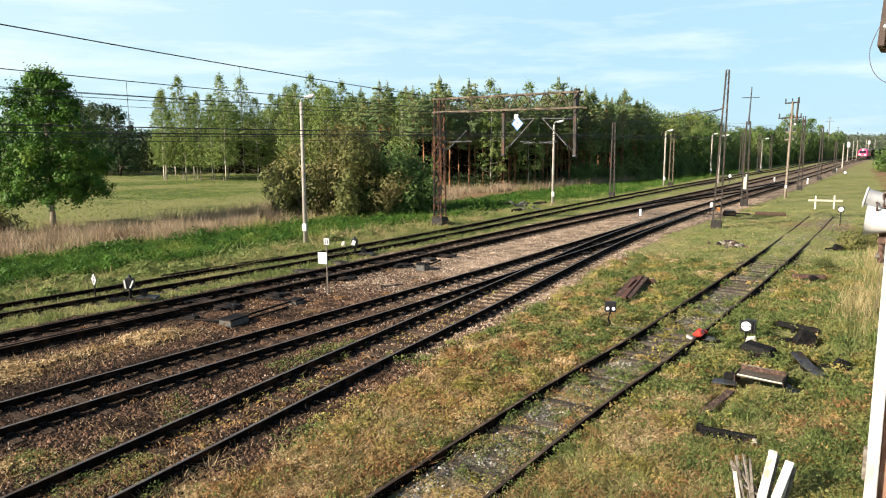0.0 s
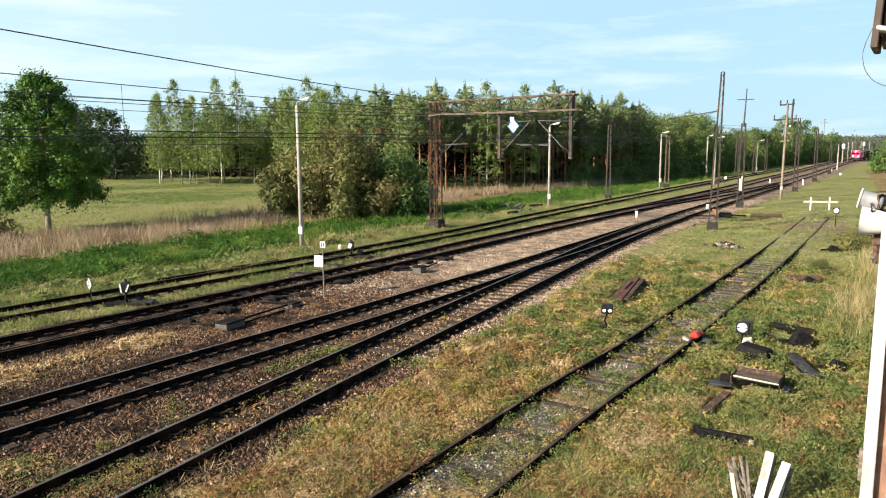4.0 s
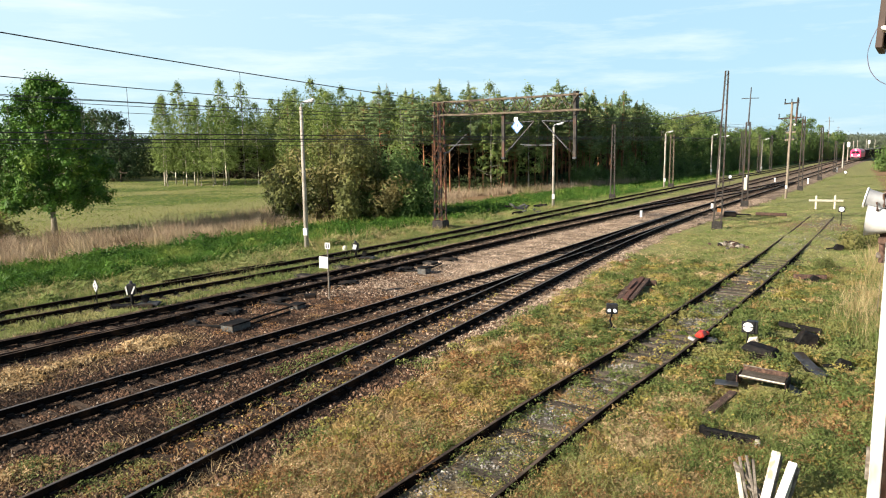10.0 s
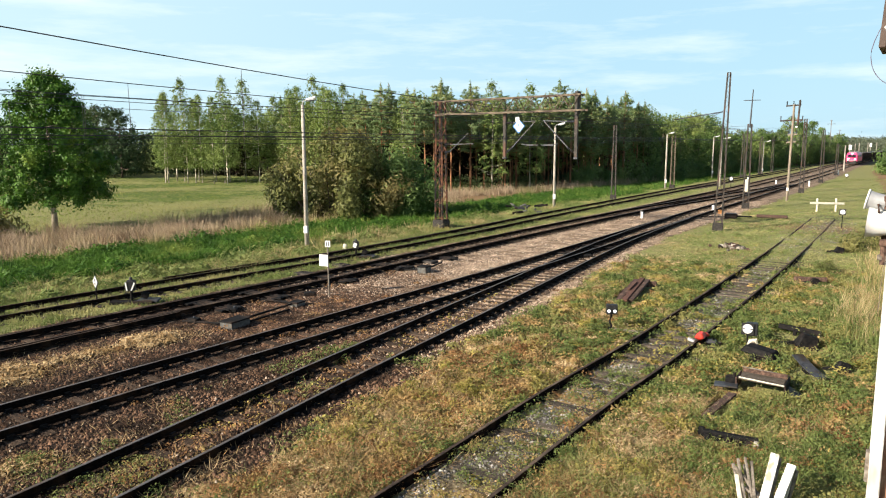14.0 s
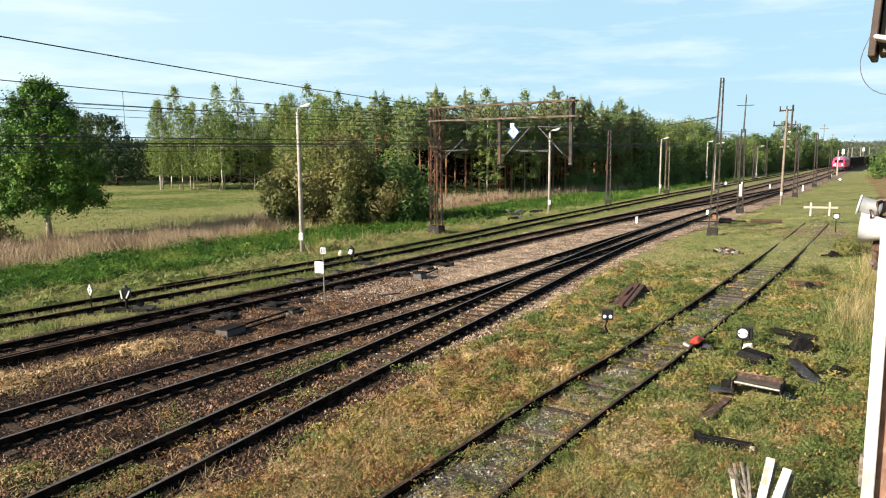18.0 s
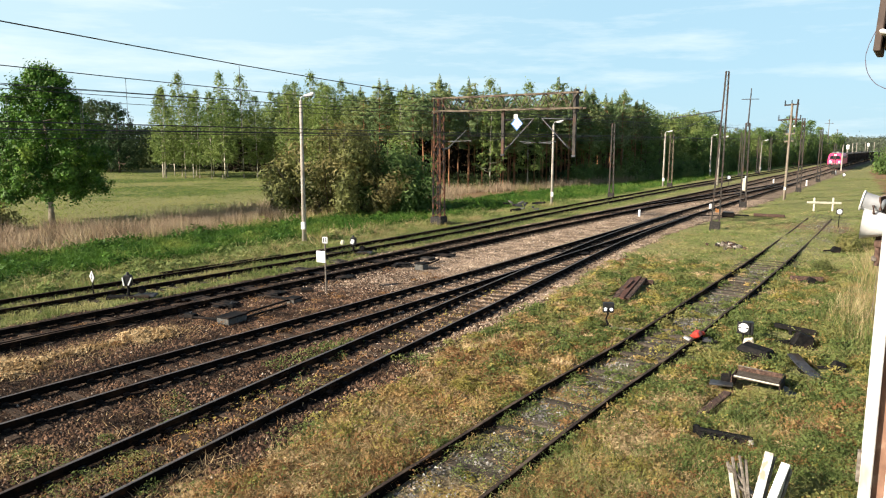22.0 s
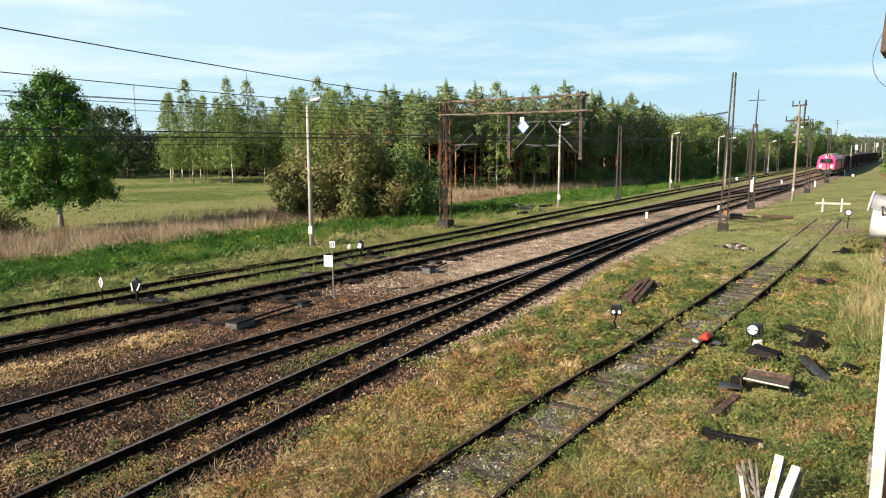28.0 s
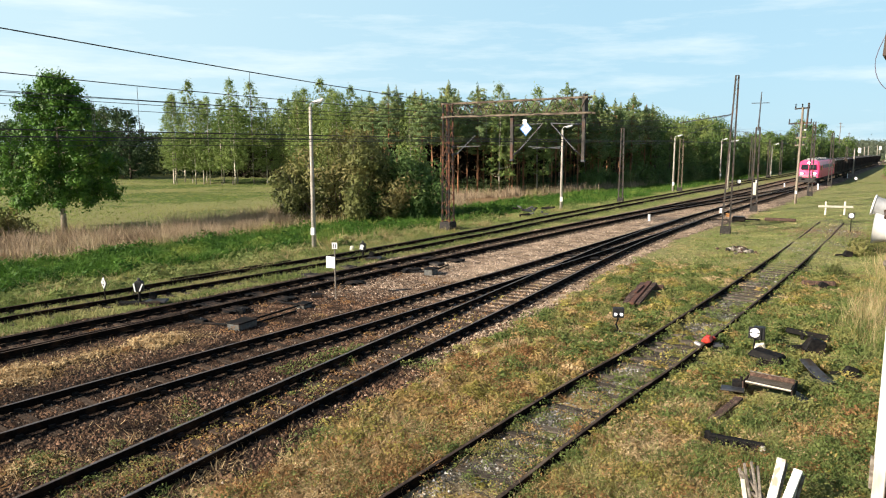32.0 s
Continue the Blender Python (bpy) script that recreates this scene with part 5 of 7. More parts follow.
for kind, mat, n, h, label in ((0, STRAW, 5200, 0.12, "flattened tan straw in patches of the yard"), (1, WEED_YELLOW, 5200, 0.2, "cushions of yellow-green weeds in the yard"),
                               (2, WEED_RED, 4200, 0.16, "cushions of rusty withered weeds in the yard"), (3, WEED_GREEN, 5200, 0.22, "cushions of fresh green weeds in the yard")):
    x, y = spread(n, (-12.8, 2), (5.5, 34), lambda x, y: plain(x, y) * mosaic(kind)(x, y) * (1 - 0.8 * smooth_step(14, 21, y) * (kind == 2)), r, near=15)
    mounds("weed_cushions", x, y, 84, 0.28, h, 0.056, mat, r, label)
# weeds added to darken the ground where a wedge of shadow would lie
x, y = spread(70, (-1.7, -0.5), (11.8, 14.6), lambda x, y: np.exp(-((x + 1.0) / 0.35) ** 2 - ((y - 13.2) / 1.2) ** 2), r)
mounds("weed_cushions", x, y, 70, 0.25, 0.28, 0.045, WEED_GREEN, r, "green weeds standing in for a shadow wedge behind the broken boards")
x, y = spread(420, (-5.4, -2.6), (9.5, 16), lambda x, y: beside(x, y) * np.exp(-((x + 4.0) / 0.9) ** 2 - ((y - 12.8) / 2.4) ** 2), r)
mounds("straw_litter", x, y, 90, 0.3, 0.1, 0.055, STRAW, r, "bright patch of flattened straw beside the siding")
# weeds along both rails of the siding and in its bed
x, y = spread(1800, (-7.6, -3.9), (7, 30), lambda x, y: np.exp(-((np.abs(x - T5(y)) - 0.95) / 0.28) ** 2) * smooth_step(-0.3, 0.2, lumps(x, y, 1.5, 61)), r, near=16)
mounds("weed_cushions", x, y, 60, 0.17, 0.2, 0.042, WEED_GREEN, r, "green weeds hugging the siding's rails")
x, y = spread(560, (-6.7, -4.9), (7, 26), lambda x, y: smooth_step(-0.05, 0.3, lumps(x, y, 1.3, 62)), r, near=16)
mounds("weed_cushions", x, y, 60, 0.18, 0.17, 0.042, WEED_GREEN, r, "green weeds in the siding's bed")
x, y = spread(420, (-6.7, -4.9), (7, 26), lambda x, y: smooth_step(0.1, 0.4, lumps(x, y, 1.2, 63)), r, near=16)
mounds("weed_cushions", x, y, 60, 0.18, 0.12, 0.042, WEED_YELLOW, r, "yellow weeds in the siding's bed")
# the ditch: dark nettle mounds, and a lighter grassy edge towards the far siding
x, y = spread(1500, (-38.5, -30), (6, 85), lambda x, y: share(1)(x, y) * ridge(x, y), r, near=34)
mounds("lush_weeds", x, y, 80, 0.6, 0.6, 0.08, GRASS_LUSH, r, "mounds of dark nettles along the ditch")
x, y = spread(800, (-31.8, -26.6), (6, 70), lambda x, y: (1 - share(0)(x, y)) * (0.2 + 0.8 * smooth_step(-0.2, 0.3, lumps(x, y, 0.8, 71))), r, near=28)
mounds("grass_cushions", x, y, 70, 0.5, 0.3, 0.07, GRASS_GREEN, r, "yellow-green grass cushions beside the far siding")
x, y = spread(160, (-13, -9.5), (4, 14), patchy(6, 0.9, 0.0), r)
mounds("weed_cushions", x, y, 90, 0.2, 0.14, 0.04, WEED_GREEN, r, "green weeds between the curved track's rails")
x, y = spread(150, (-23, -10), (4, 26), patchy(13, 0.8, 0.0, share(0)), r)
mounds("weed_cushions", x, y, 80, 0.22, 0.09, 0.04, WEED_RED, r, "withered weeds on the ballast")
# straw mats on the ballast beside the first main line
x, y = spread(560, (-21, -12), (3, 15), lambda x, y: np.clip(share(2)(x, y) * 1.6 - 0.5, 0, 1), r, near=20)
mounds("straw_litter", x, y, 80, 0.26, 0.09, 0.055, STRAW, r, "thick mats of tan straw on the ballast")

# fine grass that grows through the weeds near the signal box
x, y = spread(90000, (-4.8, 2), (8, 24), lambda x, y: beside(x, y) * (0.3 + 0.7 * smooth_step(-0.3, 0.3, lumps(x, y, 1.8, 81))), r, near=14)
blades("grass", x, y, 0.2, 0.012, 0.7, GRASS_GREEN, r, "fine green grass between the weeds")
x, y = spread(70000, (-12.5, 2), (6, 22), lambda x, y: plain(x, y) * (0.2 + 0.8 * smooth_step(-0.2, 0.3, lumps(x, y, 2.1, 83))), r, near=12)
blades("dry_grass", x, y, 0.17, 0.011, 0.8, STRAW, r, "fine straw stalks between the weeds")
# tufts that stand out of the short grass
x, y = spread(3600, (-12, 3), (7, 45), plain, r, near=13)
tufts("grass_tufts", x, y, 24, 0.2, 0.13, 0.016, GRASS_DRY, r, "bleached grass tufts in the yard")
x, y = spread(3000, (-11, 3), (7, 50), plain, r, near=13)
tufts("grass_tufts", x, y, 22, 0.14, 0.16, 0.018, GRASS_GREEN, r, "green grass tufts in the yard")
x, y = spread(1500, (-12, -4), (7, 20), patchy(5, 0.4, -0.05, plain), r, near=14)
tufts("withered_tufts", x, y, 22, 0.18, 0.16, 0.03, WEED_RED, r, "reddish-brown withered clumps")
x, y = spread(230, (-32, -26.2), (6, 60), lambda x, y: 1 - share(0)(x, y), r, near=30)
tufts("grass_tufts", x, y, 40, 0.35, 0.4, 0.02, GRASS_DRY, r, "pale grass clumps beside the far siding")
x, y = spread(320, (-22, -9), (4, 30), patchy(9, 0.8, 0.1, share(0)), r, near=16)
tufts("withered_tufts", x, y, 24, 0.2, 0.16, 0.025, WEED_RED, r, "brown weeds on the ballast")
x, y = spread(2600, (-38, -30), (8, 90), share(1), r, near=40)
tufts("lush_tufts", x, y, 26, 0.55, 0.5, 0.05, GRASS_LUSH, r, "tall lush grass clumps along the ditch")

# ---- posts, masts and wires ----
def ground_at(x, y):
    return float(ground_height(x, y))


def lattice_mast(x, y, height, width, depth=0.13, top=0.55, mat=LATTICE_DARK, turn=0.0, label="rusting steel lattice catenary mast", leg=0.06, step=None, base=0.5):
    """Two steel channels laced together front and back, standing on a concrete block."""
    t = empty("catenary_mast", pose(x, y, ground_at(x, y), 0, 0, turn))
    h0 = base - 0.1
    part("foundation", Geo().box((0, 0, base / 2 - 0.15), (width + 0.22, depth + 0.2, base + 0.3), bevel=0.03, taper=0.94), CONCRETE_DARK, t, "dark concrete base")
    w1 = width * top
    for s in (-1, 1):
        part("leg", Geo().bar((s * width / 2, 0, h0), (s * w1 / 2, 0, height), leg, depth, 0.008), mat, t)
    step = step or width * 0.95
    n = int((height - h0 - 0.2) / step)
    for face in (-1, 1):
        for k in range(n):
            z0, z1 = h0 + 0.1 + k * step, h0 + 0.1 + (k + 1) * step
            a, b = (width + (w1 - width) * (z - h0) / (height - h0) for z in (z0, z1))
            s = 1 if k % 2 else -1
            part("lacing", Geo().bar((s * a / 2, face * depth / 2, z0), (-s * b / 2, face * depth / 2, z1), 0.045, 0.012), mat, t)
    part("cap", Geo().box((0, 0, height + 0.01), (w1 + leg, depth, 0.02)), mat, t)
    return tagged(t, label, "mast", "catenary masts")


def insulator(g, a, b, r=0.06, n=5):
    """A row of insulator sheds between two points."""
    a, b = Vector(a), Vector(b)
    d = (b - a).normalized()
    g.tube(a, b, r * 0.4, n=6)
    for k in range(n):
        p = a.lerp(b, (k + 0.5) / n)
        g.tube(p - d * 0.012, p + d * 0.012, r, r * 0.7, 8)


def street_lamp(x, y, height, arm, turn, label, box=True):
    """A tapered concrete post with a short steel arm and a drooping lantern."""
    t = empty("yard_lamp", pose(x, y, ground_at(x, y), 0, 0, turn))
    part("post", Geo().tube((0, 0, -0.3), (0, 0, height - 0.25), 0.135, 0.085, 12), CONCRETE, t, smooth=True)
    part("arm", Geo().path([(0, 0, height - 0.5), (0.0, 0, height - 0.12), (arm * 0.45, 0, height + 0.02), (arm, 0, height + 0.05)], 0.03, 6), GREY_PAINT, t)
    head = Geo().box((arm + 0.22, 0, height + 0.07), (0.62, 0.24, 0.13), Matrix.Rotation(radians(-14), 4, "Y"), 0.05)
    head = part("lamp_head", head, WHITE, t, "pale lamp housing")
    part("lamp_glass", Geo().box((arm + 0.24, 0, height - 0.01), (0.4, 0.18, 0.05), Matrix.Rotation(radians(-14), 4, "Y"), 0.02), GREY_PAINT, head)
    if box:
        part("fuse_box", Geo().box((0.03, -0.16, 0.95), (0.24, 0.14, 0.42), bevel=0.02), WHITE, t, "small pale fuse box")
        part("cable_sleeve", Geo().tube((0.02, 0.1, 0.0), (0.02, 0.1, 0.8), 0.045, n=8), GREY_PAINT, t)
    return tagged(t, label, "lamp", "yard lamps")


street_lamp(-28.9, 28.8, 8.15, 0.3, 20, "tall concrete lamp post with a pale drooping lantern")
street_lamp(-27.6, 58.6, 7.35, 0.35, 20, "concrete lamp post beside the grass ditch")
street_lamp(-27.4, 91.0, 6.95, 0.35, 20, "concrete lamp post close to a lattice mast")
street_lamp(-29.6, 124.0, 6.8, 0.35, 20, "concrete lamp post near the wood")
street_lamp(-24.6, 139.7, 6.0, 0.6, 20, "thin lamp post with a curved arm")
street_lamp(-21.9, 96.0, 6.2, 0.5, 20, "pale lamp post between the tracks", box=False)

m1 = lattice_mast(-10.8, 47.4, 9.9, 0.46, depth=0.1, top=0.36, mat=LATTICE_DARK, turn=12, step=0.3, leg=0.05, label="tall slender lattice mast with a rusty foot beside the line")
m1.matrix_basis = m1.matrix_basis @ pose(0, 0, 0, 0, 1.2, 0)
m2 = lattice_mast(-12.7, 65.4, 7.2, 0.44, top=0.65, turn=12, label="lattice mast with a cross-armed pole on top and a white sleeve")
part("white_sleeve", Geo().box((0, 0, 1.98), (0.26, 0.18, 1.05), bevel=0.03), CREAM, m2, "cream painted box round the mast")
part("top_pole", Geo().tube((0, 0, 6.9), (0.1, 0, 10.1), 0.07, 0.04, 8), IRON_GREY, m2)
part("cross_arm", Geo().bar((-0.62, 0, 9.2), (0.74, 0, 9.2), 0.06), IRON_GREY, m2)
lattice_mast(-26.2, 69.6, 7.5, 0.42, mat=LATTICE_DARK, turn=10, label="dark lattice mast beyond the far siding")
lattice_mast(-26.6, 91.2, 6.6, 0.46, mat=LATTICE_BEAM, turn=10, label="brownish rusted lattice mast beside a lamp post", top=0.85)
lattice_mast(-11.6, 89.9, 8.3, 0.4, turn=10, label="slender dark lattice mast beside the main line")
lattice_mast(-12.2, 113.2, 7.4, 0.4, mat=LATTICE_DARK, turn=10, label="rusty lattice mast along the main line")
lattice_mast(-25.3, 126.0, 7.2, 0.42, turn=10, label="dark lattice mast along the wood")
lattice_mast(-24.9, 139.0, 6.9, 0.4, turn=10, label="dark lattice mast along the wood")
lattice_mast(-13.3, 145, 5.6, 0.4, turn=10, label="distant dark lattice mast along the line")
for y in (160, 188, 216):
    lattice_mast(float(T1(y)) - 2.4, y, 7.0, 0.4, turn=10, label="distant dark lattice mast along the wood")
# pale masts in a row between the far main lines, two of them with white boards
for x, y, h, board in ((-14.2, 170, 4.9, 0), (-19.6, 235, 5.6, 0), (-19.7, 250, 6.0, 1), (-19.8, 270, 6.2, 0), (-19.7, 285, 6.6, 0), (-19.8, 330, 7.0, 0), (-19.8, 345, 7.0, 1), (-19.9, 390, 7.4, 0)):
    t = empty("distant_mast", pose(x, y, ground_at(x, y)))
    part("post", Geo().tube((0, 0, -0.2), (0, 0, h), 0.16, 0.11, 8), CONCRETE, t)
    part("bracket", Geo().bar((0, 0, h - 0.6), (-1.7, 0, h - 0.5), 0.07), IRON_GREY, t)
    if board:
        part("signal_board", Geo().box((0.1, -0.2, h - 1.0), (0.8, 0.08, 1.4), bevel=0.05), WHITE, t, "tall white board")
    tagged(t, "pale concrete mast with a white board far along the line" if board else "pale concrete mast far along the line", "mast", "distant masts")

# arm of the tall mast that reaches over the main line
arm = Geo()
arm.bar((-0.2, 0, 7.5), (-3.2, 0, 6.98), 0.055)
insulator(arm, (-0.2, 0, 7.5), (-0.75, 0, 7.4), 0.08)
part("bracket_arm", arm, IRON_GREY, m1, "thin grey bracket arm with insulators")
part("yellow_band", Geo().box((0.1, 0.1, 1.2), (0.3, 0.05, 0.24), bevel=0.01), surface("orange_paint", (0.5, 0.2, 0.06), (0.62, 0.3, 0.1), 9, 0.7), m1, "faded orange plate")

# the half gantry over the far siding and the first main line
G = empty("catenary_gantry", pose(-27.4, 40.2, ground_at(-27.4, 40.2)))
GZ = 8.55
part("foundation", Geo().box((0, 0, 0.2), (0.95, 0.95, 0.8), bevel=0.05, taper=0.9), CONCRETE_DARK, G, "dark concrete base")
for sx in (-1, 1):
    for sy in (-1, 1):
        part("column_leg", Geo().bar((sx * 0.29, sy * 0.29, 0.5), (sx * 0.22, sy * 0.22, GZ), 0.11, 0.11, 0.01), LATTICE_RUST, G)
for k, (ax, ay) in enumerate(((1, 0), (-1, 0), (0, 1), (0, -1))):
    n = 14
    for i in range(n):
        g = Geo()
        z0, z1 = 0.6 + (GZ - 0.7) * i / n, 0.6 + (GZ - 0.7) * (i + 1) / n
        w0, w1 = (0.29 - 0.07 * (z - 0.5) / (GZ - 0.5) for z in (z0, z1))
        s = 1 if i % 2 else -1
        if ax:
            g.bar((ax * w0, s * w0, z0), (ax * w1, -s * w1, z1), 0.055, 0.015)
        else:
            g.bar((s * w0, ay * w0, z0), (-s * w1, ay * w1, z1), 0.055, 0.015)
        part("column_lacing", g, LATTICE_RUST, G)
BEAM_END = 10.2
for sy in (-0.28, 0.28):
    part("beam_chord", Geo().bar((-0.35, sy, GZ), (BEAM_END, sy, GZ + 0.06), 0.095, 0.095), LATTICE_BEAM, G)
    part("beam_chord", Geo().bar((-0.35, sy, GZ - 0.86), (BEAM_END + 0.25, sy, GZ - 0.86), 0.105, 0.105), LATTICE_BEAM, G)
    n = 18
    for i in range(n):
        g = Geo()
        x0, x1 = 0.3 + (BEAM_END - 0.4) * i / n, 0.3 + (BEAM_END - 0.4) * (i + 1) / n
        a, b = (GZ - 0.86, GZ + 0.02) if i % 2 else (GZ + 0.02, GZ - 0.86)
        g.bar((x0, sy, a), (x1, sy, b), 0.065, 0.03)
        part("beam_lacing", g, LATTICE_BEAM, G)
tie = Geo().bar((0, -0.28, 0), (0, 0.28, 0), 0.04).mesh("beam_tie", LATTICE_DARK)
for i in range(19):
    for z in (GZ, GZ - 0.86):
        part("beam_tie", tie, None, G, m=pose(0.3 + (BEAM_END - 0.4) * i / 18, 0, z))
part("beam_end_frame", Geo().bar((BEAM_END - 0.3, 0, GZ - 1.1), (BEAM_END - 0.3, 0, GZ + 0.25), 0.16, 0.5), LATTICE_DARK, G)
for x in (4.95, 9.85):
    part("drop_post", Geo().bar((x, 0, GZ - 0.9), (x, 0, GZ - 3.75), 0.2, 0.16, 0.01), LATTICE_DARK, G)
    part("drop_post_lug", Geo().box((x, 0, GZ - 3.7), (0.24, 0.2, 0.14), bevel=0.02), IRON_GREY, G)
for x, s in ((4.95, 1), (9.85, -1)):
    g = Geo()
    g.bar((x + s * 0.55, 0, GZ - 3.05), (x + s * 2.15, 0, GZ - 1.45), 0.06)
    g.bar((x + s * 0.6, 0, GZ - 1.5), (x + s * 2.2, 0, GZ - 1.42), 0.05)
    insulator(g, (x + s * 0.08, 0, GZ - 3.4), (x + s * 0.55, 0, GZ - 3.05), 0.09)
    insulator(g, (x + s * 0.08, 0, GZ - 1.5), (x + s * 0.6, 0, GZ - 1.5), 0.09)
    g.bar((x + s * 1.2, 0, GZ - 2.85), (x + s * 3.4, 0, GZ - 2.95), 0.045)
    part("cantilever", g, IRON_GREY, G, "tubular cantilever with brown insulators")
g = Geo()
g.bar((0.75, 0, GZ - 2.85), (2.6, 0, GZ - 2.8), 0.06)
g.bar((0.75, 0, GZ - 3.3), (2.2, 0, GZ - 2.1), 0.05)
insulator(g, (0.3, 0, GZ - 3.4), (0.75, 0, GZ - 3.3), 0.09)
insulator(g, (0.3, 0, GZ - 2.85), (0.75, 0, GZ - 2.85), 0.09)
part("cantilever", g, IRON_GREY, G, "tubular cantilever with brown insulators")
tagged(G, "rusty steel half gantry carrying catenary over the tracks", "gantry")
# the tilted enamel sign that hangs under the beam
S = empty("catenary_sign", pose(-21.35, 40.0, 6.5, 0, 0, -8))
sq = Matrix.Rotation(radians(45), 4, "Y")
part("plate", Geo().box((0, 0, 0), (0.66, 0.03, 0.66), sq, 0.008), BLUE, S, "blue square plate hung on its corner")
part("emblem", Geo().box((0.03, -0.022, 0.0), (0.52, 0.01, 0.52), sq), WHITE, S, "white field")
part("emblem_bar", Geo().box((0.03, -0.031, 0.05), (0.09, 0.008, 0.2)), BLUE, S)
part("top_plate", Geo().box((-0.08, -0.022, 0.42), (0.3, 0.03, 0.28), bevel=0.005), WHITE, S)
part("hanger", Geo().tube((0, 0.0, 0.45), (0, 0.0, 0.98), 0.02), IRON_GREY, S)
tagged(S, "blue and white diamond sign hung below the gantry", "sign")


def wire(points, r, name="overhead_wire", label="thin dark overhead line wire", group="overhead wires"):
    """One wire through points, each span sagging a little."""
    pts = []
    for (a, b, sag) in points:
        a, b = Vector(a), Vector(b)
        n = max(4, int((b - a).length / 3))
        for i in range(n + (0 if (a, b, sag) != points[-1] else 0)):
            u = i / n
            p = a.lerp(b, u)
            p.z -= 4 * sag * u * (1 - u)
            pts.append(p)
        last = b
    pts.append(last)
    return tagged(new(name, Geo().path(pts, r, 4).mesh(name, WIRE)), label, "wire", group)


def catenary(stops, drop=1.35, sag=0.45, extra=0.0, r=0.0095):
    """The carrying wire, the contact wire under it and the droppers between them, over the supports in stops."""
    t = empty("overhead_line")
    carry, touch = [], []
    for a, b in zip(stops[:-1], stops[1:]):
        n = max(6, int(math.hypot(b[0] - a[0], b[1] - a[1]) / 2.5))
        for i in range(n):
            u = i / n
            p = Vector(a).lerp(Vector(b), u)
            low = Vector((p.x, p.y, min(a[2], b[2]) - drop - 0.08 * 4 * u * (1 - u)))
            p.z -= 4 * sag * min(1.0, (math.hypot(b[0] - a[0], b[1] - a[1]) / 58) ** 2) * u * (1 - u)
            carry.append(p)
            touch.append(low)
            if i % 4 == 2:
                part("dropper", Geo().tube(p, low, 0.006, n=4), WIRE, t)
    part("carrying_wire", Geo().path(carry, r, 4), WIRE, t)
    part("contact_wire", Geo().path(touch, r, 4), WIRE, t)
    if extra:
        part("feeder_wire", Geo().path([p - Vector((0, 0, extra)) for p in carry], r, 4), WIRE, t)
    return tagged(t, "overhead contact line with carrying wire and droppers", "overhead line", "overhead lines")


catenary([(-9.65, -15.2, 8.52), (-14.4, 47.4, 7.1), (-14.9, 77, 7.1), (-14.9, 113, 7.1), (float(T3(150)), 150, 6.9), (float(T3(206)), 206, 6.5), (float(T3(290)), 290, 6.0)], sag=1.08)
catenary([(-15.3, -16, 7.86), (-14.8, 48, 7.0), (-15.0, 90, 7.1), (-15.0, 130, 7.0)], sag=0.75, drop=1.3)
catenary([(-21.6, -14, 7.7), (-20.3, 40.2, 7.05), (-19.3, 69.6, 7.1), (-19.0, 91, 7.1), (-18.9, 126, 7.1), (float(T2(160)), 160, 6.8), (float(T2(216)), 216, 6.4)], sag=0.55, extra=0.13)
catenary([(-22.4, -14, 7.6), (-19.2, 40.2, 7.0), (-18.9, 69.6, 7.1)], sag=0.5, drop=1.2)
catenary([(-26.2, -14, 7.7), (-24.6, 40.2, 6.9), (-24.3, 69.6, 7.0), (-24.2, 91, 7.0), (-23.7, 126, 6.9)], sag=0.55)
wire([((-26.6, 91.2, 6.5), (-10.8, 47.4, 7.4), 0.1)], 0.02, label="stay wire between two masts")

POLE_WOOD = surface("sun_bleached_pole_wood", (0.15, 0.125, 0.095), (0.33, 0.28, 0.215), 8, 0.9, 0.4, 0, (0.12, 0.09, 0.06), 1.2, stretch=(4, 4, 0.5))
# the wooden power pole on two legs
P = empty("power_pole", pose(-11.0, 75.9, ground_at(-11.0, 75.9), 0, 0, 8))
part("leg", Geo().tube((0.0, 0, -0.3), (0.12, 0, 9.3), 0.13, 0.1, 10), POLE_WOOD, P, "pale weathered pole")
part("leg", Geo().tube((0.52, 0, 7.3), (0.6, 0, 9.7), 0.09, 0.08, 8), LATTICE_DARK, P)
for z, x0, x1 in ((9.15, -0.58, 0.72), (7.75, -1.05, 0.98), (6.4, -0.3, 0.55), (5.7, -0.38, 0.45)):
    a = part("cross_arm", Geo().bar((x0, 0.1, z), (x1, 0.1, z + 0.08), 0.14, 0.13), LATTICE_DARK if z > 7 else POLE_WOOD, P)
    for k in range(3):
        x = x0 + 0.08 + (x1 - x0 - 0.16) * k / 2
        g = Geo()
        insulator(g, (x, 0.1, z + 0.06), (x, 0.1, z + 0.46), 0.1, 3)
        part("insulator", g, IRON_BLACK if z > 9 else IRON_GREY, a)
part("brace", Geo().bar((-0.9, 0.16, 7.8), (0.08, 0.16, 7.1), 0.05), LATTICE_DARK, P)
part("brace", Geo().bar((0.9, 0.16, 7.8), (0.1, 0.16, 7.1), 0.05), LATTICE_DARK, P)
part("street_light", Geo().box((0.42, -0.2, 7.15), (0.2, 0.34, 0.16), bevel=0.04), WHITE, P, "small white lamp")
part("number_plate_blank", Geo().box((0.0, -0.17, 1.2), (0.2, 0.02, 0.3), bevel=0.01), WHITE, P, "blank white plate")
tagged(P, "pale power pole with dark cross arms and insulators", "utility pole")
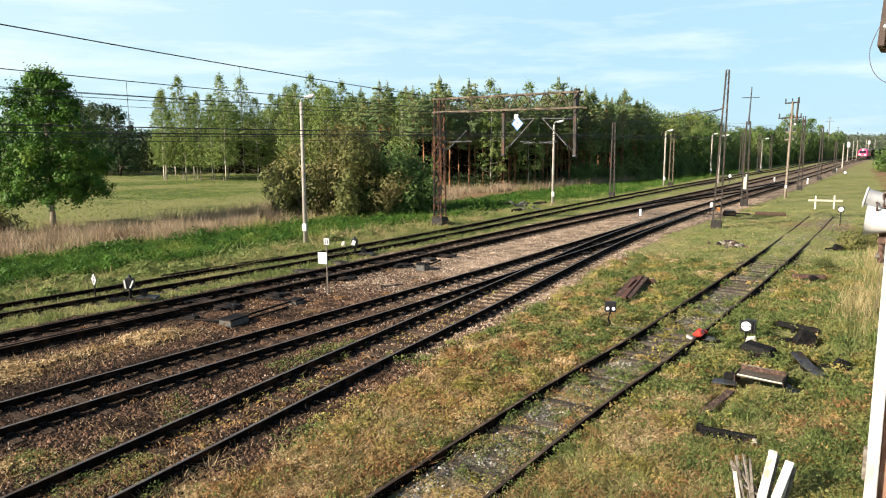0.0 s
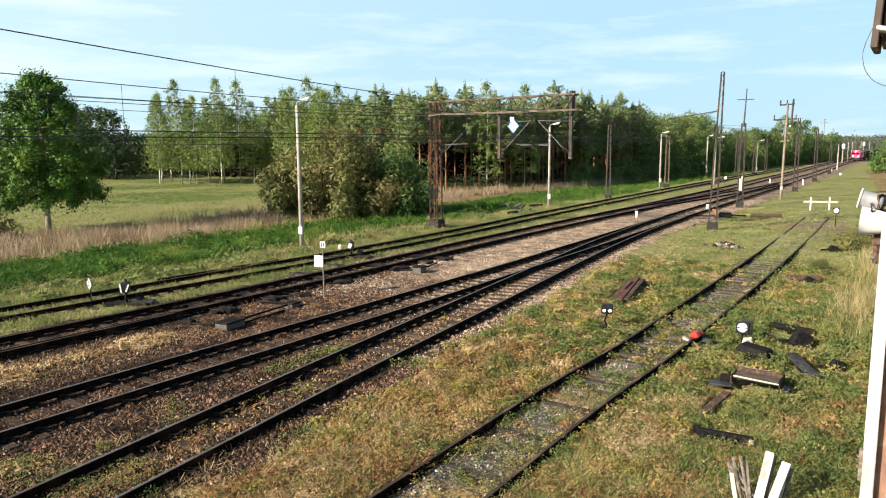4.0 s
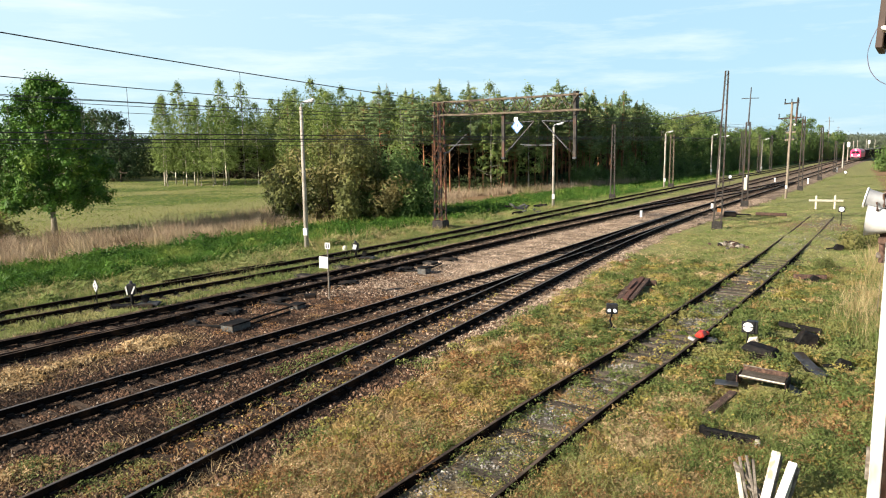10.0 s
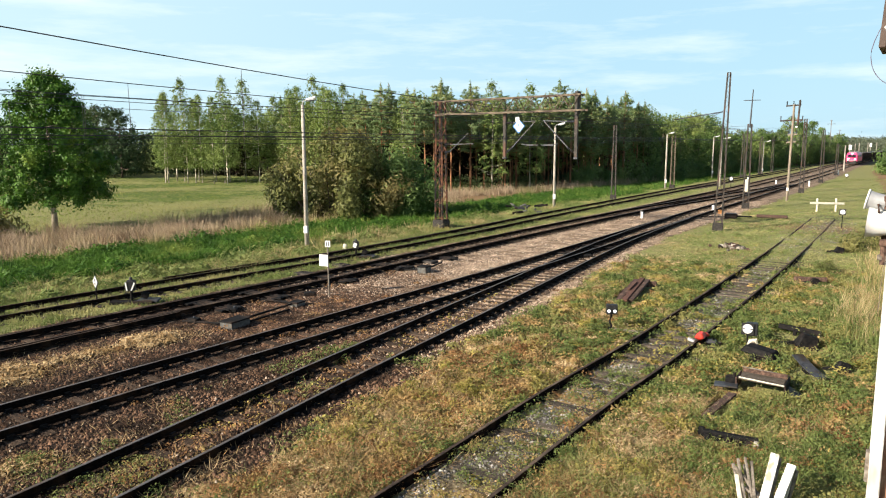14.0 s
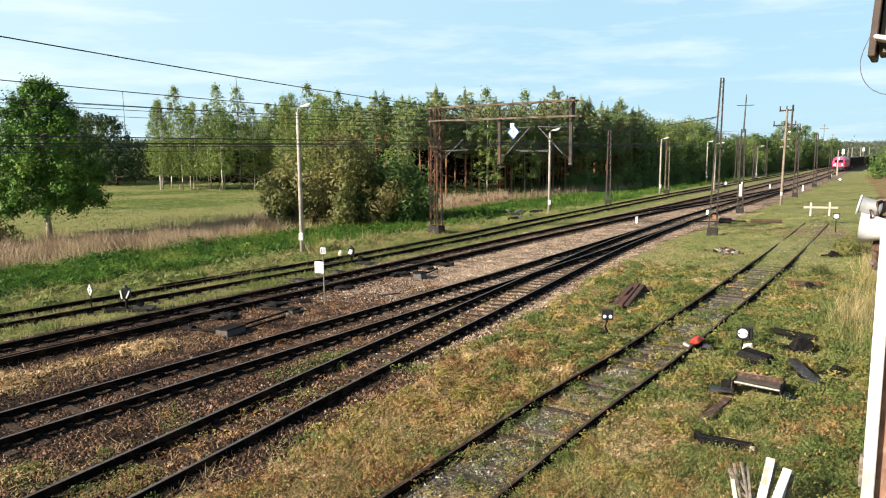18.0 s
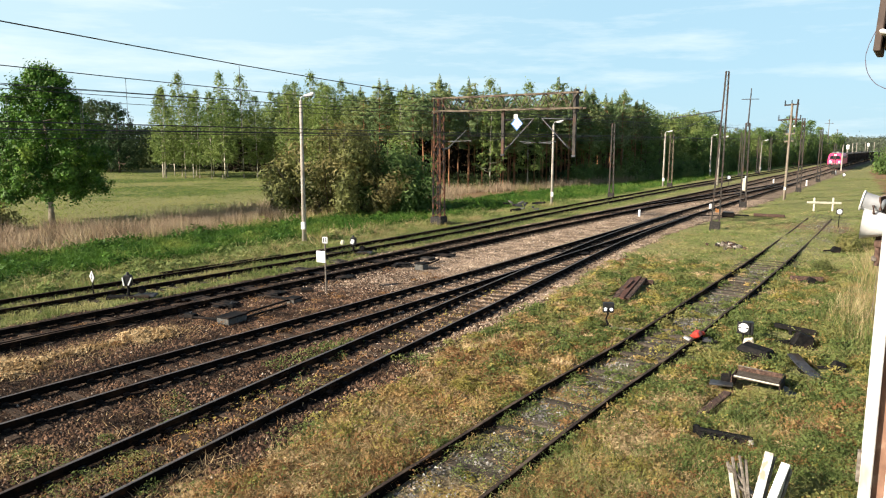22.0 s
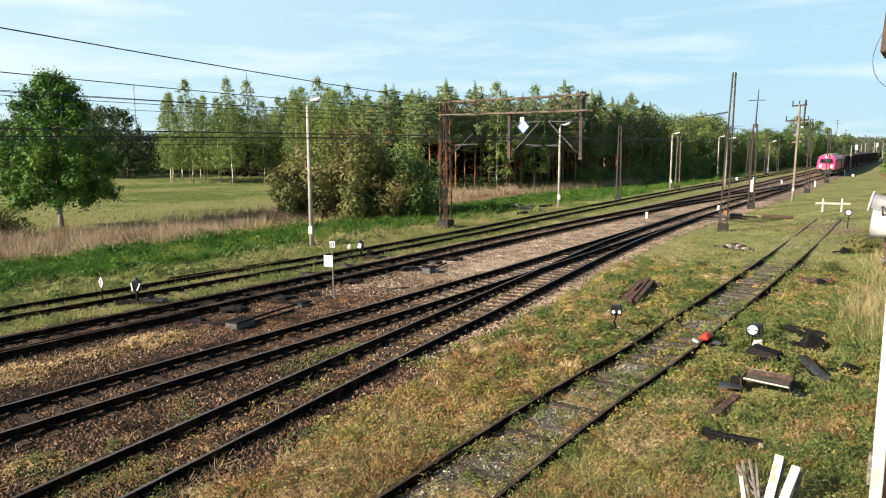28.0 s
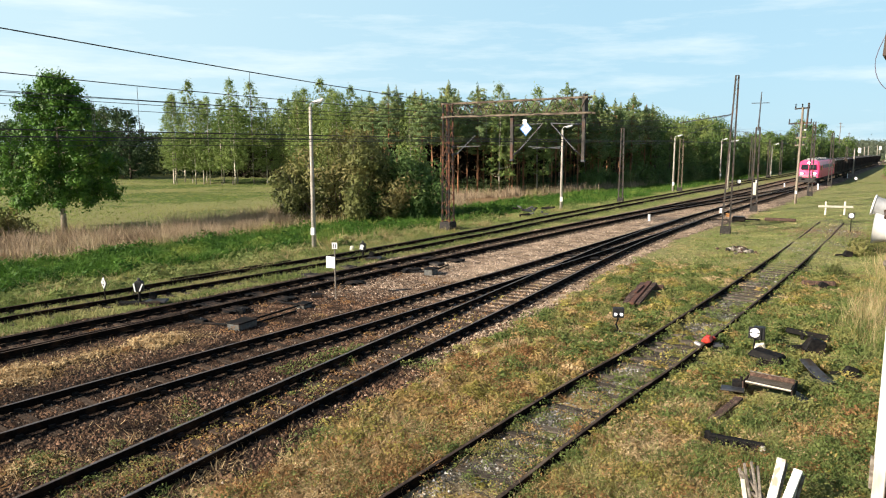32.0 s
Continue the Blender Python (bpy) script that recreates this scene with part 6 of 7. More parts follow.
for x, y, h in ((-28.2, 280, 14.6), (-30.0, 330, 12.4)):
    t = empty("power_pole", pose(x, y, ground_at(x, y), 0, 0, 8))
    part("pole", Geo().tube((0, 0, -0.3), (0, 0, h), 0.14, 0.1, 8), GREY_WOOD, t)
    for z, w in ((h - 0.4, 1.0), (h - 1.5, 2.6)):
        part("cross_arm", Geo().bar((-w / 2, 0, z), (w / 2, 0, z), 0.1), OLD_WOOD, t)
    tagged(t, "distant wooden power pole with two cross arms", "utility pole", "distant power poles")

# ---- signs, signals and switch gear ----
def marker(x, y, h, mat=WHITE, r=0.08, label="low white clearance post"):
    t = empty("clearance_post", pose(x, y, ground_at(x, y)))
    part("post", Geo().box((0, 0, h / 2 - 0.1), (r * 2, r * 2, h + 0.2), bevel=0.02, taper=0.9), mat, t)
    part("cap", Geo().box((0, 0, h + 0.015), (r * 2.1, r * 2.1, 0.05), bevel=0.01), mat, t)
    return tagged(t, label, "marker post", "clearance posts")


marker(-17.6, 52.9, 0.46, r=0.085)
for x, y, h in ((-14.2, 60.4, 0.55), (-17.0, 107, 0.5), (-18.0, 125, 0.6), (-12.4, 103, 0.7), (-21.6, 112, 0.6), (-13.0, 146, 0.8)):
    marker(x, y, h, r=0.095, label="low white clearance post between the tracks")


def disc_sign(x, y, z, r, turn, label, bar=False):
    t = empty("disc_signal", pose(x, y, ground_at(x, y), 0, 0, turn))
    base = ground_at(x, y)
    part("post", Geo().tube((0, 0.03, -0.2), (0, 0.03, z - base), 0.025, n=8), IRON_BLACK, t)
    face = Matrix.Rotation(radians(90), 4, "X")
    part("plate", Geo().box((0, 0, z - base), (r * 2.5, 0.025, r * 2.5), bevel=0.01), BLACK, t, "black square plate")
    part("disc", Geo().lathe([(0.0, 0.022), (r * 0.96, 0.022), (r, 0.016), (r, 0.0)], 24, (0, 0, z - base), face), WHITE, t, "white disc")
    if bar:
        for s in (-1, 1):
            part("mark", Geo().box((s * r * 0.72, -0.03, z - base), (r * 0.5, 0.012, r * 0.2)), BLACK, t, "short black mark on the disc")
        part("mark", Geo().box((0, -0.03, z - base), (r * 0.5, 0.012, r * 0.1)), GREY_PAINT, t)
    return tagged(t, label, "signal")


disc_sign(-4.2, 51.8, 0.98, 0.15, 4, "white disc signal on a thin post by the siding")
disc_sign(-20.9, 97.6, 0.8, 0.22, 2, "white round sign between the main tracks")
disc_sign(-9.9, 124.0, 0.45, 0.2, 2, "white round sign on the bank")
D = disc_sign(-3.7, 20.3, 0.36, 0.13, 8, "black-framed white disc of a switch signal", bar=True)
part("lantern", Geo().box((0.1, 0.14, 0.52), (0.3, 0.22, 0.36), bevel=0.02), BLACK, D)
part("crank", Geo().path([(0, 0.02, -0.05), (0.1, -0.02, 0.22), (0.2, -0.02, 0.26), (0.26, 0.0, 0.05), (0.2, 0.02, -0.1)], [0.05, 0.075, 0.07, 0.06, 0.04], 8), CREAM, D, "pale worn crank")
part("crank_boss", Geo().lathe([(0.0, 0.08), (0.09, 0.06), (0.11, 0.0), (0.11, -0.1)], 14, (0.14, -0.02, 0.14), Matrix.Rotation(radians(90), 4, "X")), GREY_WOOD, D)

# the small shunting signal with two lit lenses
D = empty("shunting_signal", pose(-7.5, 20.1, ground_at(-7.5, 20.1), 0, 0, 22))
part("stand", Geo().path([(-0.05, 0, -0.1), (0.0, 0, 0.15), (-0.06, 0.02, 0.28), (0.0, 0, 0.48)], 0.035, 8), IRON_BLACK, D)
part("foot", Geo().box((0, 0, 0.03), (0.22, 0.22, 0.1), bevel=0.02), IRON_BLACK, D)
head = part("head", Geo().box((0, 0, 0.66), (0.34, 0.2, 0.3), bevel=0.025), BLACK, D, "black signal head")
LENS = glow("lit_signal_lens", (1.0, 1.0, 0.97), 1.3)
for s in (-0.085, 0.085):
    part("lens", Geo().lathe([(0, 0.03), (0.034, 0.025), (0.046, 0.0)], 16, (s, -0.1, 0.62), Matrix.Rotation(radians(90), 4, "X")), LENS, head, "lit white lens")
    part("hood", Geo().lathe([(0.06, 0.0), (0.065, 0.07)], 12, (s, -0.1, 0.62), Matrix.Rotation(radians(90), 4, "X")), BLACK, head)
part("cable_board", Geo().box((0.55, -0.15, 0.05), (0.95, 0.09, 0.06), Matrix.Rotation(radians(-14), 4, "Z"), 0.01), GREY_WOOD, D, "pale board to the rail")
tagged(D, "low black shunting signal with two white lights", "signal")

# sign with a white plate between the tracks
S = empty("track_sign", pose(-18.3, 19.3, ground_at(-18.3, 19.3), 0, 0, 8))
part("post", Geo().tube((0, 0, -0.2), (0, 0, 2.1), 0.03, n=8), GREY_WOOD, S)
part("plate", Geo().box((-0.17, -0.04, 1.34), (0.4, 0.02, 0.44), bevel=0.03), WHITE, S, "white plate with clipped corners")
part("top_plate", Geo().box((0.03, -0.04, 1.98), (0.24, 0.015, 0.24), bevel=0.005), GREY_PAINT, S, "small pale plate")
for k in range(2):
    part("mark", Geo().box((-0.02 + 0.1 * k, -0.052, 1.98), (0.035, 0.006, 0.16)), IRON_GREY, S)
tagged(S, "rusty post with a white plate on the ballast", "sign")
# diamond sign
S = empty("diamond_sign", pose(-24.4, 13.7, ground_at(-24.4, 13.7), 0, 0, -9))
dia = Matrix.Rotation(radians(45), 4, "Y")
part("post", Geo().tube((0, 0.02, -0.2), (0, 0.02, 0.8), 0.025, n=8), IRON_BLACK, S)
part("plate", Geo().box((0, 0, 0.8), (0.31, 0.015, 0.31), dia, 0.004), GREY_PAINT, S, "dull white diamond plate")
part("border", Geo().box((0, 0.012, 0.8), (0.38, 0.01, 0.38), dia), BLACK, S)
for z in (0.74, 0.86):
    part("mark", Geo().box((0, -0.012, z), (0.07, 0.008, 0.06), dia), IRON_GREY, S)
tagged(S, "white diamond sign on a short black post", "sign")


def switch_stand(x, y, turn, label, arms):
    """A hand-thrown switch stand: base plates, lever with weight, and a black lantern with white marks."""
    t = empty("switch_stand", pose(x, y, ground_at(x, y), 0, 0, turn))
    part("base", Geo().box((0.0, 0, 0.06), (1.5, 0.34, 0.14), bevel=0.02), IRON_BLACK, t)
    part("base", Geo().box((0.55, 0.12, 0.1), (0.75, 0.5, 0.1), bevel=0.03), IRON_GREY, t)
    part("pivot", Geo().tube((0, 0, 0.1), (0, 0, 0.5), 0.06, 0.05, 8), IRON_BLACK, t)
    lever = part("lever", Geo().bar((0.05, 0.1, 0.2), (0.62, 0.15, 0.34), 0.04), IRON_BLACK, t)
    part("weight", Geo().lathe([(0, -0.1), (0.12, -0.08), (0.15, 0), (0.12, 0.08), (0, 0.1)], 14, (0.42, 0.14, 0.3), Matrix.Rotation(radians(90), 4, "X")), IRON_BLACK, lever)
    lantern = part("lantern", Geo().box((0, 0, 0.68), (0.3, 0.24, 0.4), bevel=0.04), BLACK, t, "black switch lantern")
    part("chimney", Geo().tube((0, 0, 0.88), (0, 0, 0.98), 0.07, 0.05, 8), BLACK, lantern)
    if arms:
        for s, a in ((-0.13, 8), (0.1, -24)):
            part("white_mark", Geo().box((s, -0.14, 0.66), (0.05, 0.012, 0.3), Matrix.Rotation(radians(-a), 4, "Y")), WHITE, lantern)
    else:
        part("white_mark", Geo().box((-0.03, -0.128, 0.68), (0.17, 0.012, 0.24), Matrix.Rotation(radians(20), 4, "Y")), WHITE, lantern)
    rod = part("throw_rod", Geo().bar((-0.7, 0.1, 0.08), (-0.7, 1.6, 0.08), 0.05), IRON_BLACK, t)
    return tagged(t, label, "switch stand", "switch stands")


switch_stand(-23.3, 14.4, 40, "black switch stand with white arrow marks by the far siding", True)
switch_stand(-23.3, 26.6, 30, "black switch stand with a white lantern face", False)
part("long_base", Geo().box((-0.9, 0.1, 0.03), (1.5, 0.4, 0.12), bevel=0.02), IRON_BLACK, bpy.data.objects["switch_stand.001"])


def gear_box(x, y, size, turn, label, rods=()):
    t = empty("switch_gear_box", pose(x, y, ground_at(x, y), 0, 0, turn))
    part("case", Geo().box((0, 0, size[2] / 2), size, bevel=0.015), CASE_GREY, t, "dull grey case")
    part("lid", Geo().box((0, 0, size[2] + 0.025), (size[0] + 0.05, size[1] + 0.05, 0.05), bevel=0.012), IRON_BLACK, t, "dark lid")
    for a, b in rods:
        part("rod", Geo().bar(a, b, 0.06, 0.06, 0.01), IRON_BLACK, t)
    return tagged(t, label, "switch gear", "switch gear boxes")


gear_box(-17.6, 14.3, (0.5, 0.8, 0.2), 6, "dull grey switch gear box with a dark lid on the ballast", [((-0.2, 0.5, 0.1), (-0.15, 2.9, 0.12)), ((-0.4, -0.2, 0.1), (-1.9, -0.4, 0.05)), ((0.1, 0.5, 0.06), (0.15, 2.4, 0.06))])
gear_box(-18.05, 17.4, (0.38, 0.46, 0.13), 6, "small switch gear box with a dark lid", [((-0.3, 0, 0.1), (-1.9, 0.1, 0.05))])
gear_box(-18.1, 25.2, (0.42, 0.5, 0.26), 6, "switch gear box beside the main line", [((-0.3, 0, 0.1), (-1.8, -0.1, 0.05)), ((-0.1, 0.3, 0.1), (-0.3, 2.2, 0.1))])
for k, (x, y, h) in enumerate(((-19.1, 13.9, 0.16), (-18.9, 18.9, 0.14), (-19.3, 25.0, 0.16), (-19.2, 15.6, 0.14))):
    t = empty("rail_clamp", pose(x, y, ground_at(x, y), 0, 0, 5 + 40 * k))
    part("block", Geo().box((0, 0, h / 2), (0.42, 0.25, h), bevel=0.03), IRON_BLACK, t)
    part("bolt", Geo().tube((0, 0, h), (0, 0, h + 0.05), 0.035, n=6), IRON_GREY, t)
    tagged(t, "oily black iron block of the switch rods", "switch gear", "switch rod blocks")

# red derailer on the siding's rail
D = empty("derailer", pose(-4.83, 19.95, 0.0, 0, 0, 2))
part("shoe", Geo().box((-0.02, 0, 0.09), (0.26, 0.5, 0.16), bevel=0.05, taper=0.7), RED, D, "red derailing shoe")
part("wedge", Geo().box((0.04, 0.3, 0.05), (0.2, 0.25, 0.1), Matrix.Rotation(radians(-18), 4, "X"), 0.03), RED, D)
part("bracket", Geo().box((0.27, 0.05, -0.06), (0.26, 0.2, 0.1), bevel=0.02), IRON_GREY, D, "pale blue-grey bracket")
part("bracket", Geo().box((-0.24, -0.12, -0.05), (0.2, 0.14, 0.07), Matrix.Rotation(radians(20), 4, "Y"), 0.02), GREY_PAINT, D)
part("bolt", Geo().tube((0.3, 0.05, -0.02), (0.3, 0.05, 0.04), 0.03, n=6), IRON_BLACK, D)
tagged(D, "red derailer clamped on the siding's rail", "derailer")

# ---- clutter ----
def lumber(name, x, y, turn, pieces, label, category, mats, z=None):
    """A heap of boards and beams; a piece is (from, to, width, thickness, material number)."""
    t = empty(name, pose(x, y, ground_at(x, y) if z is None else z, 0, 0, turn))
    for a, b, w, h, m in pieces:
        part("board", Geo().bar(a, b, h, w, min(w, h) * 0.15), mats[m], t)
    return tagged(t, label, category)


lumber("sleeper_heap", -8.62, 25.4, 7, [((-0.2, -1.65, 0.06), (-0.22, 1.3, 0.26), 0.09, 0.2, 0), ((0.01, -1.7, 0.07), (-0.02, 1.45, 0.3), 0.1, 0.2, 1), ((0.2, -1.55, 0.05), (0.2, 1.4, 0.27), 0.09, 0.18, 0),
       ((-0.42, 1.1, 0.1), (0.55, 1.35, 0.16), 0.2, 0.16, 0), ((-0.12, -0.5, 0.24), (-0.08, 0.6, 0.32), 0.05, 0.1, 1), ((-0.35, -0.9, 0.05), (-0.42, 0.5, 0.08), 0.08, 0.12, 0)],
       "heap of rotten reddish-brown sleepers in the grass", "timber", [OLD_WOOD, surface("rust_red_wood", (0.05, 0.022, 0.016), (0.15, 0.07, 0.048), 7, 0.95, 0.6, stretch=(1, 8, 8))])
# foreground bundle of broken boards
lumber("broken_boards", -1.72, 11.0, 0, [((0.05, -0.15, -0.05), (0.14, 0.44, 0.80), 0.035, 0.13, 1), ((0.2, -0.2, -0.05), (0.38, 0.42, 0.69), 0.035, 0.13, 1), ((-0.1, -0.2, 0.0), (-0.38, 0.36, 0.62), 0.05, 0.04, 0),
       ((0.0, -0.1, 0.0), (-0.19, 0.38, 0.62), 0.06, 0.045, 0), ((-0.12, -0.4, 0.0), (-0.36, 0.2, 0.42), 0.04, 0.06, 2), ((0.3, 0.0, 0.0), (0.42, 0.5, 0.62), 0.03, 0.04, 2), ((-0.4, 0.25, 0.52), (-0.02, 0.15, 0.2), 0.05, 0.05, 0),
       ((-0.25, 0.1, 0.3), (0.2, 0.1, 0.1), 0.04, 0.06, 0), ((-0.2, 0.05, 0.0), (-0.44, 0.3, 0.55), 0.035, 0.045, 0), ((-0.02, -0.05, 0.0), (-0.27, 0.3, 0.7), 0.04, 0.035, 0), ((0.12, 0.1, -0.05), (0.2, 0.5, 0.72), 0.09, 0.03, 0), ((0.34, 0.1, -0.05), (0.45, 0.46, 0.6), 0.08, 0.03, 0), ((-0.1, 0.15, -0.05), (-0.3, 0.48, 0.5), 0.1, 0.03, 0)], "bundle of broken white-painted and bare boards", "timber", [GREY_WOOD, PLANK_PAINT, CREAM])
# the open trough
T = empty("steel_trough", pose(-2.7, 16.85, ground_at(-2.7, 16.85), 0, 0, 1) @ Matrix.Scale(0.88, 4))
# the dark wood colour here paints the shade inside the trough
part("bottom", Geo().box((0, 0, 0.30), (1.05, 0.62, 0.03), Matrix.Rotation(radians(2), 4, "Y"), 0.005), SLEEPER_OLD, T, "bottom in a dark tone for the shade inside")
part("back_rim", Geo().box((0, 0.39, 0.41), (1.1, 0.035, 0.03), Matrix.Rotation(radians(3), 4, "Y"), 0.01), GREY_WOOD, T, "weathered rim")
part("front_rim", Geo().box((0.03, -0.33, 0.335), (1.1, 0.035, 0.036), Matrix.Rotation(radians(3), 4, "Y"), 0.01), CREAM, T, "pale rim")
part("back_wall", Geo().box((0, 0.37, 0.3), (1.08, 0.03, 0.22), bevel=0.005), OLD_WOOD, T)
part("side_plate", Geo().box((0.58, 0.02, 0.15), (0.04, 0.86, 0.42), bevel=0.01), IRON_BLACK, T)
part("side_plate", Geo().box((-0.58, 0.05, 0.17), (0.04, 0.7, 0.32), bevel=0.01), OLD_WOOD, T)
part("flap", Geo().box((0.75, 0.0, 0.06), (0.34, 0.5, 0.04), Matrix.Rotation(radians(28), 4, "Y"), 0.01), IRON_GREY, T)
tagged(T, "open rusty trough with pale rims lying in weeds", "trough")
B = empty("weight_box", pose(-3.15, 19.15, ground_at(-3.15, 19.15), 0, 0, -14))
part("cover", Geo().box((0, 0, 0.3), (0.85, 0.5, 0.18), Matrix.Rotation(radians(6), 4, "Y"), 0.03, taper=0.85), IRON_BLACK, B, "dark grey sloping cover")
part("body", Geo().box((0.1, 0, 0.06), (0.6, 0.4, 0.24), bevel=0.02), IRON_BLACK, B)
part("rod", Geo().bar((-0.3, 0.1, 0.2), (-0.55, 0.9, 0.18), 0.05), IRON_BLACK, B)
tagged(B, "dark iron cover of a switch lever in weeds", "switch gear")
B = empty("iron_plate", pose(-3.38, 16.4, ground_at(-3.38, 16.4), 0, 0, 10))
part("plate", Geo().box((0, 0, 0.14), (0.5, 0.42, 0.04), Matrix.Rotation(radians(-5), 4, "X"), 0.012), IRON_GREY, B)
part("bracket", Geo().box((0.1, 0.3, 0.16), (0.26, 0.3, 0.2), bevel=0.03), IRON_BLACK, B)
part("pin", Geo().tube((0.16, 0.22, 0.26), (0.16, 0.22, 0.38), 0.03, n=8), IRON_BLACK, B)
tagged(B, "flat grey iron plate beside the trough", "scrap")
lumber("old_plank", -3.22, 15.1, -4, [((0.06, 0.72, 0.16), (-0.06, -0.7, 0.07), 0.06, 0.18, 0)], "single reddish-brown plank sloping into the grass", "timber", [OLD_WOOD])
B = empty("rail_offcut", pose(-2.65, 13.45, ground_at(-2.65, 13.45), 0, 0, 4))
part("beam", Geo().box((0, 0, 0.08), (1.0, 0.14, 0.14), bevel=0.02), IRON_BLACK, B)
for k in range(5):
    part("clip", Geo().box((-0.38 + 0.18 * k, -0.1, 0.06), (0.11, 0.1, 0.12), bevel=0.015), IRON_BLACK, B)
part("end_plate", Geo().box((0.47, -0.1, 0.07), (0.09, 0.1, 0.12), bevel=0.01), CONCRETE, B, "pale end")
part("stub", Geo().box((-0.52, 0.06, 0.09), (0.12, 0.12, 0.16), bevel=0.02), IRON_BLACK, B)
tagged(B, "dark toothed iron beam lying in the grass", "scrap")
B = empty("bent_sheet", pose(-1.95, 18.8, ground_at(-1.95, 18.8), 0, 0, 30))
g = Geo()
n = 8
pts = [(-0.1 + 0.02 * i, 0.55 - 0.15 * i, 0.34 - 0.3 * math.sin(i / n * 1.6) + 0.01 * i) for i in range(n + 1)]
g.add([(p[0] + s * 0.14, p[1], p[2] - dz) for p in pts for s, dz in ((-1, 0), (1, 0), (1, 0.03), (-1, 0.03))],
      [q for i in range(n) for q in ((i * 4, i * 4 + 4, i * 4 + 5, i * 4 + 1), (i * 4 + 2, i * 4 + 6, i * 4 + 7, i * 4 + 3), (i * 4 + 1, i * 4 + 5, i * 4 + 6, i * 4 + 2), (i * 4, i * 4 + 3, i * 4 + 7, i * 4 + 4))])
part("sheet", g, IRON_GREY, B)
part("prop", Geo().box((0.0, 0.1, 0.05), (0.2, 0.3, 0.14), bevel=0.02), IRON_BLACK, B)
tagged(B, "bent dark sheet of scrap iron", "scrap")
for x, y, s, label in ((-1.3, 19.4, 0.32, "black lump of scrap iron in the grass"), (-2.3, 21.0, 0.5, "black iron casting among weeds"), (-3.3, 31.2, 0.3, "dark scrap half hidden in grass"), (-3.3, 40.6, 0.4, "dark scrap half hidden in a bush")):
    t = empty("scrap_iron", pose(x, y, ground_at(x, y), 0, 0, 25))
    part("block", Geo().box((0, 0, s * 0.4), (s * 1.2, s * 0.7, s * 0.8), Matrix.Rotation(0.3, 4, "Y"), s * 0.1, taper=0.75), IRON_BLACK, t)
    part("arm", Geo().bar((0, 0, s * 0.4), (-s * 1.4, s * 0.3, s * 0.2), s * 0.18), IRON_BLACK, t)
    tagged(t, label, "scrap")
lumber("old_beam", -2.7, 22.4, -5, [((-0.55, 0, 0.22), (0.6, 0.0, 0.16), 0.14, 0.1, 0), ((-0.1, 0, 0.0), (-0.1, 0, 0.18), 0.1, 0.1, 0)], "short black beam raised on a stub", "timber", [IRON_BLACK])
lumber("old_beam", -3.5, 31.4, 5, [((-0.6, 0, 0.12), (0.6, 0.1, 0.16), 0.18, 0.12, 0)], "dark old beam in the grass", "timber", [OLD_WOOD])
lumber("long_beam", -10.1, 56.7, 6, [((-0.1, 0, 0.14), (2.0, 0, 0.14), 0.22, 0.2, 0), ((-1.9, -0.1, 0.06), (-0.4, -0.05, 0.06), 0.1, 0.08, 1)], "long dark beam lying on short supports", "timber", [OLD_WOOD, IRON_BLACK])
B = empty("switch_motor", pose(-11.9, 56.2, ground_at(-11.9, 56.2), 0, 0, 10))
part("case", Geo().box((0, 0, 0.2), (0.9, 0.5, 0.36), bevel=0.06), IRON_BLACK, B)
part("lid", Geo().box((0, 0, 0.4), (0.8, 0.46, 0.05), bevel=0.02), IRON_GREY, B)
part("rod", Geo().bar((-0.4, 0, 0.12), (-2.2, 0.1, 0.08), 0.06), IRON_BLACK, B)
tagged(B, "black electric switch motor beside the track", "switch gear")
B = empty("concrete_rubble", pose(-8.3, 39.5, ground_at(-8.3, 39.5), 0, 0, 0))
rr = random.Random(4)
for k in range(44):
    u, q = rr.gauss(0, 0.5), rr.gauss(0, 0.36)
    part("lump", Geo().box((u, q, 0.04 + 0.2 * math.exp(-u * u / 0.3 - q * q / 0.15)), (rr.uniform(0.1, 0.32), rr.uniform(0.1, 0.26), rr.uniform(0.08, 0.24)), Euler((rr.uniform(-0.5, 0.5), rr.uniform(-0.5, 0.5), rr.uniform(0, 3))).to_matrix(), 0.04), (OLD_WOOD, GREY_WOOD, CONCRETE_DARK, CONCRETE)[k % 4], B)
tagged(B, "low heap of brown and grey rubble in the grass", "rubble")
B = empty("scrap_heap", pose(-26.9, 51.5, ground_at(-26.9, 51.5), 0, 0, 15))
for k in range(12):
    a = Vector((rr.uniform(-1.1, 1.1), rr.uniform(-0.7, 0.7), rr.uniform(0.25, 0.75)))
    part("piece", Geo().bar(a, a + Vector((rr.uniform(-0.9, 0.9), rr.uniform(-0.9, 0.9), rr.uniform(-0.15, 0.2))), rr.uniform(0.1, 0.3), rr.uniform(0.08, 0.2), 0.02), (IRON_BLACK, CASE_GREY, IRON_GREY)[k % 3], B)
tagged(B, "heap of dark and pale scrap beside the far siding", "scrap")
# white barrier
B = empty("wooden_barrier", pose(-6.45, 64.9, ground_at(-6.45, 64.9), 0, 0, 30))
part("rail", Geo().bar((-1.35, -0.08, 0.73), (1.35, -0.08, 0.68), 0.05, 0.17, 0.012), CREAM, B)
for x in (-0.74, 0.74):
    part("post", Geo().lathe([(0.0, 1.12), (0.06, 1.1), (0.075, 1.04), (0.08, -0.2)], 10, (x, 0, 0)), CREAM, B, smooth=True)
tagged(B, "cream painted wooden barrier of one rail and two posts", "barrier")

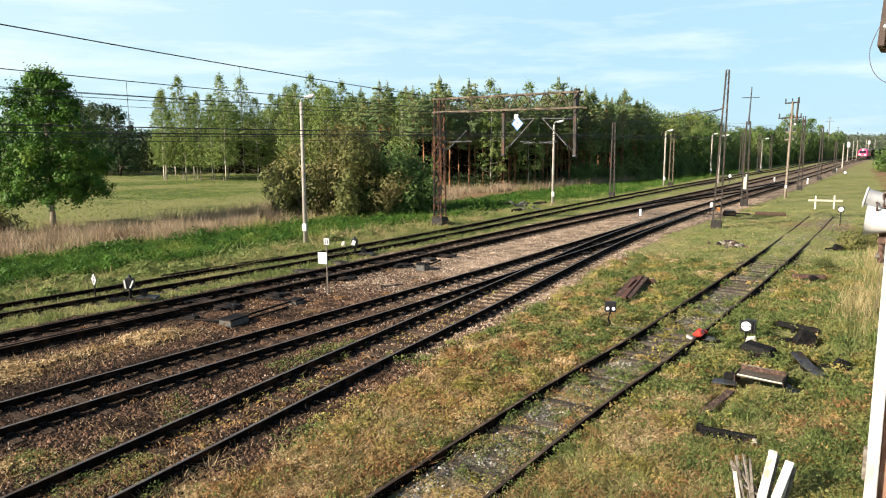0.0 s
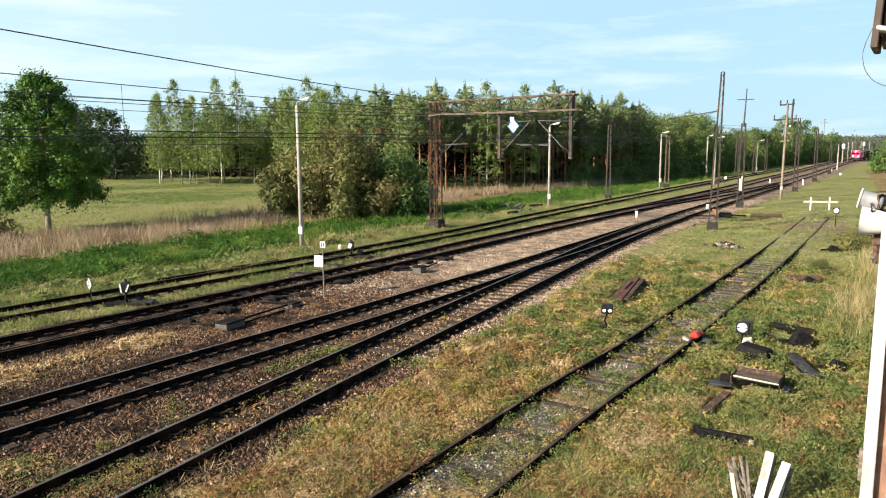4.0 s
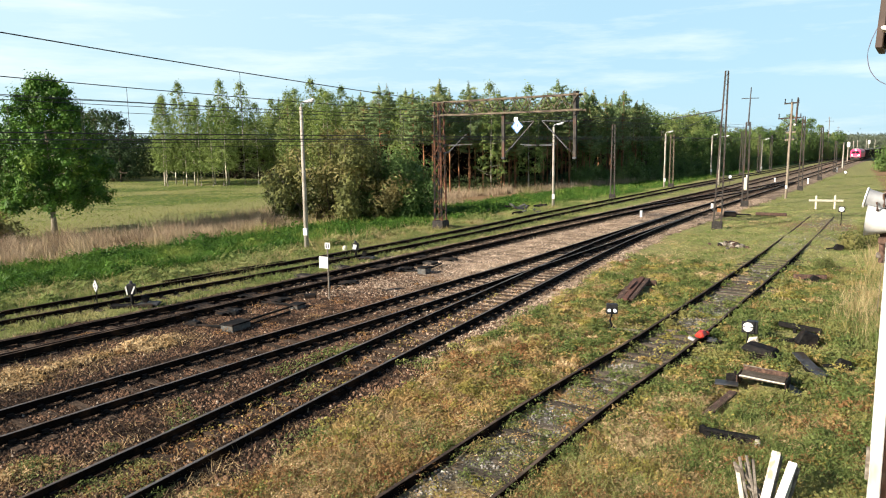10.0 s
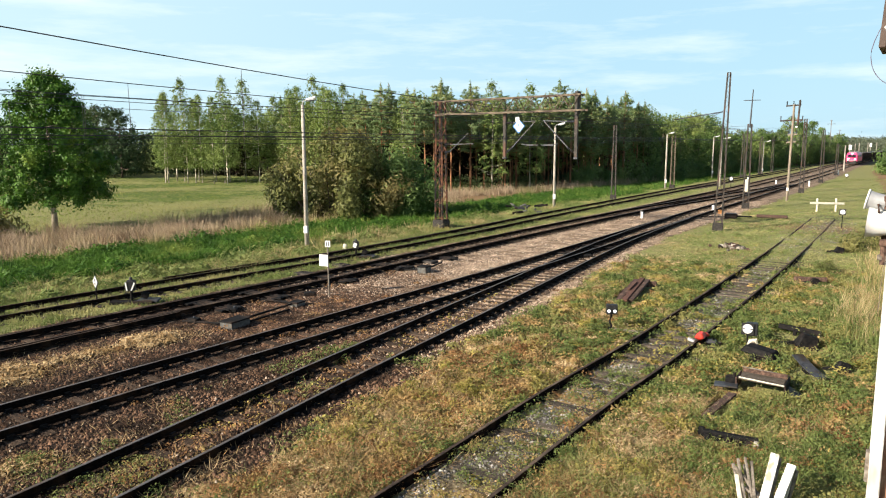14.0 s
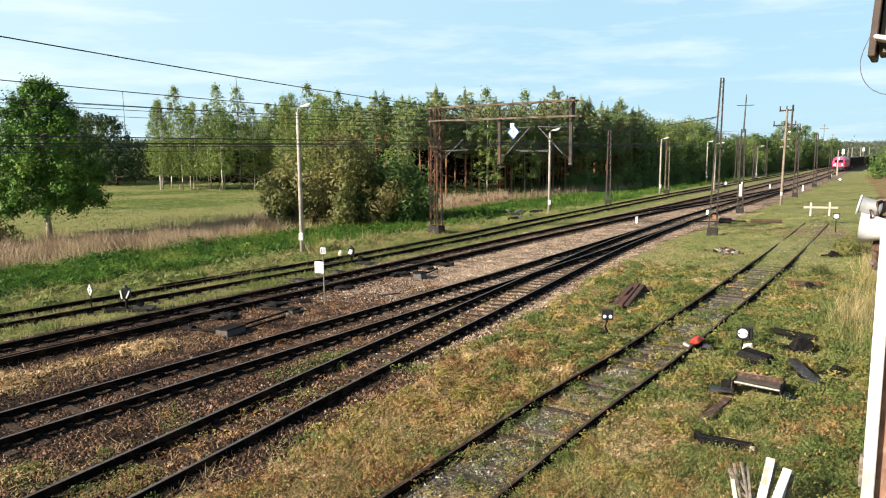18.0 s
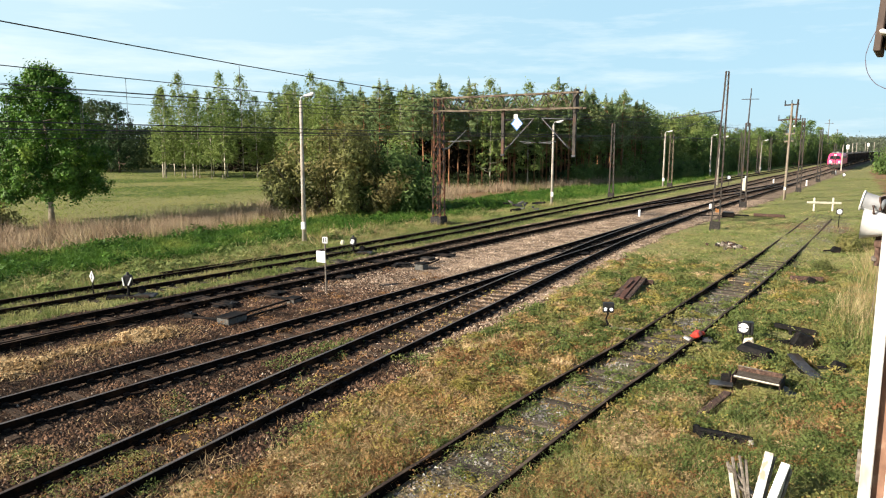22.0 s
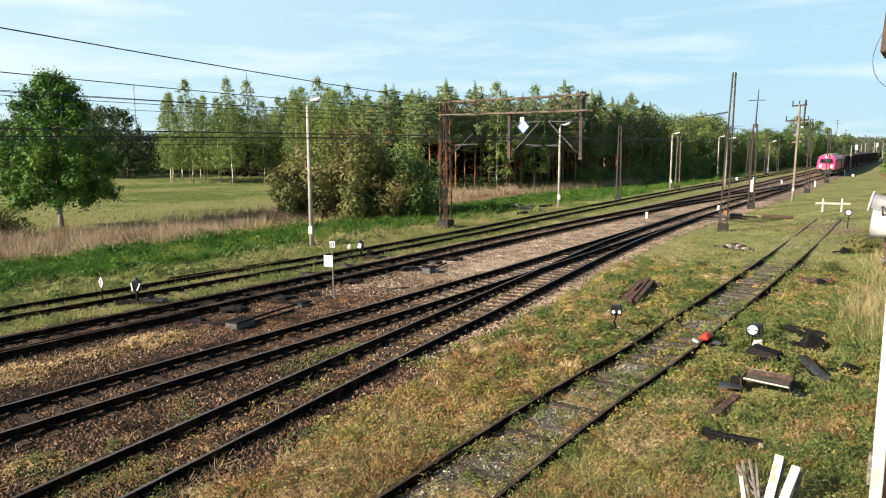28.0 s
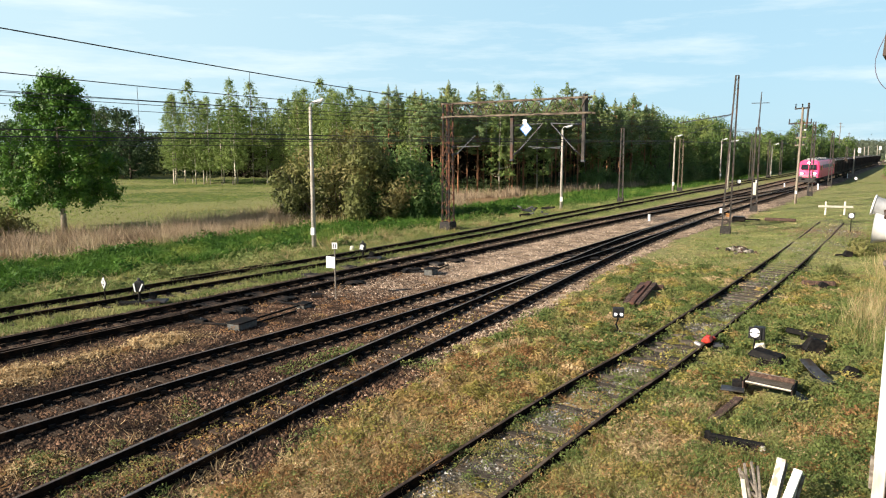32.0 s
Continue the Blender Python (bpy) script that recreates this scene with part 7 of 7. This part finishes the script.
# ---- the signal box behind and beside the eye ----
for name, c, s in (("wall_front", (1.9, -0.75, 3.4), (7.0, 0.3, 7.2)), ("wall_back", (1.9, -5.75, 3.4), (7.0, 0.3, 7.2)), ("wall_side", (-1.45, -3.25, 3.4), (0.3, 4.7, 7.2)), ("wall_far_side", (5.25, -3.25, 3.4), (0.3, 4.7, 7.2))):
    tagged(new(name, Geo().box(c, s).mesh(name, BEIGE)), "plain rendered wall of the signal box", "wall", kind="structure")
tagged(new("ceiling", Geo().box((1.9, -3.25, 7.15), (7.8, 6.2, 0.25)).mesh("ceiling", CONCRETE_DARK)), "flat roof of the signal box", "roof", kind="structure")
W = empty("wall_bay", pose(-0.155, 5.0, 0, 0, 0, 4))
part("corner_board", Geo().box((0.034, 0, 2.35), (0.068, 0.1, 5.2), bevel=0.006), PLANK_PAINT, W, "flaking white corner board")
part("boarding", Geo().box((0.52, 0.04, 2.35), (0.9, 0.06, 5.16), bevel=0.006), WALL_BROWN, W, "brown weathered boarding")
part("strip", Geo().box((0.165, -0.005, 2.35), (0.05, 0.05, 5.18), bevel=0.004), PLANK_PAINT, W)
part("catch", Geo().box((-0.006, -0.01, 3.38), (0.03, 0.06, 0.2), bevel=0.004), GREY_WOOD, W)
tagged(W, "boarded bay of the signal box with white corner boards", "wall", kind="structure")
# board colour darkened to carry the shade under the roof
EAVE_GREY = surface("shaded_grey_brown_board", (0.10, 0.085, 0.07), (0.19, 0.165, 0.135), 9, 0.85, 0.3, 0, (0.07, 0.055, 0.045), 1.5)
E = empty("eave", pose(-0.20, 4.0, 0, 0, 0, 0))
part("soffit", Geo().box((0.44, 0.02, 6.235), (0.8, 0.26, 0.84), Matrix.Rotation(radians(3), 4, "Y")), EAVE_GREY, E, "grey-brown board")
part("edge_board", Geo().box((0.016, -0.01, 6.235), (0.03, 0.3, 0.84), Matrix.Rotation(radians(3), 4, "Y"), 0.004), surface("dark_brown_paint", (0.05, 0.035, 0.03), (0.10, 0.07, 0.055), 8, 0.7), E, "dark brown edge")
part("bottom_flashing", Geo().box((0.42, -0.08, 5.79), (0.86, 0.34, 0.018), Matrix.Rotation(radians(14), 4, "Y"), 0.006), WHITE, E, "white flashing")
part("rafter", Geo().box((0.75, -2.3, 6.72), (0.3, 4.5, 0.2), bevel=0.01), OLD_WOOD, E, "dark rafter back to the wall")
tagged(E, "grey-brown eave board with white flashing", "eave", kind="structure")
loop = [(-0.195, 3.97, 5.98), (-0.212, 3.97, 5.946), (-0.23, 3.97, 5.904), (-0.246, 3.97, 5.86), (-0.255, 3.97, 5.82), (-0.2555, 3.97, 5.79), (-0.25, 3.97, 5.756), (-0.241, 3.97, 5.729), (-0.228, 3.97, 5.706), (-0.213, 3.97, 5.687), (-0.197, 3.97, 5.673), (-0.164, 3.97, 5.655), (-0.1, 3.97, 5.64)]
tagged(new("loose_cable", Geo().path(loop, 0.0021, 6).mesh("loose_cable", surface("grey_violet_cable", (0.09, 0.09, 0.13), (0.13, 0.125, 0.18), 20, 0.6))), "loose grey cable looping from the eave", "cable")
# floodlight and horn on a bracket
LAMP_GREY = surface("dull_lamp_grey", (0.34, 0.35, 0.36), (0.50, 0.51, 0.52), 9, 0.45, 0.05, 0.3)
L = empty("floodlight", pose(-0.335, 7.0, 4.885, 0, 0, 0) @ Matrix.Scale(0.76, 4))
tilt = Matrix.Rotation(radians(-78), 4, "Y")
part("housing", Geo().lathe([(0.0, -0.12), (0.07, -0.11), (0.085, -0.06), (0.095, 0.06), (0.105, 0.1)], 24, (0.03, 0, 0.02), tilt), LAMP_GREY, L, smooth=True)
part("rim", Geo().lathe([(0.1, 0.098), (0.116, 0.1), (0.116, 0.115), (0.1, 0.118), (0.092, 0.11)], 24, (0.03, 0, 0.02), tilt), WHITE, L, "white rim", smooth=True)
part("glass", Geo().lathe([(0.0, 0.1), (0.1, 0.1)], 24, (0.03, 0, 0.02), tilt), GREY_PAINT, L)
part("yoke", Geo().path([(0.04, -0.11, 0.0), (0.05, -0.12, -0.08), (0.06, 0.0, -0.16)], 0.014, 6), OLD_WOOD, L)
part("rear_strap", Geo().bar((0.13, -0.02, 0.1), (0.14, 0.0, -0.05), 0.02, 0.16), OLD_WOOD, L)
part("stay", Geo().tube((0.1, 0, 0.09), (0.5, 0, 0.16), 0.013, n=6), GREY_WOOD, L)
tagged(L, "grey round floodlight with a white rim", "floodlight")
H = empty("horn_loudspeaker", pose(-0.30, 7.0, 4.72, 0, 0, 0))
part("bell", Geo().lathe([(0.142, 0.1), (0.135, 0.095), (0.11, 0.0), (0.085, -0.1), (0.08, -0.12), (0.0, -0.12)], 28, (0.02, 0, 0), Matrix.Rotation(radians(-86), 4, "Y")), WHITE, H, "white flared bell", smooth=True)
part("driver", Geo().lathe([(0.0, -0.36), (0.085, -0.35), (0.1, -0.3), (0.1, -0.16), (0.085, -0.13)], 24, (0.02, 0, 0), Matrix.Rotation(radians(-86), 4, "Y")), WHITE, H, smooth=True)
part("seam", Geo().lathe([(0.102, -0.17), (0.104, -0.16), (0.102, -0.15)], 24, (0.02, 0, 0), Matrix.Rotation(radians(-86), 4, "Y")), GREY_PAINT, H)
tagged(H, "white horn loudspeaker below the floodlight", "loudspeaker")
B = empty("lamp_bracket", pose(-0.24, 7.05, 0))
part("pole", Geo().tube((0, 0, 4.36), (-0.01, 0, 4.95), 0.03, n=8), OLD_WOOD, B, "rusty brown pole")
part("wall_arm", Geo().tube((0, 0, 4.5), (1.2, -0.1, 4.5), 0.025, n=8), OLD_WOOD, B)
part("wall_arm", Geo().tube((0, 0, 4.8), (1.2, -0.1, 4.8), 0.025, n=8), OLD_WOOD, B)
part("wall_post", Geo().box((1.2, -0.1, 3.4), (0.12, 0.12, 7.4), bevel=0.01), OLD_WOOD, B)
part("clamp", Geo().box((0.02, 0, 4.55), (0.12, 0.1, 0.06), bevel=0.01), OLD_WOOD, B)
part("clamp", Geo().box((0.06, 0, 4.42), (0.22, 0.05, 0.05), bevel=0.01), GREY_WOOD, B)
part("hanging_cable", Geo().path([(0.02, -0.03, 4.5), (0.0, -0.03, 4.2), (-0.01, -0.03, 3.95), (0.0, -0.03, 4.05)], 0.002, 5), GREY_WOOD, B)
tagged(B, "rusty pole that carries floodlight and loudspeaker", "pole")

# oily rods, plates and joints round the points of the first main line
rr = random.Random(12)
for x, y, n in ((-20.4, 15.4, 4), (-20.3, 17.6, 3), (-20.35, 21.5, 3), (-20.2, 25.2, 4), (-19.9, 28.5, 3), (-14.75, 33.0, 3), (-14.7, 36.2, 3)):
    t = empty("throw_rods", pose(x, y, ground_at(x, y) + 0.06, 0, 0, rr.uniform(-3, 3)))
    for k in range(n):
        part("rod", Geo().bar((-1.15 + rr.uniform(-0.1, 0.1), 0.17 * k, 0.03), (1.15 + rr.uniform(-0.1, 0.2), 0.17 * k + rr.uniform(-0.08, 0.08), 0.05), 0.05, 0.05, 0.008), IRON_BLACK, t)
    for s in (-0.92, 0.9):
        part("plate", Geo().box((s, 0.2, 0.02), (0.4, 0.5 + 0.1 * n, 0.06), bevel=0.015), IRON_BLACK, t)
    tagged(t, "oily black throw rods of the points between the rails", "switch gear", "throw rods of the points")
for x, y in ((-22.3, 24.4), (-22.2, 21.9), (-19.4, 27.4)):
    t = empty("cable_cover", pose(x, y, ground_at(x, y), 0, 0, rr.uniform(-10, 10)))
    part("slab", Geo().box((0, 0, 0.06), (0.75, 0.55, 0.12), bevel=0.02), CONCRETE_DARK, t)
    part("grip", Geo().bar((-0.12, 0, 0.14), (0.12, 0, 0.14), 0.03), IRON_BLACK, t)
    tagged(t, "flat dark slab cover beside the rails", "cover", "slab covers")
# fishplates where the rail lengths meet
for c, ys in ((T2, (10.5, 22.0, 33.5, 45)), (T3, (9.2, 19.5, 30, 41.5)), (T4, (11.5, 21.5)), (T5, (10.4, 21.2, 32))):
    for y in ys:
        for off in (-0.7535, 0.7535):
            t = empty("rail_joint", pose(float(c(y)) + off, y, 0, 0, 0, math.degrees(-math.atan(float(c(y + 0.2) - c(y - 0.2)) / 0.4))))
            for s in (-1, 1):
                p = part("fishplate", Geo().box((s * 0.03, 0, -0.085), (0.03, 0.62, 0.085), bevel=0.008), RUST_SHADED, t)
                for k in (-0.21, -0.07, 0.07, 0.21):
                    part("bolt", Geo().tube((s * 0.045, k, -0.085), (s * 0.075, k, -0.085), 0.018, n=6), IRON_BLACK, p)
            tagged(t, "bolted rail joint with rusty fishplates", "rail joint", "rail joints")
t = empty("marker_stone", pose(-26.2, 29.0, ground_at(-26.2, 29.0), 0, 0, 20))
part("stone", Geo().box((0, 0, 0.12), (0.26, 0.2, 0.36), Matrix.Rotation(0.15, 4, "Y"), 0.06, taper=0.8), CREAM, t)
tagged(t, "pale painted marker stone beside the far siding", "stone")

# ---- the goods train ----
def bogie(parent, y, wheels=(-1.1, 1.1), r=0.5):
    b = part("bogie_frame", Geo().box((0, y, 0.62), (2.2, 2.9, 0.34), bevel=0.06), LOCO_DARK, parent)
    for dy in wheels:
        for s in (-0.75, 0.75):
            part("wheel", Geo().lathe([(0.0, -0.06), (r * 0.9, -0.06), (r, -0.05), (r, 0.05), (r + 0.03, 0.06), (0.0, 0.06)], 20, (s, y + dy, r), Matrix.Rotation(radians(90), 4, "Y")), LOCO_DARK, b)
    return b


def locomotive():
    """An electric locomotive whose front stands at y = 0 of its own space."""
    t = empty("locomotive")
    ring = [(1.30, 0.95), (1.45, 1.05), (1.48, 2.1), (1.40, 2.9), (1.22, 3.55), (0.85, 3.78)]
    section = [(-w, z) for w, z in ring] + [(w, z) for w, z in reversed(ring)]
    n = len(section)
    g = Geo()
    def lean(z):
        return 0.0 if z < 2.0 else 0.75 * ((z - 2.0) / 1.78) ** 1.25
    stations = [(0.0, 0.86, 1), (0.22, 0.97, 0.8), (1.6, 1.0, 0.0), (17.4, 1.0, 0.0), (18.78, 0.97, -0.8), (19.0, 0.86, -1)]
    for y, k, w in stations:
        g.v += [(x * k, y + lean(z) * w, z) for x, z in section]
    for i in range(len(stations) - 1):
        g.f += [(i * n + k, i * n + n + k, i * n + n + (k + 1) % n, i * n + (k + 1) % n) for k in range(n)]
    g.f += [tuple(range(n)), tuple(reversed(range(len(stations) * n - n, len(stations) * n)))]
    g.m = [0] * len(g.f)
    body = part("body", g, LOCO_RED, t)
    part("windscreen", Geo().box((0, 0.17, 2.72), (1.9, 0.05, 0.8), Matrix.Rotation(radians(-24), 4, "X"), 0.01), GLASS_DARK, body, "dark windscreen")
    part("windscreen_post", Geo().box((0, 0.13, 2.72), (0.07, 0.06, 0.82), Matrix.Rotation(radians(-24), 4, "X")), LOCO_RED, body)
    part("front_band", Geo().box((0, -0.012, 1.28), (2.2, 0.02, 0.16), bevel=0.005), ROOF_GREY, body, "pale grey band")
    for s in (-1, 1):
        part("headlight", Geo().lathe([(0.0, 0.06), (0.17, 0.05), (0.2, 0.0)], 16, (s * 0.82, -0.01, 1.72), Matrix.Rotation(radians(90), 4, "X")), HEADLIGHT, body, "lit round headlight")
        part("tail_light", Geo().box((s * 0.52, -0.02, 1.7), (0.16, 0.03, 0.14), bevel=0.01), GLASS_DARK, body)
        b = part("buffer", Geo().tube((s * 0.875, -0.55, 1.05), (s * 0.875, 0.05, 1.05), 0.1, n=10), LOCO_DARK, t)
        part("buffer_plate", Geo().box((s * 0.875, -0.57, 1.05), (0.5, 0.05, 0.36), bevel=0.04), LOCO_DARK, b)
        for y in (1.25, 17.1):
            part("cab_window", Geo().box((s * 1.44, y + 0.2, 2.55), (0.05, 0.75, 0.62), bevel=0.02), GLASS_DARK, body, "dark side window")
            part("cab_door", Geo().box((s * 1.475, y + 1.1, 2.0), (0.04, 0.62, 1.75), bevel=0.02), LOCO_RED, body)
        for k in range(6):
            part("grille", Geo().box((s * 1.44, 4.2 + 2.1 * k, 2.75), (0.05, 1.5, 0.55), bevel=0.02), ROOF_GREY, body, "pale ventilation grille")
        part("skirt", Geo().box((s * 1.35, 9.5, 0.78), (0.1, 7.5, 0.5), bevel=0.03), LOCO_DARK, t)
    part("top_light", Geo().lathe([(0.0, 0.06), (0.15, 0.05), (0.18, 0.0)], 16, (0, 0.5, 3.42), Matrix.Rotation(radians(70), 4, "X")), HEADLIGHT, body, "lit top lamp")
    part("buffer_beam", Geo().box((0, 0.1, 0.82), (2.6, 0.35, 0.5), bevel=0.05), LOCO_DARK, t)
    part("plough", Geo().box((0, -0.05, 0.42), (2.3, 0.2, 0.35), bevel=0.04), LOCO_DARK, t)
    roof = part("roof", Geo().box((0, 9.5, 3.82), (1.7, 15.5, 0.16), bevel=0.05), ROOF_GREY, t, "dusty grey roof")
    for y in (3.4, 6.4, 9.5, 12.6, 15.6):
        part("roof_box", Geo().box((0, y, 3.96), (1.2, 1.6, 0.22), bevel=0.05), ROOF_GREY, roof)
    for y, up in ((4.9, 0), (14.1, 1)):
        g = Geo()
        g.bar((0.5, y - 0.9, 4.1), (0.5, y + 0.9, 4.25 + 0.5 * up), 0.05)
        g.bar((-0.5, y - 0.9, 4.1), (-0.5, y + 0.9, 4.25 + 0.5 * up), 0.05)
        g.bar((0.4, y + 0.9, 4.25 + 0.5 * up), (0.4, y - 0.5, 4.32 + 1.1 * up), 0.04)
        g.bar((-0.4, y + 0.9, 4.25 + 0.5 * up), (-0.4, y - 0.5, 4.32 + 1.1 * up), 0.04)
        g.bar((-0.85, y - 0.5, 4.35 + 1.1 * up), (0.85, y - 0.5, 4.35 + 1.1 * up), 0.05)
        part("pantograph", g, IRON_BLACK, roof)
    bogie(t, 4.2, r=0.6)
    bogie(t, 14.8, r=0.6)
    return tagged(t, "crimson electric locomotive with lit headlights", "locomotive")


def wagon():
    """An open goods wagon, its front end at y = 0 of its own space."""
    t = empty("goods_wagon")
    L, w = 13.6, 1.4
    for s in (-1, 1):
        side = part("side_wall", Geo().box((s * w, L / 2, 2.3), (0.08, L - 0.5, 2.2), bevel=0.01), WAGON, t)
        for k in range(9):
            part("rib", Geo().box((s * (w + 0.09), 0.45 + (L - 0.9) * k / 8, 2.25), (0.1, 0.14, 2.1), bevel=0.015), WAGON, side)
        part("top_rail", Geo().box((s * (w + 0.02), L / 2, 3.44), (0.16, L - 0.45, 0.12), bevel=0.02), ROOF_GREY, t, "worn pale top edge")
        part("sole_bar", Geo().box((s * 1.1, L / 2, 1.08), (0.14, L - 0.3, 0.3), bevel=0.02), LOCO_DARK, t)
        for y in (-0.35, L - 0.05):
            part("buffer", Geo().tube((s * 0.875, y, 1.05), (s * 0.875, y + 0.42, 1.05), 0.12, n=10), LOCO_DARK, t)
    for y in (0.22, L - 0.22):
        part("end_wall", Geo().box((0, y, 2.3), (2 * w, 0.08, 2.2), bevel=0.01), WAGON, t)
    part("floor", Geo().box((0, L / 2, 1.2), (2 * w - 0.1, L - 0.5, 0.1)), LOCO_DARK, t)
    g = Geo()
    r = random.Random(9)
    nx_, ny_ = 6, 20
    for i in range(ny_ + 1):
        for k in range(nx_ + 1):
            u = k / nx_ * 2 - 1
            g.v.append((u * (w - 0.06), 0.3 + (L - 0.6) * i / ny_, 3.05 + 0.3 * (1 - u * u) * (0.7 + 0.3 * math.sin(i * 0.9)) + r.uniform(-0.05, 0.05)))
    g.f = [(i * 7 + k, i * 7 + k + 1, i * 7 + k + 8, i * 7 + k + 7) for i in range(ny_) for k in range(nx_)]
    g.m = [0] * len(g.f)
    part("coal_load", g, COAL, t)
    bogie(t, 2.3, (-0.9, 0.9), 0.46)
    bogie(t, L - 2.3, (-0.9, 0.9), 0.46)
    return tagged(t, "dark open goods wagon loaded with coal", "wagon", "goods wagons")


loco = locomotive()
for ob in loco.children_recursive:      # a low-built type
    if ob.parent == loco:
        ob.scale.z = 0.88
train = [(loco, 0.0, 19.0)]
at = 19.9
car = wagon()
for ob in car.children:
    ob.scale.z = 0.9
for k in range(11):
    train.append((car if k == 0 else copy_thing(car, Matrix()), at, 13.6))
    at += 14.35

# ---- sleepers, piece by piece ----
for t, rows, meshes, low in track_list:
    for k, (x, y, s, wobble, dz) in enumerate(rows):
        ob = new("sleeper", meshes[k % 3])
        ob.parent = t
        ob.matrix_basis = pose(x, y, -0.165 + low + dz + float(fall(y)), 0, 0, math.degrees(-math.atan(s)) + wobble)

# where the train's front stands along the line, time by time
FRONT = [(0, 281), (3, 274), (6, 266), (10, 249), (13, 234), (17, 212), (20, 192), (23, 171), (25, 157), (28, 138), (30, 125.5), (32, 112)]


def motions():
    for ob, back, length in train:
        rows = []
        for t, y in FRONT:
            a, b = y + back, y + back + length
            pa, pb = Vector((float(T3(a)), a, float(fall(a)))), Vector((float(T3(b)), b, float(fall(b))))
            d = pb - pa
            rows.append((t, pose(pa.x, pa.y, pa.z, math.degrees(math.atan2(d.z, d.y)), 0, math.degrees(-math.atan2(d.x, d.y)))))
        walk(ob, rows)


motions()
